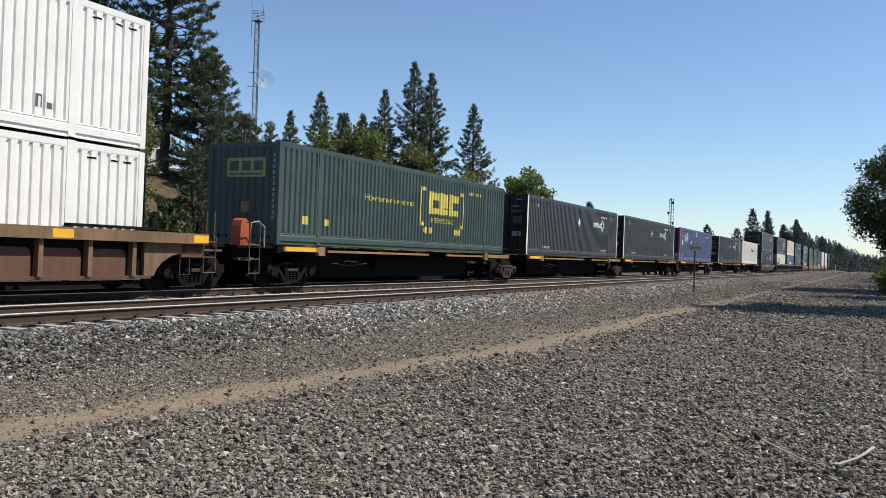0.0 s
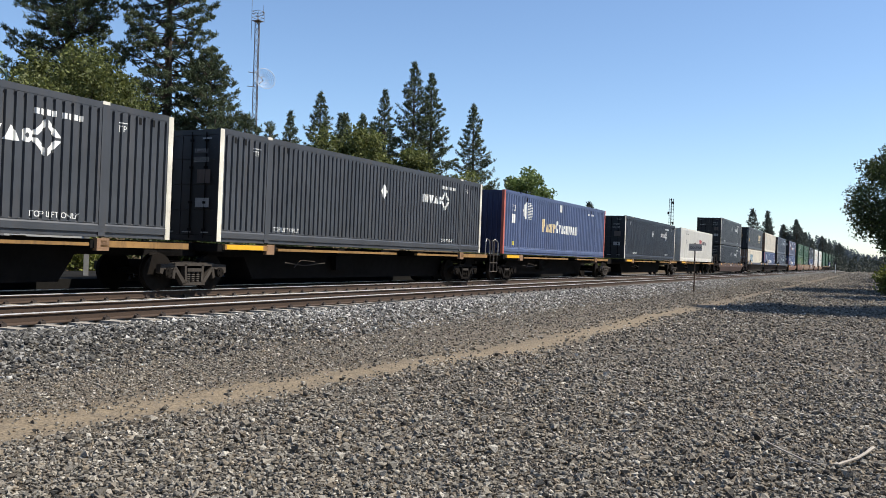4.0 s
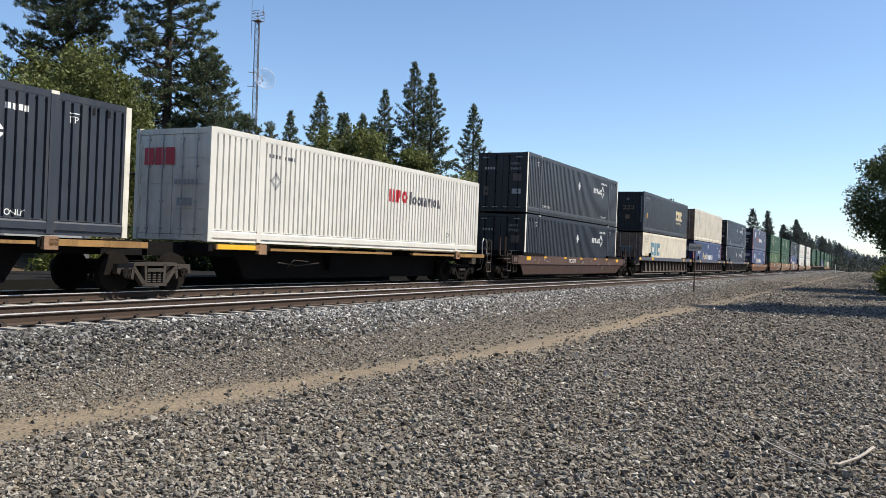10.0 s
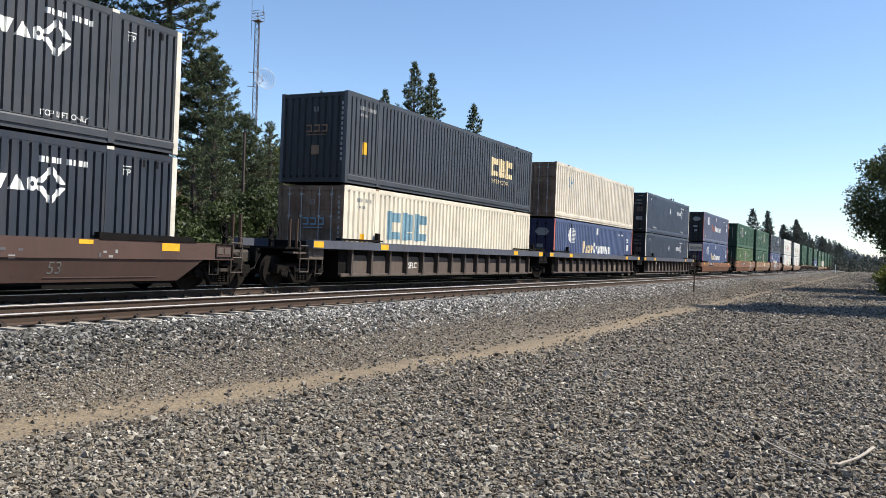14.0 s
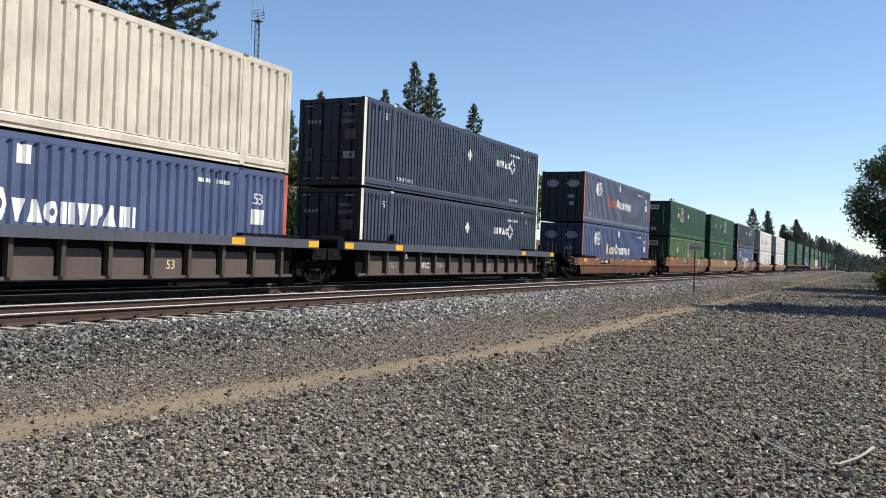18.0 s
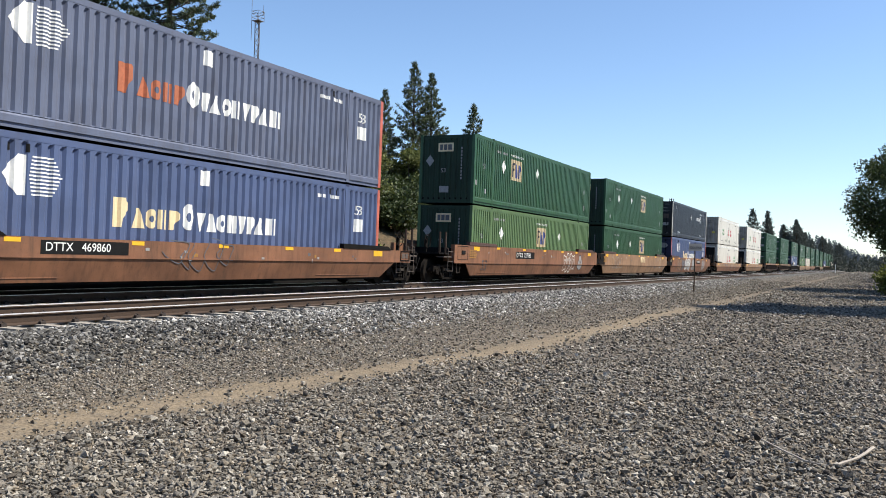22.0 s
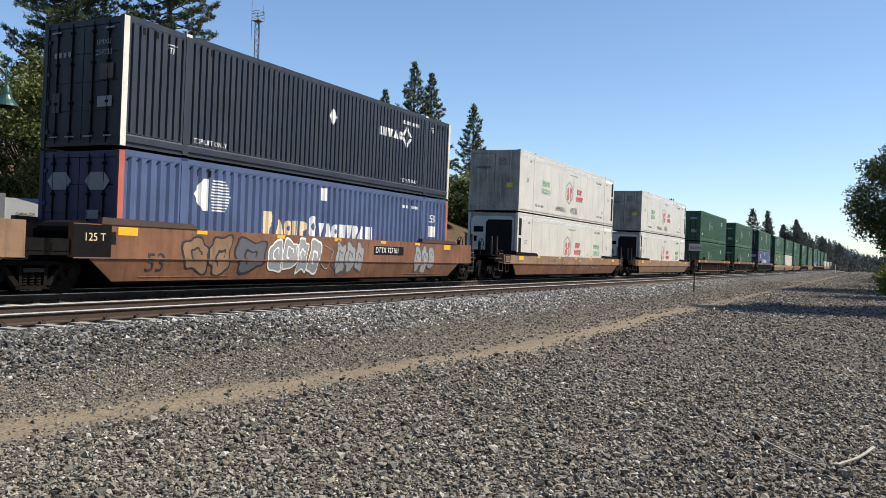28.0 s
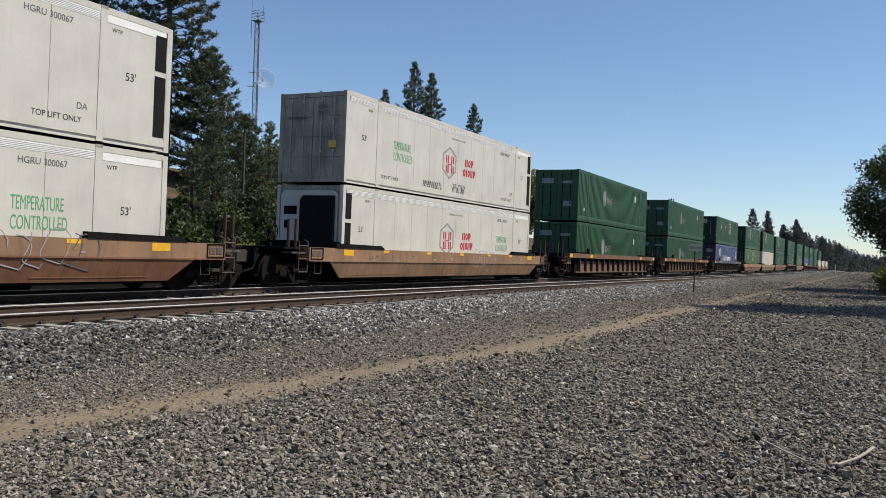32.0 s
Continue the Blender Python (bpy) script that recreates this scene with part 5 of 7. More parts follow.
def spine_car(label="", first="joint", last="joint", end_colour=None):
    """A low spine car: a centre beam with cross arms that carry one container."""
    car = tagged(new("spine_car"), label, "spine car", "cars of the freight train")
    wheelsets = []
    L = L53
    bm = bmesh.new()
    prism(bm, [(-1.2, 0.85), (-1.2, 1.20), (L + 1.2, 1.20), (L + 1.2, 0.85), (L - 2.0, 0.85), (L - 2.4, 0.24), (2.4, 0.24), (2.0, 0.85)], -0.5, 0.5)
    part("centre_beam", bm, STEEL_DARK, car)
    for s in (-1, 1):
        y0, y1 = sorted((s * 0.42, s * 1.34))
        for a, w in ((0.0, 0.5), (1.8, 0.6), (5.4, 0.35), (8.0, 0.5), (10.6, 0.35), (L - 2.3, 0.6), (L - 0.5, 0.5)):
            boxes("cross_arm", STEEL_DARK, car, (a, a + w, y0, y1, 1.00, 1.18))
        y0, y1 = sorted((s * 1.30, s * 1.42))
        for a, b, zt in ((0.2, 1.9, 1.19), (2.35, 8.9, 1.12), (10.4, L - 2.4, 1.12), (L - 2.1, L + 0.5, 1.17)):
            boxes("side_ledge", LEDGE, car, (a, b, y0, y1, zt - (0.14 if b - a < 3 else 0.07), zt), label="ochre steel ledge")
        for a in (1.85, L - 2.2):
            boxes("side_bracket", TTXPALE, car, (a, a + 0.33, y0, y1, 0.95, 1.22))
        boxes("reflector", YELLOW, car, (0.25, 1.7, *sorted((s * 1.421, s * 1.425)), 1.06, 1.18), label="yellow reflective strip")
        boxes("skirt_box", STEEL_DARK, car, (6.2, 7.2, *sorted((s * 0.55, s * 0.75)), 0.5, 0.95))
    bm = bmesh.new()
    tube(bm, [(3.2, -1.0, 0.72), (4.1, -1.05, 0.64), (5.2, -1.0, 0.72)], 0.018, sides=5)
    tube(bm, [(3.6, -1.05, 0.58), (3.9, -1.05, 0.80), (4.6, -1.05, 0.76)], 0.014, sides=5)
    part("brake_rigging", bm, TRUCK_STEEL, car)
    for x, q, how in ((0.0, -1, first), (L, 1, last)):
        def span(a, b):
            return min(x + q * a, x + q * b), max(x + q * a, x + q * b)
        if how == "end":
            boxes("end_platform", STEEL_DARK, car, (*span(-0.6, 1.5), -1.2, 1.2, 1.12, 1.18))
            boxes("draft_sill", STEEL_DARK, car, (*span(1.2, 1.7), -0.3, 0.3, 0.75, 1.1))
            bm = bmesh.new()
            box(bm, *span(1.7, 2.15), -0.2, 0.15, 0.74, 1.05)
            part("coupler", bm, TRUCK_STEEL, car)
            ladder(car, x + q * 0.85, q, z0=0.42, z1=1.75)
            bm = bmesh.new()
            a = x + q * 0.55
            tube(bm, [(a, -1.3, 1.15), (a, -1.3, 1.7), (a + q * 0.2, -1.25, 1.85), (a + q * 0.5, -1.25, 1.8), (a + q * 0.55, -1.25, 1.2)], 0.022, sides=6)
            part("handrail", bm, GALV, car)
            if end_colour:
                bm = bmesh.new()
                mid = x + q * 0.95
                prism(bm, [(mid - 0.17, 1.18), (mid + 0.17, 1.18), (mid + 0.17, 1.72), (mid + 0.12, 1.86), (mid, 1.92), (mid - 0.12, 1.86), (mid - 0.17, 1.72)], -0.95, -0.62)
                part("brake_housing", bm, end_colour, car, "rust-orange rounded housing")
    if first == "end":
        truck(car, 1.0, wheelsets, TRUCK_DARK)
    # Joint trucks get paler steel as if lit, end trucks the shade-darkened steel.
    truck(car, L + (1.05 if last == "joint" else -1.0), wheelsets, TRUCK_STEEL if last == "joint" else TRUCK_DARK)
    return car, wheelsets


def fold(me):
    """Lay flat paint over the knee of a smooth side: upright above, leaning in below."""
    bm = bmesh.new()
    bm.from_mesh(me)
    bmesh.ops.bisect_plane(bm, geom=bm.verts[:] + bm.edges[:] + bm.faces[:], plane_co=(0, 0, 0.8), plane_no=(0, 0, 1))
    for v in bm.verts:
        v.co.y = -1.4765 if v.co.z > 0.8 else -1.3315 - 0.145 * (v.co.z - 0.28) / 0.52
    bm.to_mesh(me)
    bm.free()


def car_words(words, x, z=1.24, size=0.30, plate=True, ink=None, y=-1.476, lean=0.0):
    def m(car):
        if plate:
            boxes("number_plate", BLACK, car, (x - 0.1, x + 0.62 * size * len(words) + 0.1, y + 0.002, y + 0.004, z - 0.07, z + size * 0.85), label="dark painted panel")
        made = letters("car_lettering", words, size, ink or INK_WHITE, car, pose(x, y, z, 90 + lean))
        if z < 0.75 and y < -1.45:
            fold(made.data)
    return m


def plain_mark(x, z, h):
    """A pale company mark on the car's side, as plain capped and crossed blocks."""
    def m(car):
        bm = bmesh.new()
        for p in tokens(x, z, h, (("hung", 0.44), ("hung", 0.44), ("twin", 0.44))):
            prism(bm, p, -1.478, -1.4745)
        part("company_mark", bm, INK_CREAM, car, "cream painted company mark")
    return m


def graffiti(seed, spans, ink=None):
    """Looping sprayed strokes along the side."""
    def m(car):
        r = random.Random(seed)
        for x0, x1 in spans:
            x = x0
            while x < x1:
                w = r.uniform(0.35, 0.7)
                bm = bmesh.new()
                pts = []
                cx, cz, rx, rz = x + w / 2, r.uniform(0.86, 1.02), w * r.uniform(0.45, 0.62), r.uniform(0.26, 0.42)
                a0 = r.uniform(0, 6)
                turn = r.uniform(3.6, 6.5)
                for i in range(15):
                    a = a0 + turn * i / 14
                    pts.append((cx + rx * math.cos(a) + 0.07 * math.sin(3 * a), 0, cz + rz * math.sin(a) + 0.06 * math.cos(2.3 * a + seed)))
                pts = [(a, -1.482 if c > 0.79 else -1.335 - 0.145 * (c - 0.28) / 0.52, c) for a, b, c in pts]
                for p, q in zip(pts, pts[1:]):
                    d = Vector((q[0] - p[0], 0, q[2] - p[2]))
                    nrm = Vector((-d.z, 0, d.x)).normalized() * 0.013
                    box_pts = [Vector(p) + nrm, Vector(q) + nrm, Vector(q) - nrm, Vector(p) - nrm]
                    bm.faces.new([bm.verts.new(v) for v in box_pts])
                part("sprayed_stroke", bm, ink or r.choice((INK_DIM, INK_DIM, INK_GREY)), car, "sprayed looping stroke")
                x += w * r.uniform(0.6, 1.0)
    return m


def stencils(seed, rim, skip=(0, 0)):
    """Small worn markings, a scuffed yellow patch and the pocket plate at the car's end."""
    def m(car):
        r = random.Random(seed)
        f = (-1.4765, -1.4735)
        x = 1.4
        while x < 15.0:
            if skip[0] < x + 0.5 and x < skip[1]:
                x = skip[1]
            for k in range(r.randint(1, 4)):
                w = r.uniform(0.06, 0.16)
                z = rim - r.uniform(0.22, 0.45)
                boxes("stencil", r.choice((INK_DIM, INK_GREY, YELLOW_WORN)), car, (x, x + w, *f, z, z + r.uniform(0.04, 0.10)), label="worn stencilled marking")
                x += w + 0.06
            x += r.uniform(0.6, 2.2)
        for k in range(5 if rim > 1.4 else 0):
            z = rim - 0.52 + 0.075 * k
            boxes("scuff", YELLOW_WORN, car, (-0.52 + 0.04 * (k % 2), 0.12 + 0.06 * (k % 3), *f, z, z + 0.045), label="scuffed yellow paint")
        for e, w in ((-1.84, 0.62), (17.38, 0.62)):
            if rim < 1.4:
                bm = bmesh.new()
                for d in ((e, e + w, 0.84, 0.87), (e, e + w, rim - 0.04, rim - 0.01), (e, e + 0.03, 0.87, rim - 0.04), (e + w - 0.03, e + w, 0.87, rim - 0.04)):
                    box(bm, d[0], d[1], -1.492, -1.4725, d[2], d[3])
                frame_ = part("pocket_frame", bm, STEEL_DARK, car, "raised dark frame round the end pocket")
                for c0 in (0.09, 0.34):
                    boxes("pocket_plate", SFBROWN, frame_, (e + c0, e + c0 + 0.19, -1.482, -1.4725, 0.93, rim - 0.10), label="scuffed grey-brown plate")
        if rim > 1.4:
            boxes("pad", BLACK, car, (-1.25, -0.95, -1.50, -1.472, rim - 0.36, rim - 0.22), label="black rubber pad")
            for a, b, c, d in ((-1.62, -0.68, 0.92, 0.94), (-1.62, -0.68, rim - 0.06, rim - 0.04), (-1.62, -1.60, 0.94, rim - 0.06), (-0.70, -0.68, 0.94, rim - 0.06)):
                boxes("plate_edge", BLACK, car, (a, b, *f, c, d))
    return m


def bubbles(seed, spans, rim=1.5):
    """Fat sprayed letters: rows of x0, x1, how many, fill, outline."""
    def on(v):
        return -1.4765 if v.z > 0.8 else -1.3315 - 0.145 * (v.z - 0.28) / 0.52

    def m(car):
        r = random.Random(seed)
        for x0, x1, n, fill, line in spans:
            for i in range(n):
                w = (x1 - x0) / n
                cx, cz = x0 + (i + 0.5) * w, 0.40 + (rim - 0.46) / 2 + r.uniform(-0.05, 0.05)
                rx, rz = w * r.uniform(0.46, 0.56), (rim - 0.50) / 2 * r.uniform(0.80, 1.0)
                lobes = [(r.randint(2, 5), r.uniform(0.06, 0.16), r.uniform(0, 6)) for _ in range(3)]
                loop = []
                for j in range(28):
                    a = 2 * math.pi * j / 28
                    k = 1 + sum(g * math.sin(q * a + h) for q, g, h in lobes)
                    loop.append(Vector((cx + rx * k * math.copysign(abs(math.cos(a)) ** 0.7, math.cos(a)), 0, max(0.32, min(rim - 0.04, cz + rz * k * math.copysign(abs(math.sin(a)) ** 0.7, math.sin(a)))))))
                for name, mat, k0, k1, off in (("sprayed_fill", fill, 0.0, 0.97, 0.0), ("sprayed_outline", line, 0.90, 1.02, 0.003), ("sprayed_stroke", line, 0.30, 0.42, 0.003)):
                    if mat is None:
                        continue
                    bm = bmesh.new()
                    mid = Vector((cx, 0, cz))
                    if name == "sprayed_stroke":
                        mid = mid + Vector((0, 0, rz * r.uniform(-0.3, 0.3)))
                    inner = [bm.verts.new(mid + (p - mid) * k0) for p in loop] if k0 else [bm.verts.new(mid)] * 28
                    outer = [bm.verts.new(mid + (p - mid) * k1) for p in loop]
                    for j in range(28 if k0 != 0.30 else 20):
                        q = (j + 1) % 28
                        bm.faces.new((inner[j], outer[j], outer[q], inner[q]) if k0 else (inner[0], outer[j], outer[q]))
                    bmesh.ops.bisect_plane(bm, geom=bm.verts[:] + bm.edges[:] + bm.faces[:], plane_co=(0, 0, 0.8), plane_no=(0, 0, 1))
                    for v in bm.verts:
                        v.co.y = on(v.co) - off
                    part(name, bm, mat, car, "sprayed bubble letter paint")
    return m


def many(*fs):
    def m(car):
        for f in fs:
            f(car)
    return m


# ---- the train: front of each load at the start, car, load below and load above ----
WELL_Z, TOP_Z, SPINE_Z = 0.30, 3.28, 1.24
LEAN = 0.573
CARS = []


def haul(x, made, low, up=None, low_z=WELL_Z):
    car, wheelsets = made
    CARS.append((x, 0.0, car))
    spin.extend((x, w) for w in wheelsets)
    if low:
        CARS.append((x, low_z, load(low)))
    if up:
        CARS.append((x, TOP_Z, load(up)))


spin = []
masters = {}


def load(kind):
    if kind not in masters:
        masters[kind] = KINDS[kind]()
        return masters[kind]
    return copy_thing(masters[kind], Matrix())


TTX_LABEL = "ochre well car with smooth sides carrying stacked containers"
RIB_LABEL = "dusty brown well car with ribbed sides"
haul(-2.19, well_car("rib", OCHREBROWN, OCHRE, label="rust-brown ribbed well car carrying two white containers"), "white", "white")
haul(18.84, spine_car("black spine car with ochre ledges", "end", "joint", ORANGE), "csx", low_z=SPINE_Z)
haul(37.90, spine_car("black spine car between two others", "joint", "joint"), "umax", low_z=SPINE_Z)
haul(55.65, spine_car("black spine car with ladder at its rear", "joint", "end"), "umax", low_z=SPINE_Z)
haul(74.26, spine_car("black spine car with ladder at its front", "end", "joint"), "pacerf", low_z=SPINE_Z)
haul(95.20, spine_car("black spine car between two others", "joint", "joint"), "umaxdark", low_z=SPINE_Z)
haul(113.9, spine_car("black spine car with ladder at its rear", "joint", "end"), "xpo", low_z=SPINE_Z)
haul(135.5, well_car("smooth", BROWN, BROWN, many(stencils(14, 1.2, (5.6, 8.4)), car_words("FEC 72791", 6.2, 0.90, 0.28, False), car_words("40", 2.3, 0.96, 0.15, False, INK_DIM), car_words("45", 1.5, 0.94, 0.15, False, INK_DIM), car_words("48", 0.9, 0.94, 0.15, False, INK_DIM), car_words("53", 0.2, 0.94, 0.15, False, INK_DIM), car_words("53", 12.6, 0.46, 0.36, False, INK_DIM)), "reddish brown well car with smooth sides"), "umaxdark", "umax")
haul(158.8, well_car("rib", SFBROWN, SFGREY, car_words("SFLC", 4.2, 0.58, 0.30, False, y=-1.329), RIB_LABEL, "end", "joint"), "cream", "csxnavy")
haul(178.5, well_car("rib", SFBROWN, SFGREY, car_words("53", 11.6, 0.56, 0.3, False, INK_CREAM, y=-1.329), RIB_LABEL, "joint", "joint"), "pacer", "oldwhite")
haul(198.5, well_car("rib", SFBROWN, SFGREY, many(car_words("A", 2.64, 0.92, 0.24, False, y=-1.535), car_words("SFLC", 4.2, 0.58, 0.30, False, y=-1.329), car_words("9044", 5.4, 0.58, 0.28, False, INK_DIM, y=-1.329), car_words("125-T", 1.82, 0.58, 0.28, False, INK_DIM, y=-1.329), car_words("53", 10.15, 0.52, 0.36, False, INK_DIM, y=-1.329)), RIB_LABEL, "joint", "end"), "navy", "navy")
haul(222.1, well_car("smooth", TTX, TTX, many(car_words("DTTX   469860", 3.2, 0.93, 0.25), graffiti(23, ((6.4, 8.6),), INK_GREY), stencils(5, 1.2, (2.7, 5.8))), TTX_LABEL), "pacer", "paceroldtop")
haul(245.65, well_car("smooth", TTX, TTX, many(car_words("DTTX  727161", 4.6, 1.10, 0.30), car_words("53", 0.72, 0.50, 0.62, False, INK_GREY), stencils(2, 1.52, (4.0, 8.0)), bubbles(4, ((11.3, 13.2, 4, None, INK_WHITE), (13.8, 14.5, 1, INK_DIM, INK_BLACK)), 1.45)), TTX_LABEL, "end", "joint", 1.52), "empfaded", "emp")
haul(265.05, well_car("smooth", TTXPALE, TTXPALE, many(plain_mark(8.7, 1.02, 0.40), stencils(9, 1.52, (8.0, 10.2)), graffiti(7, ((1.5, 3.4), (13.0, 15.0)))), TTX_LABEL, "joint", "joint", 1.52), "empb", "empb")
haul(284.8, well_car("smooth", TTX, TTX, many(car_words("DTTX 727161", 10.6, 1.10, 0.26), car_words("53", 0.72, 0.50, 0.62, False, INK_GREY), bubbles(3, ((1.9, 3.6, 2, TTXPALE, INK_BLACK), (3.75, 4.9, 1, INK_GREY, INK_BLACK), (5.1, 7.5, 4, INK_DIM, INK_WHITE), (8.3, 9.9, 3, INK_DIM, INK_GREY), (13.3, 14.8, 3, INK_DIM, INK_GREY)), 1.5), graffiti(11, ((7.55, 8.2),)), car_words("125 T", -1.0, 1.16, 0.24, True, INK_CREAM)), TTX_LABEL + ", sprayed with graffiti", "joint", "end", 1.52), "pacer", "umaxdark")
haul(308.3, well_car("smooth", TTX, TTXPALE, many(car_words("FEC 71201", 3.83, 0.90, 0.26, False, INK_GREY), stencils(6, 1.2, (3.4, 6.0)), graffiti(15, ((4.8, 7.4), (8.6, 13.6)))), TTX_LABEL), "hublow", "hubtop")
haul(331.85, well_car("smooth", TTXPALE, TTXPALE, many(stencils(12, 1.2), graffiti(19, ((9.5, 11.5),))), TTX_LABEL), "hublow", "hubtop")
haul(355.4, well_car("rib", RUSTBROWN, RUSTBROWN, None, RIB_LABEL), "green", "green")
haul(379.0, well_car("rib", RUSTBROWN, RUSTBROWN, None, RIB_LABEL), "green", "green")
haul(403.0, well_car("rib", SFBROWN, SFGREY, None, RIB_LABEL), "pacer", "empb")
haul(426.6, well_car("smooth", TTXPALE, TTXPALE, None, TTX_LABEL, "end", "joint"), "empfaded", "emp")
haul(446.4, well_car("smooth", TTXPALE, TTXPALE, None, TTX_LABEL, "joint", "joint"), "palewhite", "emp")
haul(466.2, well_car("smooth", TTX, TTX, None, TTX_LABEL, "joint", "end"), "green", "emp")
haul(489.7, well_car("rib", RUSTBROWN, RUSTBROWN, None, RIB_LABEL), "green", "emp")
haul(513.2, well_car("smooth", TTXPALE, TTXPALE, None, TTX_LABEL), "empfaded", "green")
haul(536.7, well_car("rib", RUSTBROWN, RUSTBROWN, None, RIB_LABEL, "end", "joint"), "pacer", "emp")
haul(556.4, well_car("rib", RUSTBROWN, RUSTBROWN, None, RIB_LABEL, "joint", "joint"), "green", "emp")
haul(576.1, well_car("rib", RUSTBROWN, RUSTBROWN, None, RIB_LABEL, "joint", "end"), "green", "green")
haul(599.6, well_car("smooth", TTXPALE, TTXPALE, None, TTX_LABEL), "palewhite", "green")
haul(623.1, well_car("smooth", TTXPALE, TTXPALE, None, TTX_LABEL), "palewhite")
haul(646.6, well_car("smooth", TTXPALE, TTXPALE, None, TTX_LABEL), "palewhite")

# ---- trees ----
TREE_SEED = [100]


def pine(x, y, top, base=None, spread_r=3.0, bare=0.25, leaf=0.14, needles=24, material=None, limbs=6.0, label="", trunk_r=0.3, taper=0.75, tuft=0.20, twigs=3.0, crown=0.0, wild=0.14):
    """A conifer: limbs of uneven length that dip and turn up, forked into twigs, each twig ending in a brush of needles."""
    TREE_SEED[0] += 1
    rng = np.random.default_rng(TREE_SEED[0])
    z0 = height(x, y) - 0.2 if base is None else base
    H = top - z0
    t = tagged(new("pine_tree"), label or "tall dark green pine with ragged open branches", "tree", "trees beyond the railway")
    t.location = (x, y, z0)

    def stem(u):
        return np.array([0.12 * math.sin(u * 7.8), 0.12 * math.cos(u * 6.0), u * H])
    bm = bmesh.new()
    tube(bm, [tuple(stem(i / 8)) for i in range(9)], trunk_r, 0.02, 8)
    n = int(H * (1 - bare) * limbs)
    spots, aims, turn = [], [], 0.0
    for i in range(n):
        v = (i + rng.uniform(0, 1)) / n
        full = spread_r * (1 - v) ** taper * (0.6 + 0.4 * min(1.0, v / 0.2))
        r = full * rng.choice([rng.uniform(0.35, 0.75), rng.uniform(0.75, 1.0), rng.uniform(0.9, 1.18)]) + 0.10
        turn += 2.4 + rng.normal(0, 0.5)
        lift = -0.22 + crown + 0.75 * v + rng.normal(0, wild)
        d = np.array([math.cos(turn), math.sin(turn), lift])
        side = np.array([-d[1], d[0], 0])
        start = stem(bare + (1 - bare) * v)
        start[2] -= 0.12 * r

        def along(f):
            return start + d * r * f + np.array([0, 0, r * (0.26 * f * f - 0.12 * f)])
        if r > 0.5:
            tube(bm, [tuple(along(f)) for f in (0, 0.35, 0.7, 0.97)], float(0.022 + 0.013 * r), 0.009, 3)
        for j in range(int(2 + r * twigs)):
            f = rng.uniform(0.12, 1.0) ** 0.62
            s = rng.choice((-1, 1))
            reach = (0.30 * r * (1.12 - f) + 0.16) * rng.uniform(0.35, 1.0)
            way = d * 0.65 + side * s * rng.uniform(0.4, 1.1) + np.array([0, 0, rng.uniform(0.0, 0.6)])
            way /= np.linalg.norm(way)
            p = along(f)
            spots.append(p + way * reach)
            aims.append(way)
            if reach > 0.35 and tuft < 0.26:
                tube(bm, [tuple(p), tuple(p + way * reach)], 0.016, 0.008, 3)
    for i in range(5):
        spots.append(stem(1.0) + np.array([rng.normal(0, 0.05), rng.normal(0, 0.05), -0.22 * i]))
        aims.append(np.array([0, 0, 1.0]))
    c, d = np.repeat(np.array(spots), needles, 0), np.repeat(np.array(aims), needles, 0)
    w = np.repeat(tuft * rng.uniform(0.65, 1.3, len(spots)), needles)[:, None]
    out = rng.normal(size=c.shape)
    out = out / np.linalg.norm(out, axis=1)[:, None] + 0.45 * d + np.array([0, 0, 0.25])
    part("trunk", bm, BARK, t)
    me = cards("needles", c + out * w * rng.uniform(0.35, 0.85, (len(c), 1)), leaf, rng, material or NEEDLES, 1.0, 0.0, out * 1.1, wide=0.22)
    part("crown", me, NEEDLES, t)
    return t


def broadleaf(x, y, top, rx, ry, low, count=26000, leaf=0.13, material=None, clumps=70, base=None, label="", trunk_r=0.25, name="deciduous_tree", fill=0.75, clump=0.16):
    """A leafy tree: the crown spans from low to top, in clumps on forked limbs."""
    TREE_SEED[0] += 1
    rng = np.random.default_rng(TREE_SEED[0])
    z0 = height(x, y) - 0.15 if base is None else base
    t = tagged(new(name), label or "leafy green deciduous tree beyond the railway", "tree", "trees beyond the railway")
    t.location = (x, y, z0)
    mid, hz = (top + low) / 2 - z0, (top - low) / 2
    bm = bmesh.new()
    fork = max(0.6, (low - z0) * 0.9)
    tube(bm, [(0, 0, 0), (0.08, 0.05, fork * 0.5), (0, 0, fork + 0.4)], trunk_r, trunk_r * 0.6, 8)
    pts = []
    per = count // clumps
    for i in range(clumps):
        d = rng.normal(size=3)
        d /= np.linalg.norm(d)
        k = fill + (1 - fill) * rng.uniform(-0.8, 0.6) if i % 3 else rng.uniform(0.2, 0.8)
        c = np.array([d[0] * rx * k, d[1] * ry * k, mid + d[2] * hz * k])
        if i % 2 == 0:
            tube(bm, [(0, 0, fork), tuple(np.array([0, 0, fork]) * 0.5 + c * 0.5), tuple(c)], trunk_r * 0.35, 0.015, 4)
        w = clump * (rx + ry) * rng.uniform(0.55, 1.1)
        q = rng.normal(size=(per, 3))
        q *= (rng.uniform(0.05, 1, per) ** 0.45 / np.linalg.norm(q, axis=1))[:, None] * 1.35
        pts.append(c + q * np.array([w, w, w * 0.75]))
    part("trunk", bm, BARK, t)
    pts = np.concatenate(pts)
    pts = pts[pts[:, 2] > 0.05]
    part("crown", cards("leaves", pts, leaf, rng, material or LEAVES, 0.8), LEAVES, t)
    return t


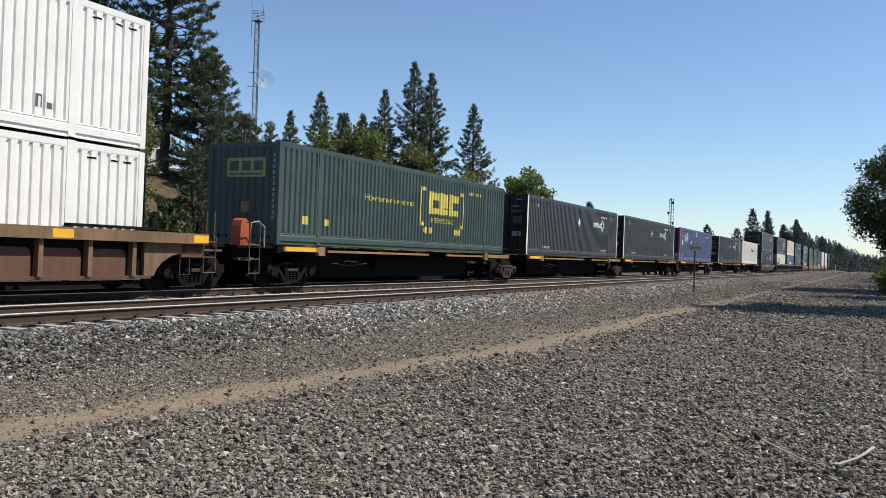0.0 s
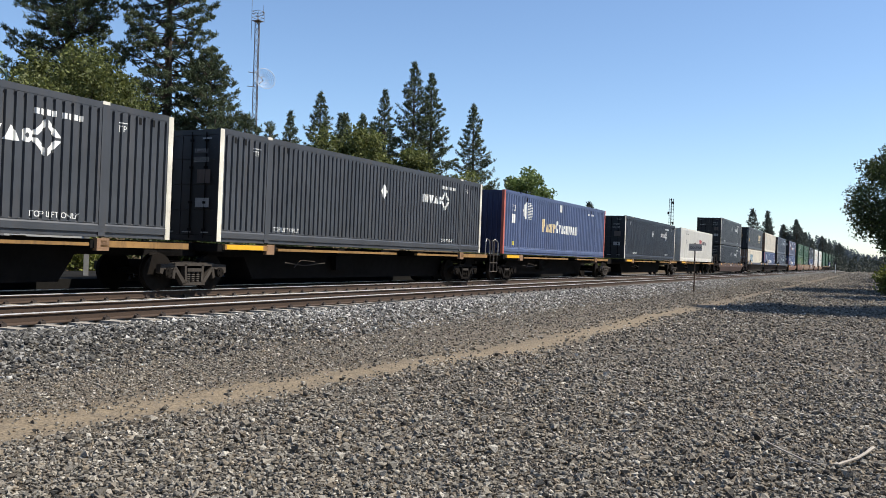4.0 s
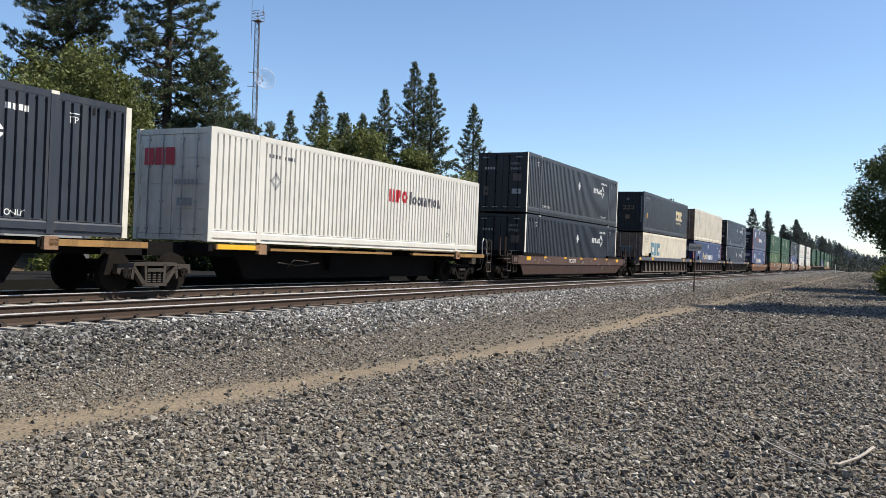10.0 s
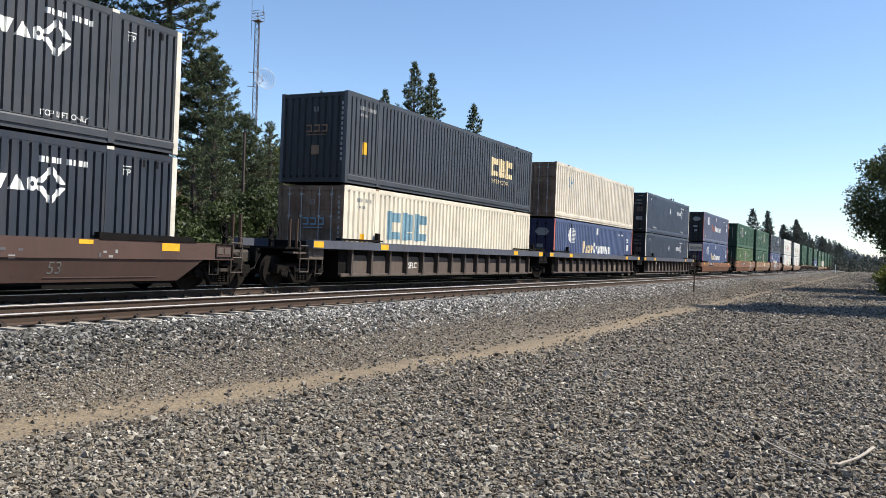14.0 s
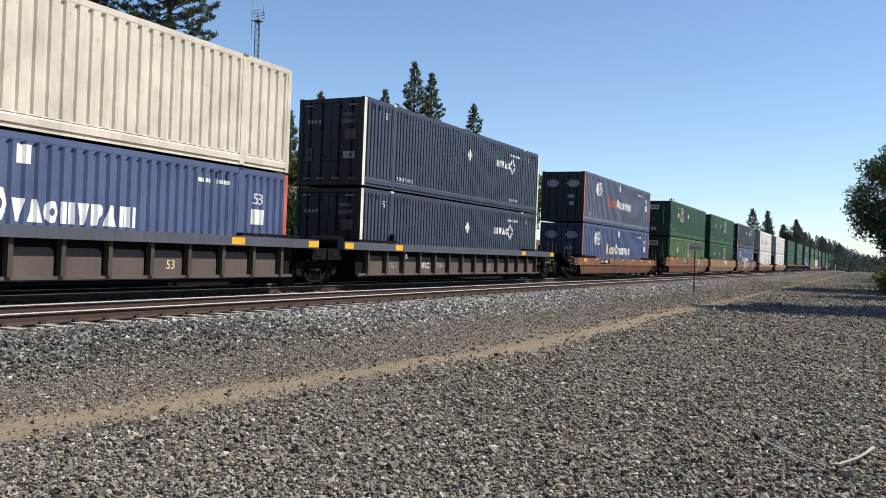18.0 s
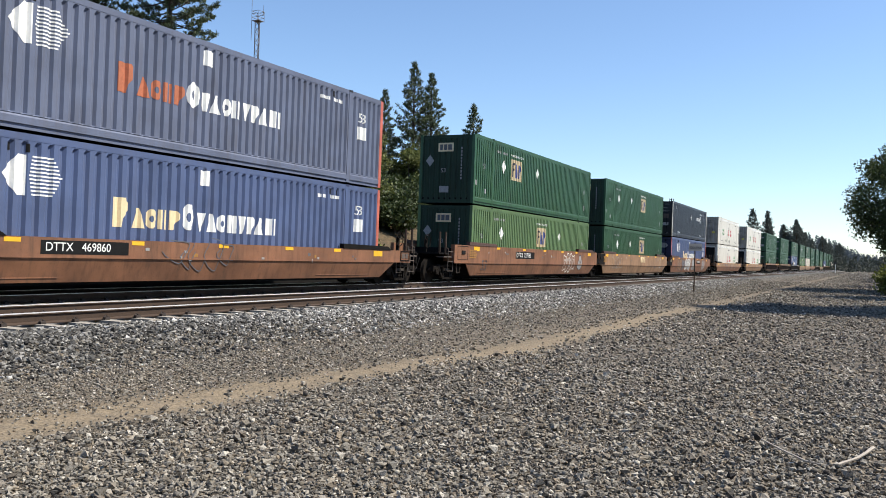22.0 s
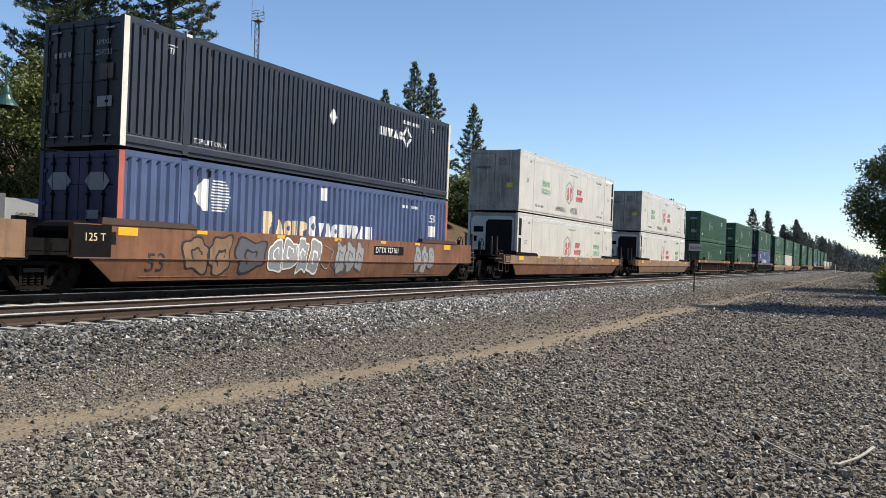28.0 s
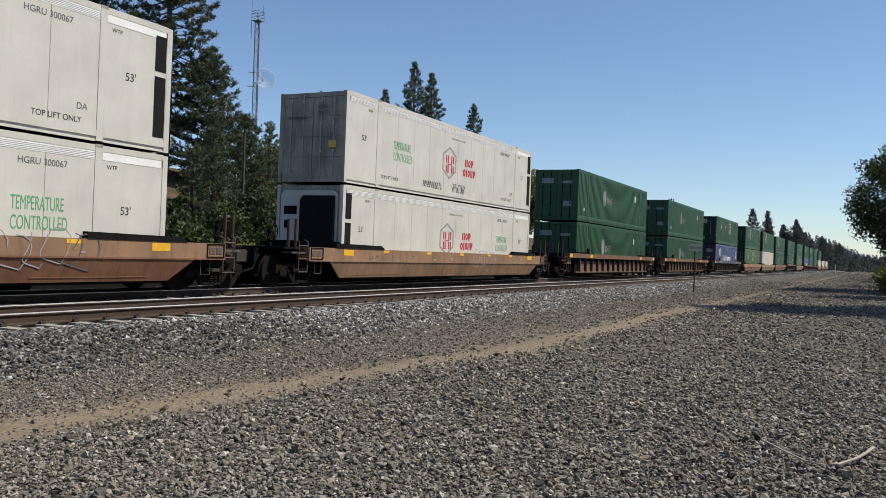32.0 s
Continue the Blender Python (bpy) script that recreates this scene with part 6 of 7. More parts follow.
# beside the platform
broadleaf(24.5, 30.4, 10.3, 3.7, 3.9, 1.0, 90000, 0.085, LEAVES, 330, fill=0.82, clump=0.075, label="broad leafy tree with small bright leaves beyond the platform")
broadleaf(20.9, 33.2, 11.4, 1.9, 1.9, 5.0, 7000, 0.10, LEAVES_LIGHT, 40, label="thin light-leaved tree beyond the platform")
pine(41.0, 51.3, 29.5, None, 4.5, 0.10, 0.13, 20, limbs=17.5, taper=0.42, tuft=0.22, twigs=5.0, wild=0.36, label="tall ponderosa pine with long open limbs", trunk_r=0.42)
pine(43.55, 44.25, 28.5, None, 3.75, 0.16, 0.13, 20, limbs=15.0, taper=0.42, tuft=0.22, twigs=5.0, wild=0.36, label="tall ponderosa pine with a bare lower trunk", trunk_r=0.36)
pine(45.0, 41.6, 15.6, None, 3.9, 0.02, 0.12, 16, limbs=22.0, taper=0.75, tuft=0.19, twigs=5.5, label="bushy dark pine on the bank")
pine(47.6, 40.6, 11.2, None, 3.0, 0.02, 0.12, 14, limbs=22.0, tuft=0.19, twigs=5.5, label="young bushy pine on the bank")
pine(58.4, 47.0, 12.6, None, 1.6, 0.05, 0.14, 14, limbs=9.0, tuft=0.2, twigs=4.0, label="slim young conifer behind the train")
broadleaf(52.0, 42.5, 8.0, 2.2, 2.0, 3.0, 9000, 0.14, LEAVES_DARK, 36)
broadleaf(33.4, 33.2, 4.6, 1.0, 1.0, 1.6, 9000, 0.10, LEAVES_DARK, 40, name="bush", label="dark bush at the foot of the big pine", trunk_r=0.08)
for px, py in ((52, 60.5), (56.5, 60), (48.5, 61)):
    pine(px, py, 16.5, None, 4.0, 0.02, 0.18, 12, limbs=8.0, taper=0.6, tuft=0.30, label="dark pine behind the white house")
# low shrubs along the foot of the bank
shrub_rng = random.Random(5)
for i in range(30):
    sx_ = 21 + i * 3.4 + shrub_rng.uniform(-0.8, 0.8)
    sy_ = 25.2 + shrub_rng.uniform(-0.7, 0.9) + (2.5 if i > 14 else 0)
    broadleaf(sx_, sy_, 0.35 + shrub_rng.uniform(1.3, 2.5), 1.9, 1.3, 0.2, 2200, 0.12, LEAVES_DARK if i % 3 else SHRUB, 22, name="shrub", label="dusty green shrub at the foot of the bank", trunk_r=0.06)
for x, y, top, r in ((28.3, 28.3, 3.4, 1.7), (33.0, 29.1, 3.8, 1.8), (35.4, 30.0, 5.0, 1.8), (39.5, 31.2, 5.2, 2.0), (44.5, 33.5, 5.4, 2.2), (49.0, 36.2, 5.6, 2.4), (55.0, 38.5, 6.5, 2.4), (26.7, 24.8, 2.2, 1.4), (61.0, 41.0, 8.0, 2.6), (67.0, 43.0, 9.0, 2.8)):
    broadleaf(x, y, top, r, r, height(x, y) + 0.2, 4600, 0.13, LEAVES_DARK if x < 50 else LEAVES, 34, name="bush", label="dark bushy growth on the bank below the pines", trunk_r=0.08)
for x, y, top, r in ((34.6, 33.0, 7.0, 1.2), (37.2, 34.0, 8.4, 1.9), (40.0, 36.5, 10.0, 2.2)):
    pine(x, y, top, None, r, 0.02, 0.12, 18, limbs=13.0, tuft=0.19, twigs=4.0, label="young bushy pine low on the bank")
# the stand behind the train
for x, y, top, r in ((87.3, 67.0, 19.5, 2.2), (85.4, 61.0, 21.2, 2.7), (91.0, 61.8, 19.5, 2.3), (96, 68, 18.5, 2.5), (89.8, 54.4, 21.9, 2.4), (87.3, 48.9, 24.4, 3.3), (90.0, 48.0, 23.5, 2.9), (95.0, 44.6, 20.4, 2.8), (83.1, 55.7, 17.9, 2.2), (84.2, 54.0, 17.9, 2.2), (84.8, 52.9, 17.0, 2.4)):
    pine(x, y, top, None, r * 1.55, 0.03, 0.17, 9, limbs=13.0, taper=1.05, tuft=0.21, twigs=5.0, crown=0.22, label="tall dark conifer in the stand behind the railway")
for x, y, top, rx, low in ((79.9, 51.4, 17.0, 3.6, 6), (76.5, 54.0, 15.5, 3.4, 5), (84.5, 47.5, 14.8, 3.6, 4), (72.0, 56.5, 14.0, 3.2, 5), (90.0, 43.0, 12.0, 3.0, 4), (83.7, 33.0, 11.2, 2.9, 4.2)):
    broadleaf(x, y, top, rx, rx, low, 9000, 0.20, LEAVES if y > 34 else LEAVES_LIGHT, 44, label="leafy tree in the stand behind the railway")
for x, y, top in ((75, 47.5, 10.5), (80, 45.5, 10.0), (72, 43.5, 9.0), (79, 40.5, 8.5), (66, 46.5, 11.0), (86, 40.0, 8.5), (93, 39.5, 8.5), (100, 40, 9), (62, 42.5, 8.6), (57, 39.0, 7.4), (69, 39.5, 7.6), (64, 37.5, 6.2)):
    broadleaf(x, y, top, 2.9, 2.9, height(x, y) + 0.3, 5000, 0.2, LEAVES_DARK, 34, label="dark leafy tree on the slope behind the train")
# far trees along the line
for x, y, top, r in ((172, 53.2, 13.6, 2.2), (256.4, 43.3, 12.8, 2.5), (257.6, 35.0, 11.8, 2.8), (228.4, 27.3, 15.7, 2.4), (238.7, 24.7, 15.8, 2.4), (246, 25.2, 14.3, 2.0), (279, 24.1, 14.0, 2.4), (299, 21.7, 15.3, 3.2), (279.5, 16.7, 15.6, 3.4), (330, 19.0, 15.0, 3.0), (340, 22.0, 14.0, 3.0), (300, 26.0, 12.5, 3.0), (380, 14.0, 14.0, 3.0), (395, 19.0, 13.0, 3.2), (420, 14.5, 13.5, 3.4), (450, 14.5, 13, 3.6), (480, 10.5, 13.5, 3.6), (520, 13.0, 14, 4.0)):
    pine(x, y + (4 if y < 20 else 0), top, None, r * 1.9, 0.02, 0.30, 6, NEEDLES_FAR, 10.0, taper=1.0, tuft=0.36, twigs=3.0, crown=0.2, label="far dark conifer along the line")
# the yard's edge
broadleaf(62.0, -4.9, 10.7, 6.7, 6.8, 1.7, 92000, 0.10, LEAVES_DARK, 420, fill=0.86, clump=0.062, label="big dark leafy tree at the edge of the yard", trunk_r=0.35)
broadleaf(36.0, -6.2, 15.0, 4.0, 4.0, 4.0, 30000, 0.24, LEAVES_DARK, 70, label="tall leafy tree that shades the yard", trunk_r=0.3)
broadleaf(50.5, -7.2, 13.0, 3.2, 3.2, 3.0, 22000, 0.24, LEAVES_DARK, 60, label="leafy tree in the row beside the yard", trunk_r=0.3)
broadleaf(54.5, -1.9, 2.15, 1.8, 1.7, 0.1, 10000, 0.11, SHRUB, 44, name="shrub", label="yellow-green shrub at the foot of the tree")
for x, y, top in ((77.0, -8.0, 10.5), (92.0, -7.0, 10.0), (108.0, -6.5, 10.0), (126.0, -6.0, 9.5), (146.0, -6.5, 10.0)):
    broadleaf(x, y, top, 5.0, 5.0, 0.8, 9000, 0.30, LEAVES_DARK, 60, label="dark leafy tree farther along the yard")

# ---- wooded hills far off ----
rng = np.random.default_rng(77)
# Both woods have the haze of distance mixed into their leaf colour.
HILL_WOOD = leafy("hazy hillside trees", (0.080, 0.104, 0.126), (0.096, 0.120, 0.138), clear=0.5)
MID_WOOD = leafy("hazed far trees", (0.042, 0.052, 0.046), (0.082, 0.092, 0.078), clear=0.4)


def woods(name, label, n, x0, x1, left, right, tall_left, tall_right, size, material):
    """Conifers as cones of small sprays over a ridge; left and right are slopes y / x of its ends."""
    pts = []
    for _ in range(n):
        a = rng.uniform(x0, x1)
        u = rng.uniform(0, 1)
        b = a * (left + (right - left) * u)
        rise = max(-3.0, tall_left + (tall_right - tall_left) * u) * step(x0, x1, a) * (0.9 + 0.1 * math.sin(b * 0.05))
        k = 40
        v = rng.uniform(0, 1, k) ** 1.2
        r, an, s = (1 - v) * size * 0.2, rng.uniform(0, 6.283, k), size * rng.uniform(0.7, 1.2)
        pts.append(np.stack([a + r * np.cos(an), b + r * np.sin(an), rise + v * s], 1))
    me = cards(name, np.concatenate(pts), size * 0.09, rng, material, 1.0, 0.4)
    return tagged(new(name, me), label, "woods", kind="stuff")


woods("hill_woods", "hazy blue conifer woods on a far hillside", 900, 700, 1100, 0.09, -0.12, 49, -60, 11, HILL_WOOD)
woods("far_woods", "grey-green mixed woods at the end of the line", 260, 360, 480, 0.05, -0.05, 1, 0, 5.5, MID_WOOD)


def belt(name, label, n, x0, x1, y0, y1, tall, material):
    """A dense belt of trees, too many to count, as rounded heaps of sprays down to the ground."""
    pts = []
    for _ in range(n):
        a, b, s = rng.uniform(x0, x1), rng.uniform(y0, y1), tall * rng.uniform(0.75, 1.15)
        v = rng.uniform(0.0, 1.0, 60)
        r, an = 0.26 * s * np.sin(math.pi * np.clip(v * 0.9 + 0.08, 0, 1)), rng.uniform(0, 6.283, 60)
        pts.append(np.stack([a + r * np.cos(an), b + r * np.sin(an), height(a, b) + v * s], 1))
    me = cards(name, np.concatenate(pts), 1.0, rng, material, 1.0, 0.3)
    return tagged(new(name, me), label, "woods", kind="stuff")


# Unseen belts, added to keep low sky light off the train.
belt("sky_block_woods", "unseen dark leafy woods added to block low sky beside the yard", 330, -130, 24, -62, -40, 17, LEAVES_DARK)
belt("sky_block_woods", "unseen dark leafy woods added to block low sky behind", 200, -150, -75, -40, 8, 16, LEAVES_DARK)

# ---- beyond the tracks ----


def station_sign():
    """A pale panel with a navy sweep along its top, between two silver uprights."""
    s = tagged(new("station_sign"), "pale grey station sign with navy top band on the platform", "sign")
    s.matrix_world = pose(15.6, 22.15, 0.42, 0, 0, -38)
    boxes("panel", SIGNGREY, s, (0.1, 2.25, -0.05, 0.05, 0.95, 2.43))
    for x in (0.0, 2.25):
        boxes("upright", GALV, s, (x, x + 0.14, -0.09, 0.09, 0.0, 2.55), label="silver upright")
    bm = bmesh.new()
    prism(bm, [(0.45, 2.43), (2.25, 2.43), (2.25, 1.95), (1.75, 2.11), (1.2, 2.25)], -0.056, -0.052)
    part("band", bm, SIGNBLUE, s, "navy sweeping band")
    bm = bmesh.new()
    prism(bm, [(1.35, 2.36), (1.52, 2.36), (1.6, 2.26)], -0.062, -0.058)
    for i in range(6):
        box(bm, 1.63 + 0.09 * i, 1.69 + 0.09 * i, -0.062, -0.058, 2.25, 2.33)
    part("logo", bm, INK_WHITE, s, "white logo marks")
    letters("lettering", "Colfax, CA", 0.11, INK_GREY, s, on_side(0.42, 1.95, -0.056))
    boxes("footing", CONCRETE, s, (-0.1, 2.5, -0.2, 0.2, -0.1, 0.06))


def platform_lamp():
    s = tagged(new("platform_lamp"), "dark green gooseneck lamp with bell shade on the platform", "lamp")
    s.location = (15.0, 22.5, 0.42)
    bm = bmesh.new()
    tube(bm, [(0, 0, 0), (0, 0, 5.2), (0.02, -0.02, 5.9), (0.18, -0.14, 6.15), (0.42, -0.34, 6.15), (0.58, -0.46, 5.95), (0.61, -0.48, 5.6)], 0.05, 0.03, 8)
    part("post", bm, LAMPGREEN, s)
    bm = bmesh.new()
    prof = ((0.05, 5.62), (0.09, 5.52), (0.12, 5.42), (0.13, 5.34), (0.19, 5.22), (0.30, 5.08), (0.34, 5.02), (0.33, 5.0), (0.26, 5.06))
    rings = [[bm.verts.new((0.61 + r * math.cos(a), -0.48 + r * math.sin(a), z)) for a in (2 * math.pi * k / 20 for k in range(20))] for r, z in prof]
    for a, b in zip(rings, rings[1:]):
        for k in range(20):
            bm.faces.new((a[k], a[(k + 1) % 20], b[(k + 1) % 20], b[k]))
    part("shade", bm, LAMPGREEN, s, "dark green bell shade")
    boxes("base", LAMPGREEN, s, (-0.14, 0.14, -0.14, 0.14, 0, 0.5))


def radio_tower():
    s = tagged(new("radio_tower"), "tall grey lattice radio tower with a dish", "tower")
    s.location = (84.45, 70.48, height(84.45, 70.48))
    top = 30.8 - s.location.z
    legs = [(0.34 * math.cos(a), 0.34 * math.sin(a)) for a in (0.4, 0.4 + 2.094, 0.4 + 4.189)]
    for x, y in legs:
        bm = bmesh.new()
        tube(bm, [(x * 1.15, y * 1.15, 0), (x, y, top)], 0.055, sides=5)
        part("leg", bm, MAST, s)
    bm = bmesh.new()
    n = 34
    for i in range(n):
        z0, z1 = top * i / n, top * (i + 1) / n
        for k in range(3):
            a, b = legs[k], legs[(k + 1) % 3]
            if i % 2:
                a, b = b, a
            tube(bm, [(*a, z0), (*b, z1)], 0.032, sides=4)
    lace = part("lacing", bm, MAST, s)
    bm = bmesh.new()
    box(bm, -0.55, 0.55, -0.55, 0.55, top, top + 0.06)
    part("platform", bm, MAST, s)
    for zz in (top + 0.45, top + 0.9, top + 1.25):
        bm = bmesh.new()
        ring_pts = [(-0.55, -0.55, zz), (0.55, -0.55, zz), (0.55, 0.55, zz), (-0.55, 0.55, zz), (-0.55, -0.55, zz)]
        for a, b in zip(ring_pts, ring_pts[1:]):
            tube(bm, [a, b], 0.03, sides=4)
        part("guard_rail", bm, MAST, s)
    for x, y in ((-0.55, -0.55), (0.55, -0.55), (0.55, 0.55), (-0.55, 0.55)):
        bm = bmesh.new()
        tube(bm, [(x, y, top), (x, y, top + 1.25)], 0.03, sides=4)
        part("guard_post", bm, MAST, s)
    for dx, dy, z0, z1 in ((-0.55, 0.55, -2.5, 6.0), (0.45, -0.5, 0.9, 2.2)):
        bm = bmesh.new()
        tube(bm, [(dx, dy, top + z0), (dx, dy, top + z1)], 0.035, 0.02, 5)
        part("whip_aerial", bm, MAST, s)
    # dish on a side bracket, open towards the track side
    zd = 23.3 - s.location.z
    m = Matrix.Translation((0.42, -0.82, zd)) @ Matrix.Rotation(radians(-118), 4, "Z") @ Matrix.Rotation(radians(78), 4, "Y")
    bm = bmesh.new()
    rr = [[m @ Vector((r * math.cos(a), r * math.sin(a), 0.32 * r * r)) for a in (2 * math.pi * k / 28 for k in range(28))] for r in (0.25, 0.5, 0.75, 1.0, 1.2, 1.36)]
    vv = [[bm.verts.new(p) for p in row] for row in rr]
    for a, b in zip(vv, vv[1:]):
        for k in range(28):
            bm.faces.new((a[k], a[(k + 1) % 28], b[(k + 1) % 28], b[k]))
    bmesh.ops.wireframe(bm, faces=bm.faces, thickness=0.035, use_replace=True)
    d = part("dish", bm, DISH, s, "pale wire-mesh dish")
    bm = bmesh.new()
    pts = rr[-1] + [rr[-1][0]]
    for a, b in zip(pts, pts[1:]):
        tube(bm, [a, b], 0.035, sides=4)
    part("rim", bm, DISH, d)
    bm = bmesh.new()
    for zz in (-0.9, 0.9):
        tube(bm, [(0, 0, zd + zz), (-0.9, 0.6, zd + zz)], 0.05, sides=5)
        tube(bm, [(0, 0, zd + zz), (0.42, -0.82, zd)], 0.05, sides=5)
    part("bracket", bm, MAST, s)


def house():
    h = tagged(new("house"), "white wooden house with a porch on the bank", "house")
    h.matrix_world = pose(50.3, 53.2, 7.75, 0, 0, -43)
    for d in ((-5.5, 0.2, 0.0, 0.2, 0, 2.5), (-5.5, 1.75, 5.0, 5.2, 0, 2.5), (-5.5, -5.3, 0.2, 5.0, 0, 2.5), (1.6, 1.75, -1.4, 5.0, 0, 2.35), (0.2, 0.35, -1.4, 0.0, 0, 2.35)):
        boxes("wall", CREAMWALL, h, d)
    bm = bmesh.new()
    prism(bm, [(0.2, 0), (1.75, 0), (1.75, 2.35), (0.98, 3.05), (0.2, 2.35)], -1.55, -1.40)
    part("gable_wall", bm, CREAMWALL, h, "white gable front")
    for q in (-1, 1):
        bm = bmesh.new()
        x0, x1 = sorted((0.98, 0.98 + q * 0.95))
        zs = (3.12, 2.27) if q > 0 else (2.27, 3.12)
        prism(bm, [(x0, zs[0]), (x1, zs[1]), (x1, zs[1] - 0.08), (x0, zs[0] - 0.08)], -1.75, 2.4)
        part("gable_roof", bm, CREAMWALL, h)
    for q in (-1, 1):
        bm = bmesh.new()
        ym = 2.6
        vs = [bm.verts.new(p) for p in ((-6.0, ym - q * 3.2, 2.4), (2.2, ym - q * 3.2, 2.4), (2.2, ym, 3.3), (-6.0, ym, 3.3), (-6.0, ym - q * 3.2, 2.3), (2.2, ym - q * 3.2, 2.3), (2.2, ym, 3.2), (-6.0, ym, 3.2))]
        for f in ((0, 1, 2, 3), (7, 6, 5, 4), (0, 4, 5, 1), (1, 5, 6, 2), (2, 6, 7, 3), (3, 7, 4, 0)):
            bm.faces.new([vs[i] for i in f])
        part("roof_slope", bm, ROOFGREY, h)
    boxes("porch_roof", CREAMWALL, h, (-5.5, 0.1, -1.6, -0.05, 2.25, 2.38))
    for x in (-5.4, -4.4, -3.4, -2.4, -1.4, -0.75, -0.2):
        boxes("porch_post", CREAMWALL, h, (x - 0.05, x + 0.05, -1.55, -1.45, 0.0, 2.25))
    for x in (0.28, 1.67):
        boxes("column", CREAMWALL, h, (x - 0.10, x + 0.10, -1.72, -1.56, 0.0, 2.3), label="white column")
    for x0 in (-3.9, -1.5):
        w = boxes("window", CREAMWALL, h, (x0 - 0.1, x0 + 1.0, -0.04, -0.005, 0.75, 2.05))
        boxes("pane", GLASSDARK, w, (x0, x0 + 0.9, -0.06, -0.045, 0.85, 1.95))
    boxes("door", GLASSDARK, h, (0.78, 1.3, -1.58, -1.555, 0.0, 1.75))
    boxes("porch_floor", ROOFGREY, h, (-5.6, 1.8, -1.85, -0.05, -0.6, 0.0))
    bm = bmesh.new()
    for zz in (0.45, 0.85):
        tube(bm, [(-5.4, -1.5, zz), (0.2, -1.5, zz)], 0.03, sides=4)
    part("porch_rail", bm, CREAMWALL, h)


def fence():
    """Thin pale posts along the foot of the bank."""
    for i in range(9):
        f = tagged(new("fence_post"), "thin weathered fence post at the bank", "post", "fence posts along the bank")
        x, y = 27.5 + 0.72 * i, 24.9 - 0.05 * i
        f.location = (x, y, height(x, y) - 0.1)
        bm = bmesh.new()
        tube(bm, [(0, 0, 0), (0.01, 0.0, 1.35)], 0.03, 0.028, 6)
        part("stake", bm, GALV, f)


def pole(name, label, x, y, top, r, material, bar=0.0, base=None):
    z = height(x, y) if base is None else base
    p = tagged(new(name), label, "pole")
    p.location = (x, y, z - 0.2)
    bm = bmesh.new()
    tube(bm, [(0, 0, 0), (0, 0, top - z + 0.2)], r, r * 0.75, 8)
    part("shaft", bm, material, p)
    if bar:
        bm = bmesh.new()
        tube(bm, [(-bar * 0.7, bar * 0.7, top - z), (bar * 0.7, -bar * 0.7, top - z)], r * 0.8, sides=6)
        part("crossbar", bm, material, p)
    return p


def name_board():
    s = tagged(new("track_sign"), "small pale track sign on a thin rusty post", "sign")
    s.matrix_world = pose(46.07, 8.38, height(46.07, 8.38) - 0.1, 0, 0, -58)
    bm = bmesh.new()
    tube(bm, [(0, 0, 0), (0, 0, 2.75)], 0.035, sides=6)
    part("post", bm, RAIL_RUST, s)
    boxes("board", INK_DIM, s, (-0.36, 0.36, -0.06, -0.04, 2.32, 2.70), label="weathered pale board")
    letters("lettering", "COLFAX", 0.17, INK_BLACK, s, on_side(-0.31, 2.44, -0.064))


def marker_post(x, y):
    s = tagged(new("marker_post"), "small white marker post beside the line", "post")
    s.location = (x, y, 0)
    boxes("stake", INK_WHITE, s, (-0.06, 0.06, -0.06, 0.06, -0.1, 2.4))
    boxes("plate", INK_BLACK, s, (-0.08, -0.065, -0.3, 0.3, 2.4, 3.0))


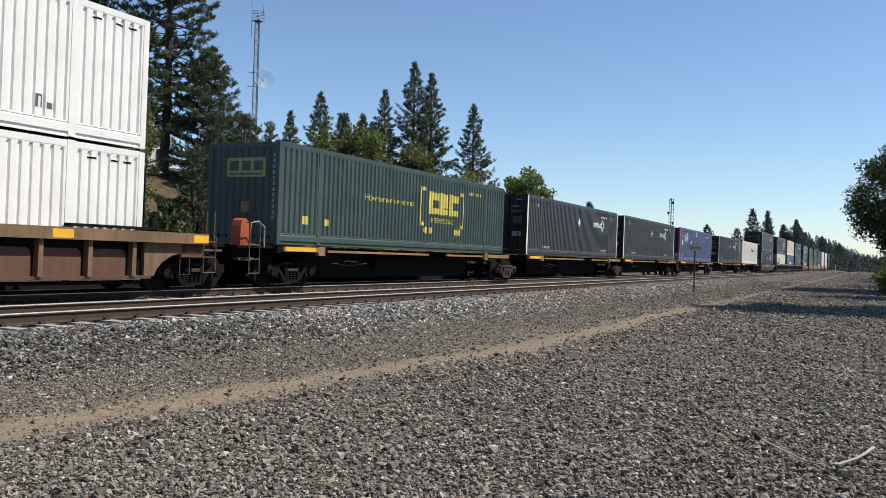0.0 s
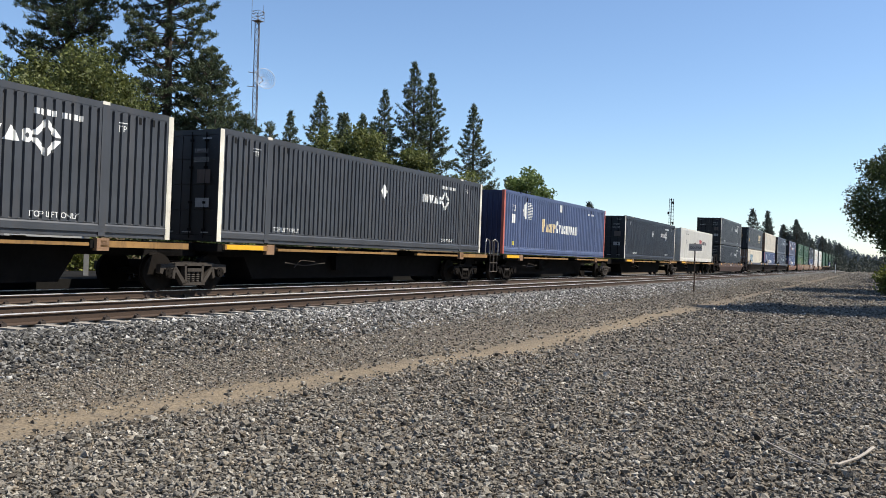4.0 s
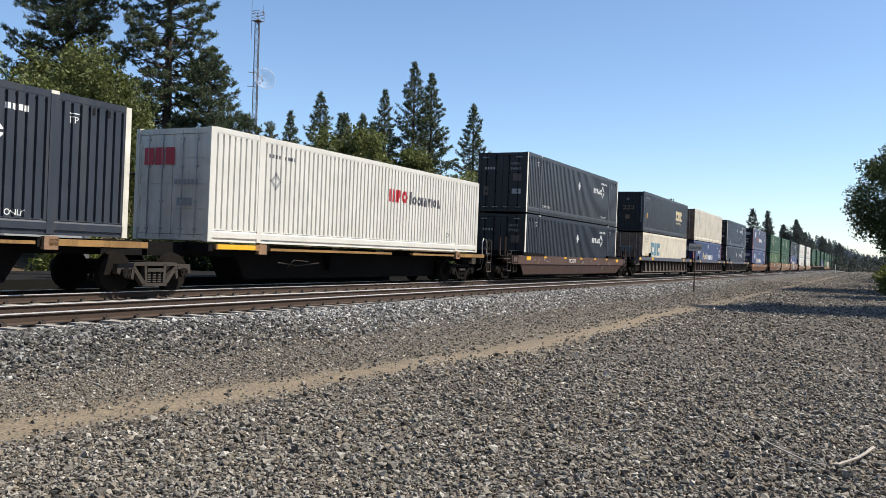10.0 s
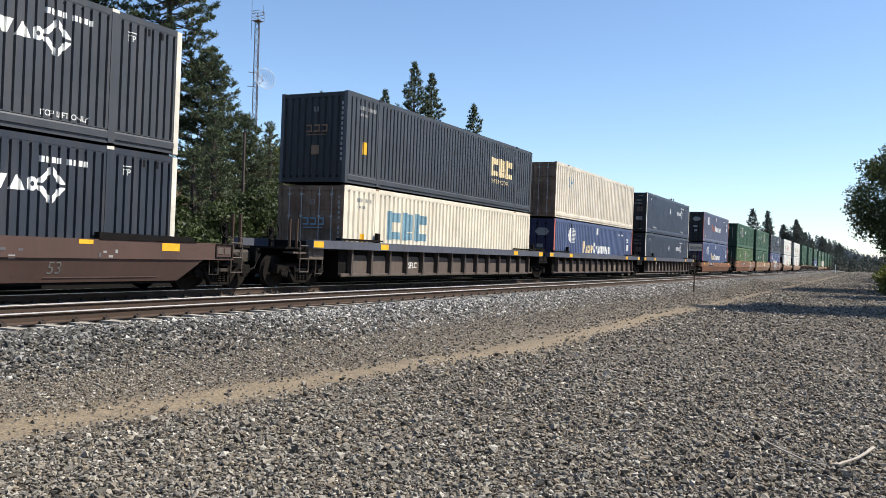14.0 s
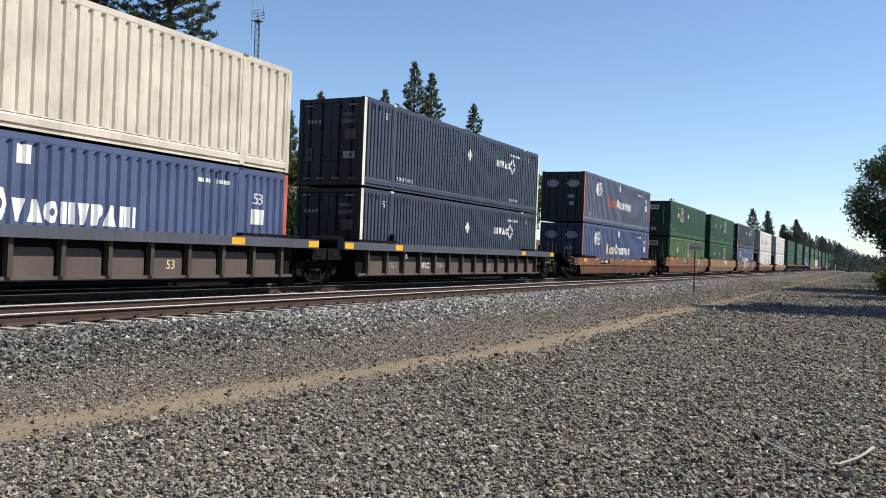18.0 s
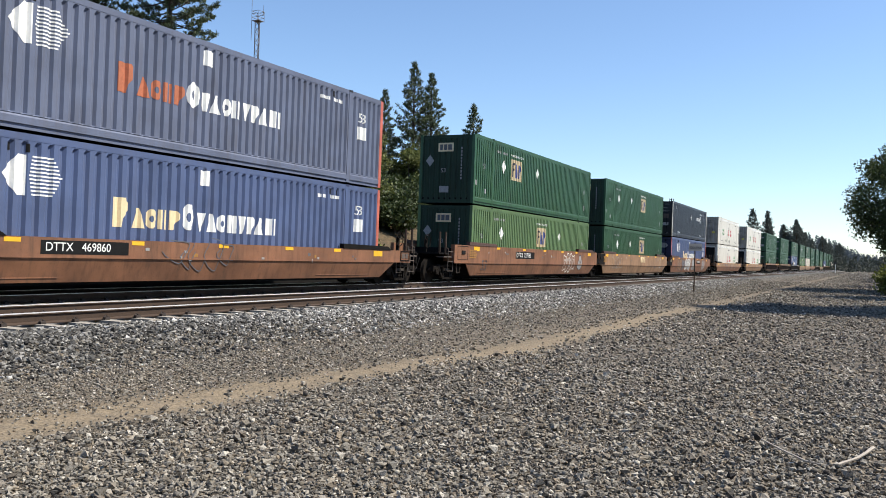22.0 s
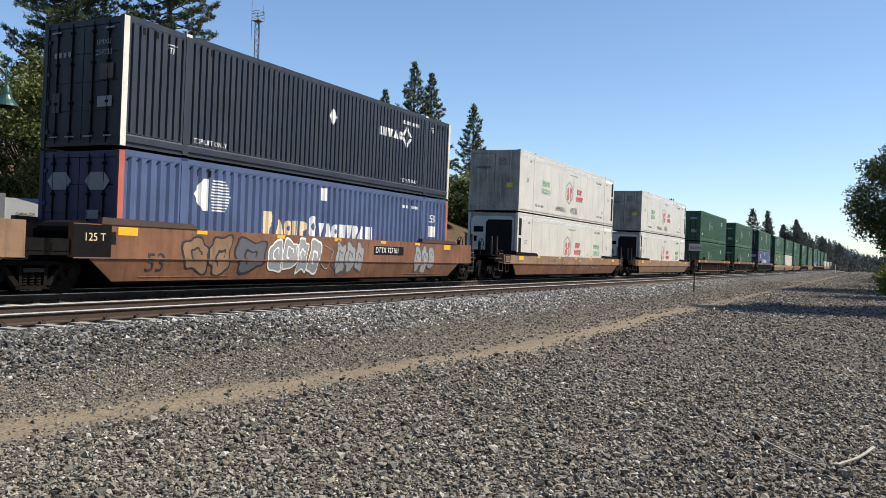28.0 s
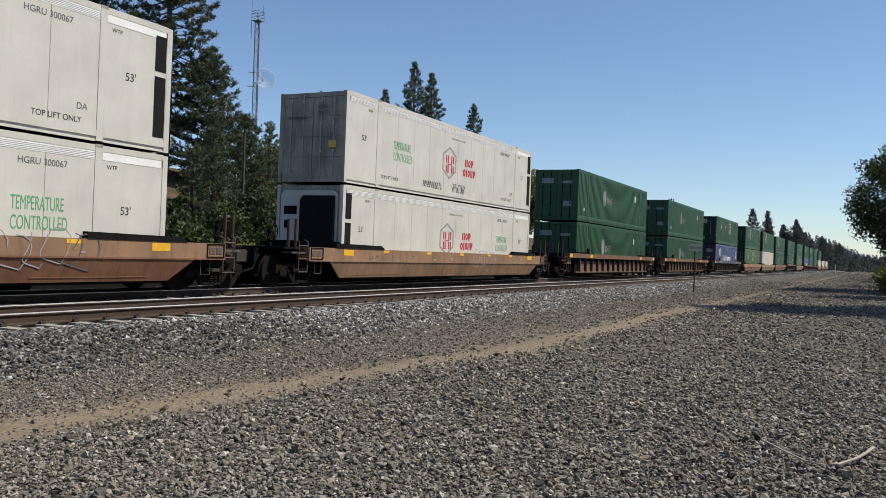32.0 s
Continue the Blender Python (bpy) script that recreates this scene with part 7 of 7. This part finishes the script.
def signal_mast():
    s = tagged(new("signal_mast"), "dark lattice signal mast with ladder beside the line", "signal")
    s.location = (117.4, 24.7, height(117.4, 24.7))
    t = 10.4 - s.location.z
    bm = bmesh.new()
    tube(bm, [(0, 0, 0), (0, 0, t)], 0.07, 0.06, 8)
    part("shaft", bm, BLACK, s)
    for dy in (-0.28, 0.28):
        bm = bmesh.new()
        tube(bm, [(0.1, dy, 0.5), (0.1, dy, t)], 0.03, sides=4)
        part("ladder_rail", bm, BLACK, s)
    for i in range(12):
        bm = bmesh.new()
        z = 5.0 + i * 0.45
        tube(bm, [(0.1, -0.36, z), (0.1, 0.36, z + 0.1)], 0.025, sides=4)
        part("rung", bm, BLACK, s)
    for z, y in ((t - 0.6, -0.25), (t - 2.0, 0.35), (t - 3.4, -0.25)):
        bm = bmesh.new()
        disc(bm, 0, y - 0.1, z, 0.2, y + 0.1, 14)
        part("signal_head", bm, BLACK, s)


def dead_branch():
    b = tagged(new("dead_branch"), "thin bleached dead branch lying on the gravel", "branch")
    bm = bmesh.new()
    tube(bm, [(7.70, 0.80, 0.06), (7.30, 0.60, 0.07), (7.0, 0.41, 0.07), (6.95, 0.3, 0.07), (7.02, 0.19, 0.07), (7.3, 0.06, 0.08), (7.5, 0.0, 0.09), (7.7, -0.05, 0.1)], 0.007, 0.014, 6)
    part("stem", bm, DEADWOOD, b)


# Unseen slab, added so that the view under the cars stays dark.
plat = bmesh.new()
box(plat, -25, 70, 18.7, 24.6, 0.0, 0.66)
tagged(part("platform", plat, ASPHALT, None), "asphalt station platform beyond the train, darkened as shade", "platform", kind="structure")
station_sign()
platform_lamp()
radio_tower()
house()
fence()
pole("sign_pole", "thin dark pole with a short crossbar by the platform", 20.6, 21.8, 4.2, 0.045, BLACK, 0.45)
pole("utility_pole", "dark wooden utility pole on the bank", 36.5, 31.15, 8.1, 0.09, WOODPOLE)
name_board()
marker_post(252, 8.6)
signal_mast()
dead_branch()


# ---- motion ----
def travelled(t):
    return 9.827 * t - 0.00457 * t * t


def motions():
    times = [0, 3, 6, 9, 13, 16, 19, 23, 26, 28, 30, 32]
    for x, z, thing in CARS:
        walk(thing, [(t, pose(x - travelled(t), TRAIN_Y - 0.01 * z, RAIL_Z + z, LEAN)) for t in times])
    for x, w in spin:
        here = w.location.copy()
        # each wheelset turns while its car goes by the camera
        begin, end = max(0.0, (x - 62) / 9.75), min(32.0, (x + 22) / 9.75)
        if end - begin < 0.2:
            continue
        ticks = [begin + i / 15 for i in range(int((end - begin) * 15) + 1)]
        rows = [(t, Matrix.Translation(here) @ Matrix.Rotation(-(travelled(t) - travelled(begin)) / WHEEL_R, 4, "Y")) for t in ticks]
        if begin > 0.07:
            rows.insert(0, (0, rows[0][1]))
        if rows[-1][0] < 31.9:
            rows.append((32, rows[-1][1]))
        walk(w, rows)


motions()
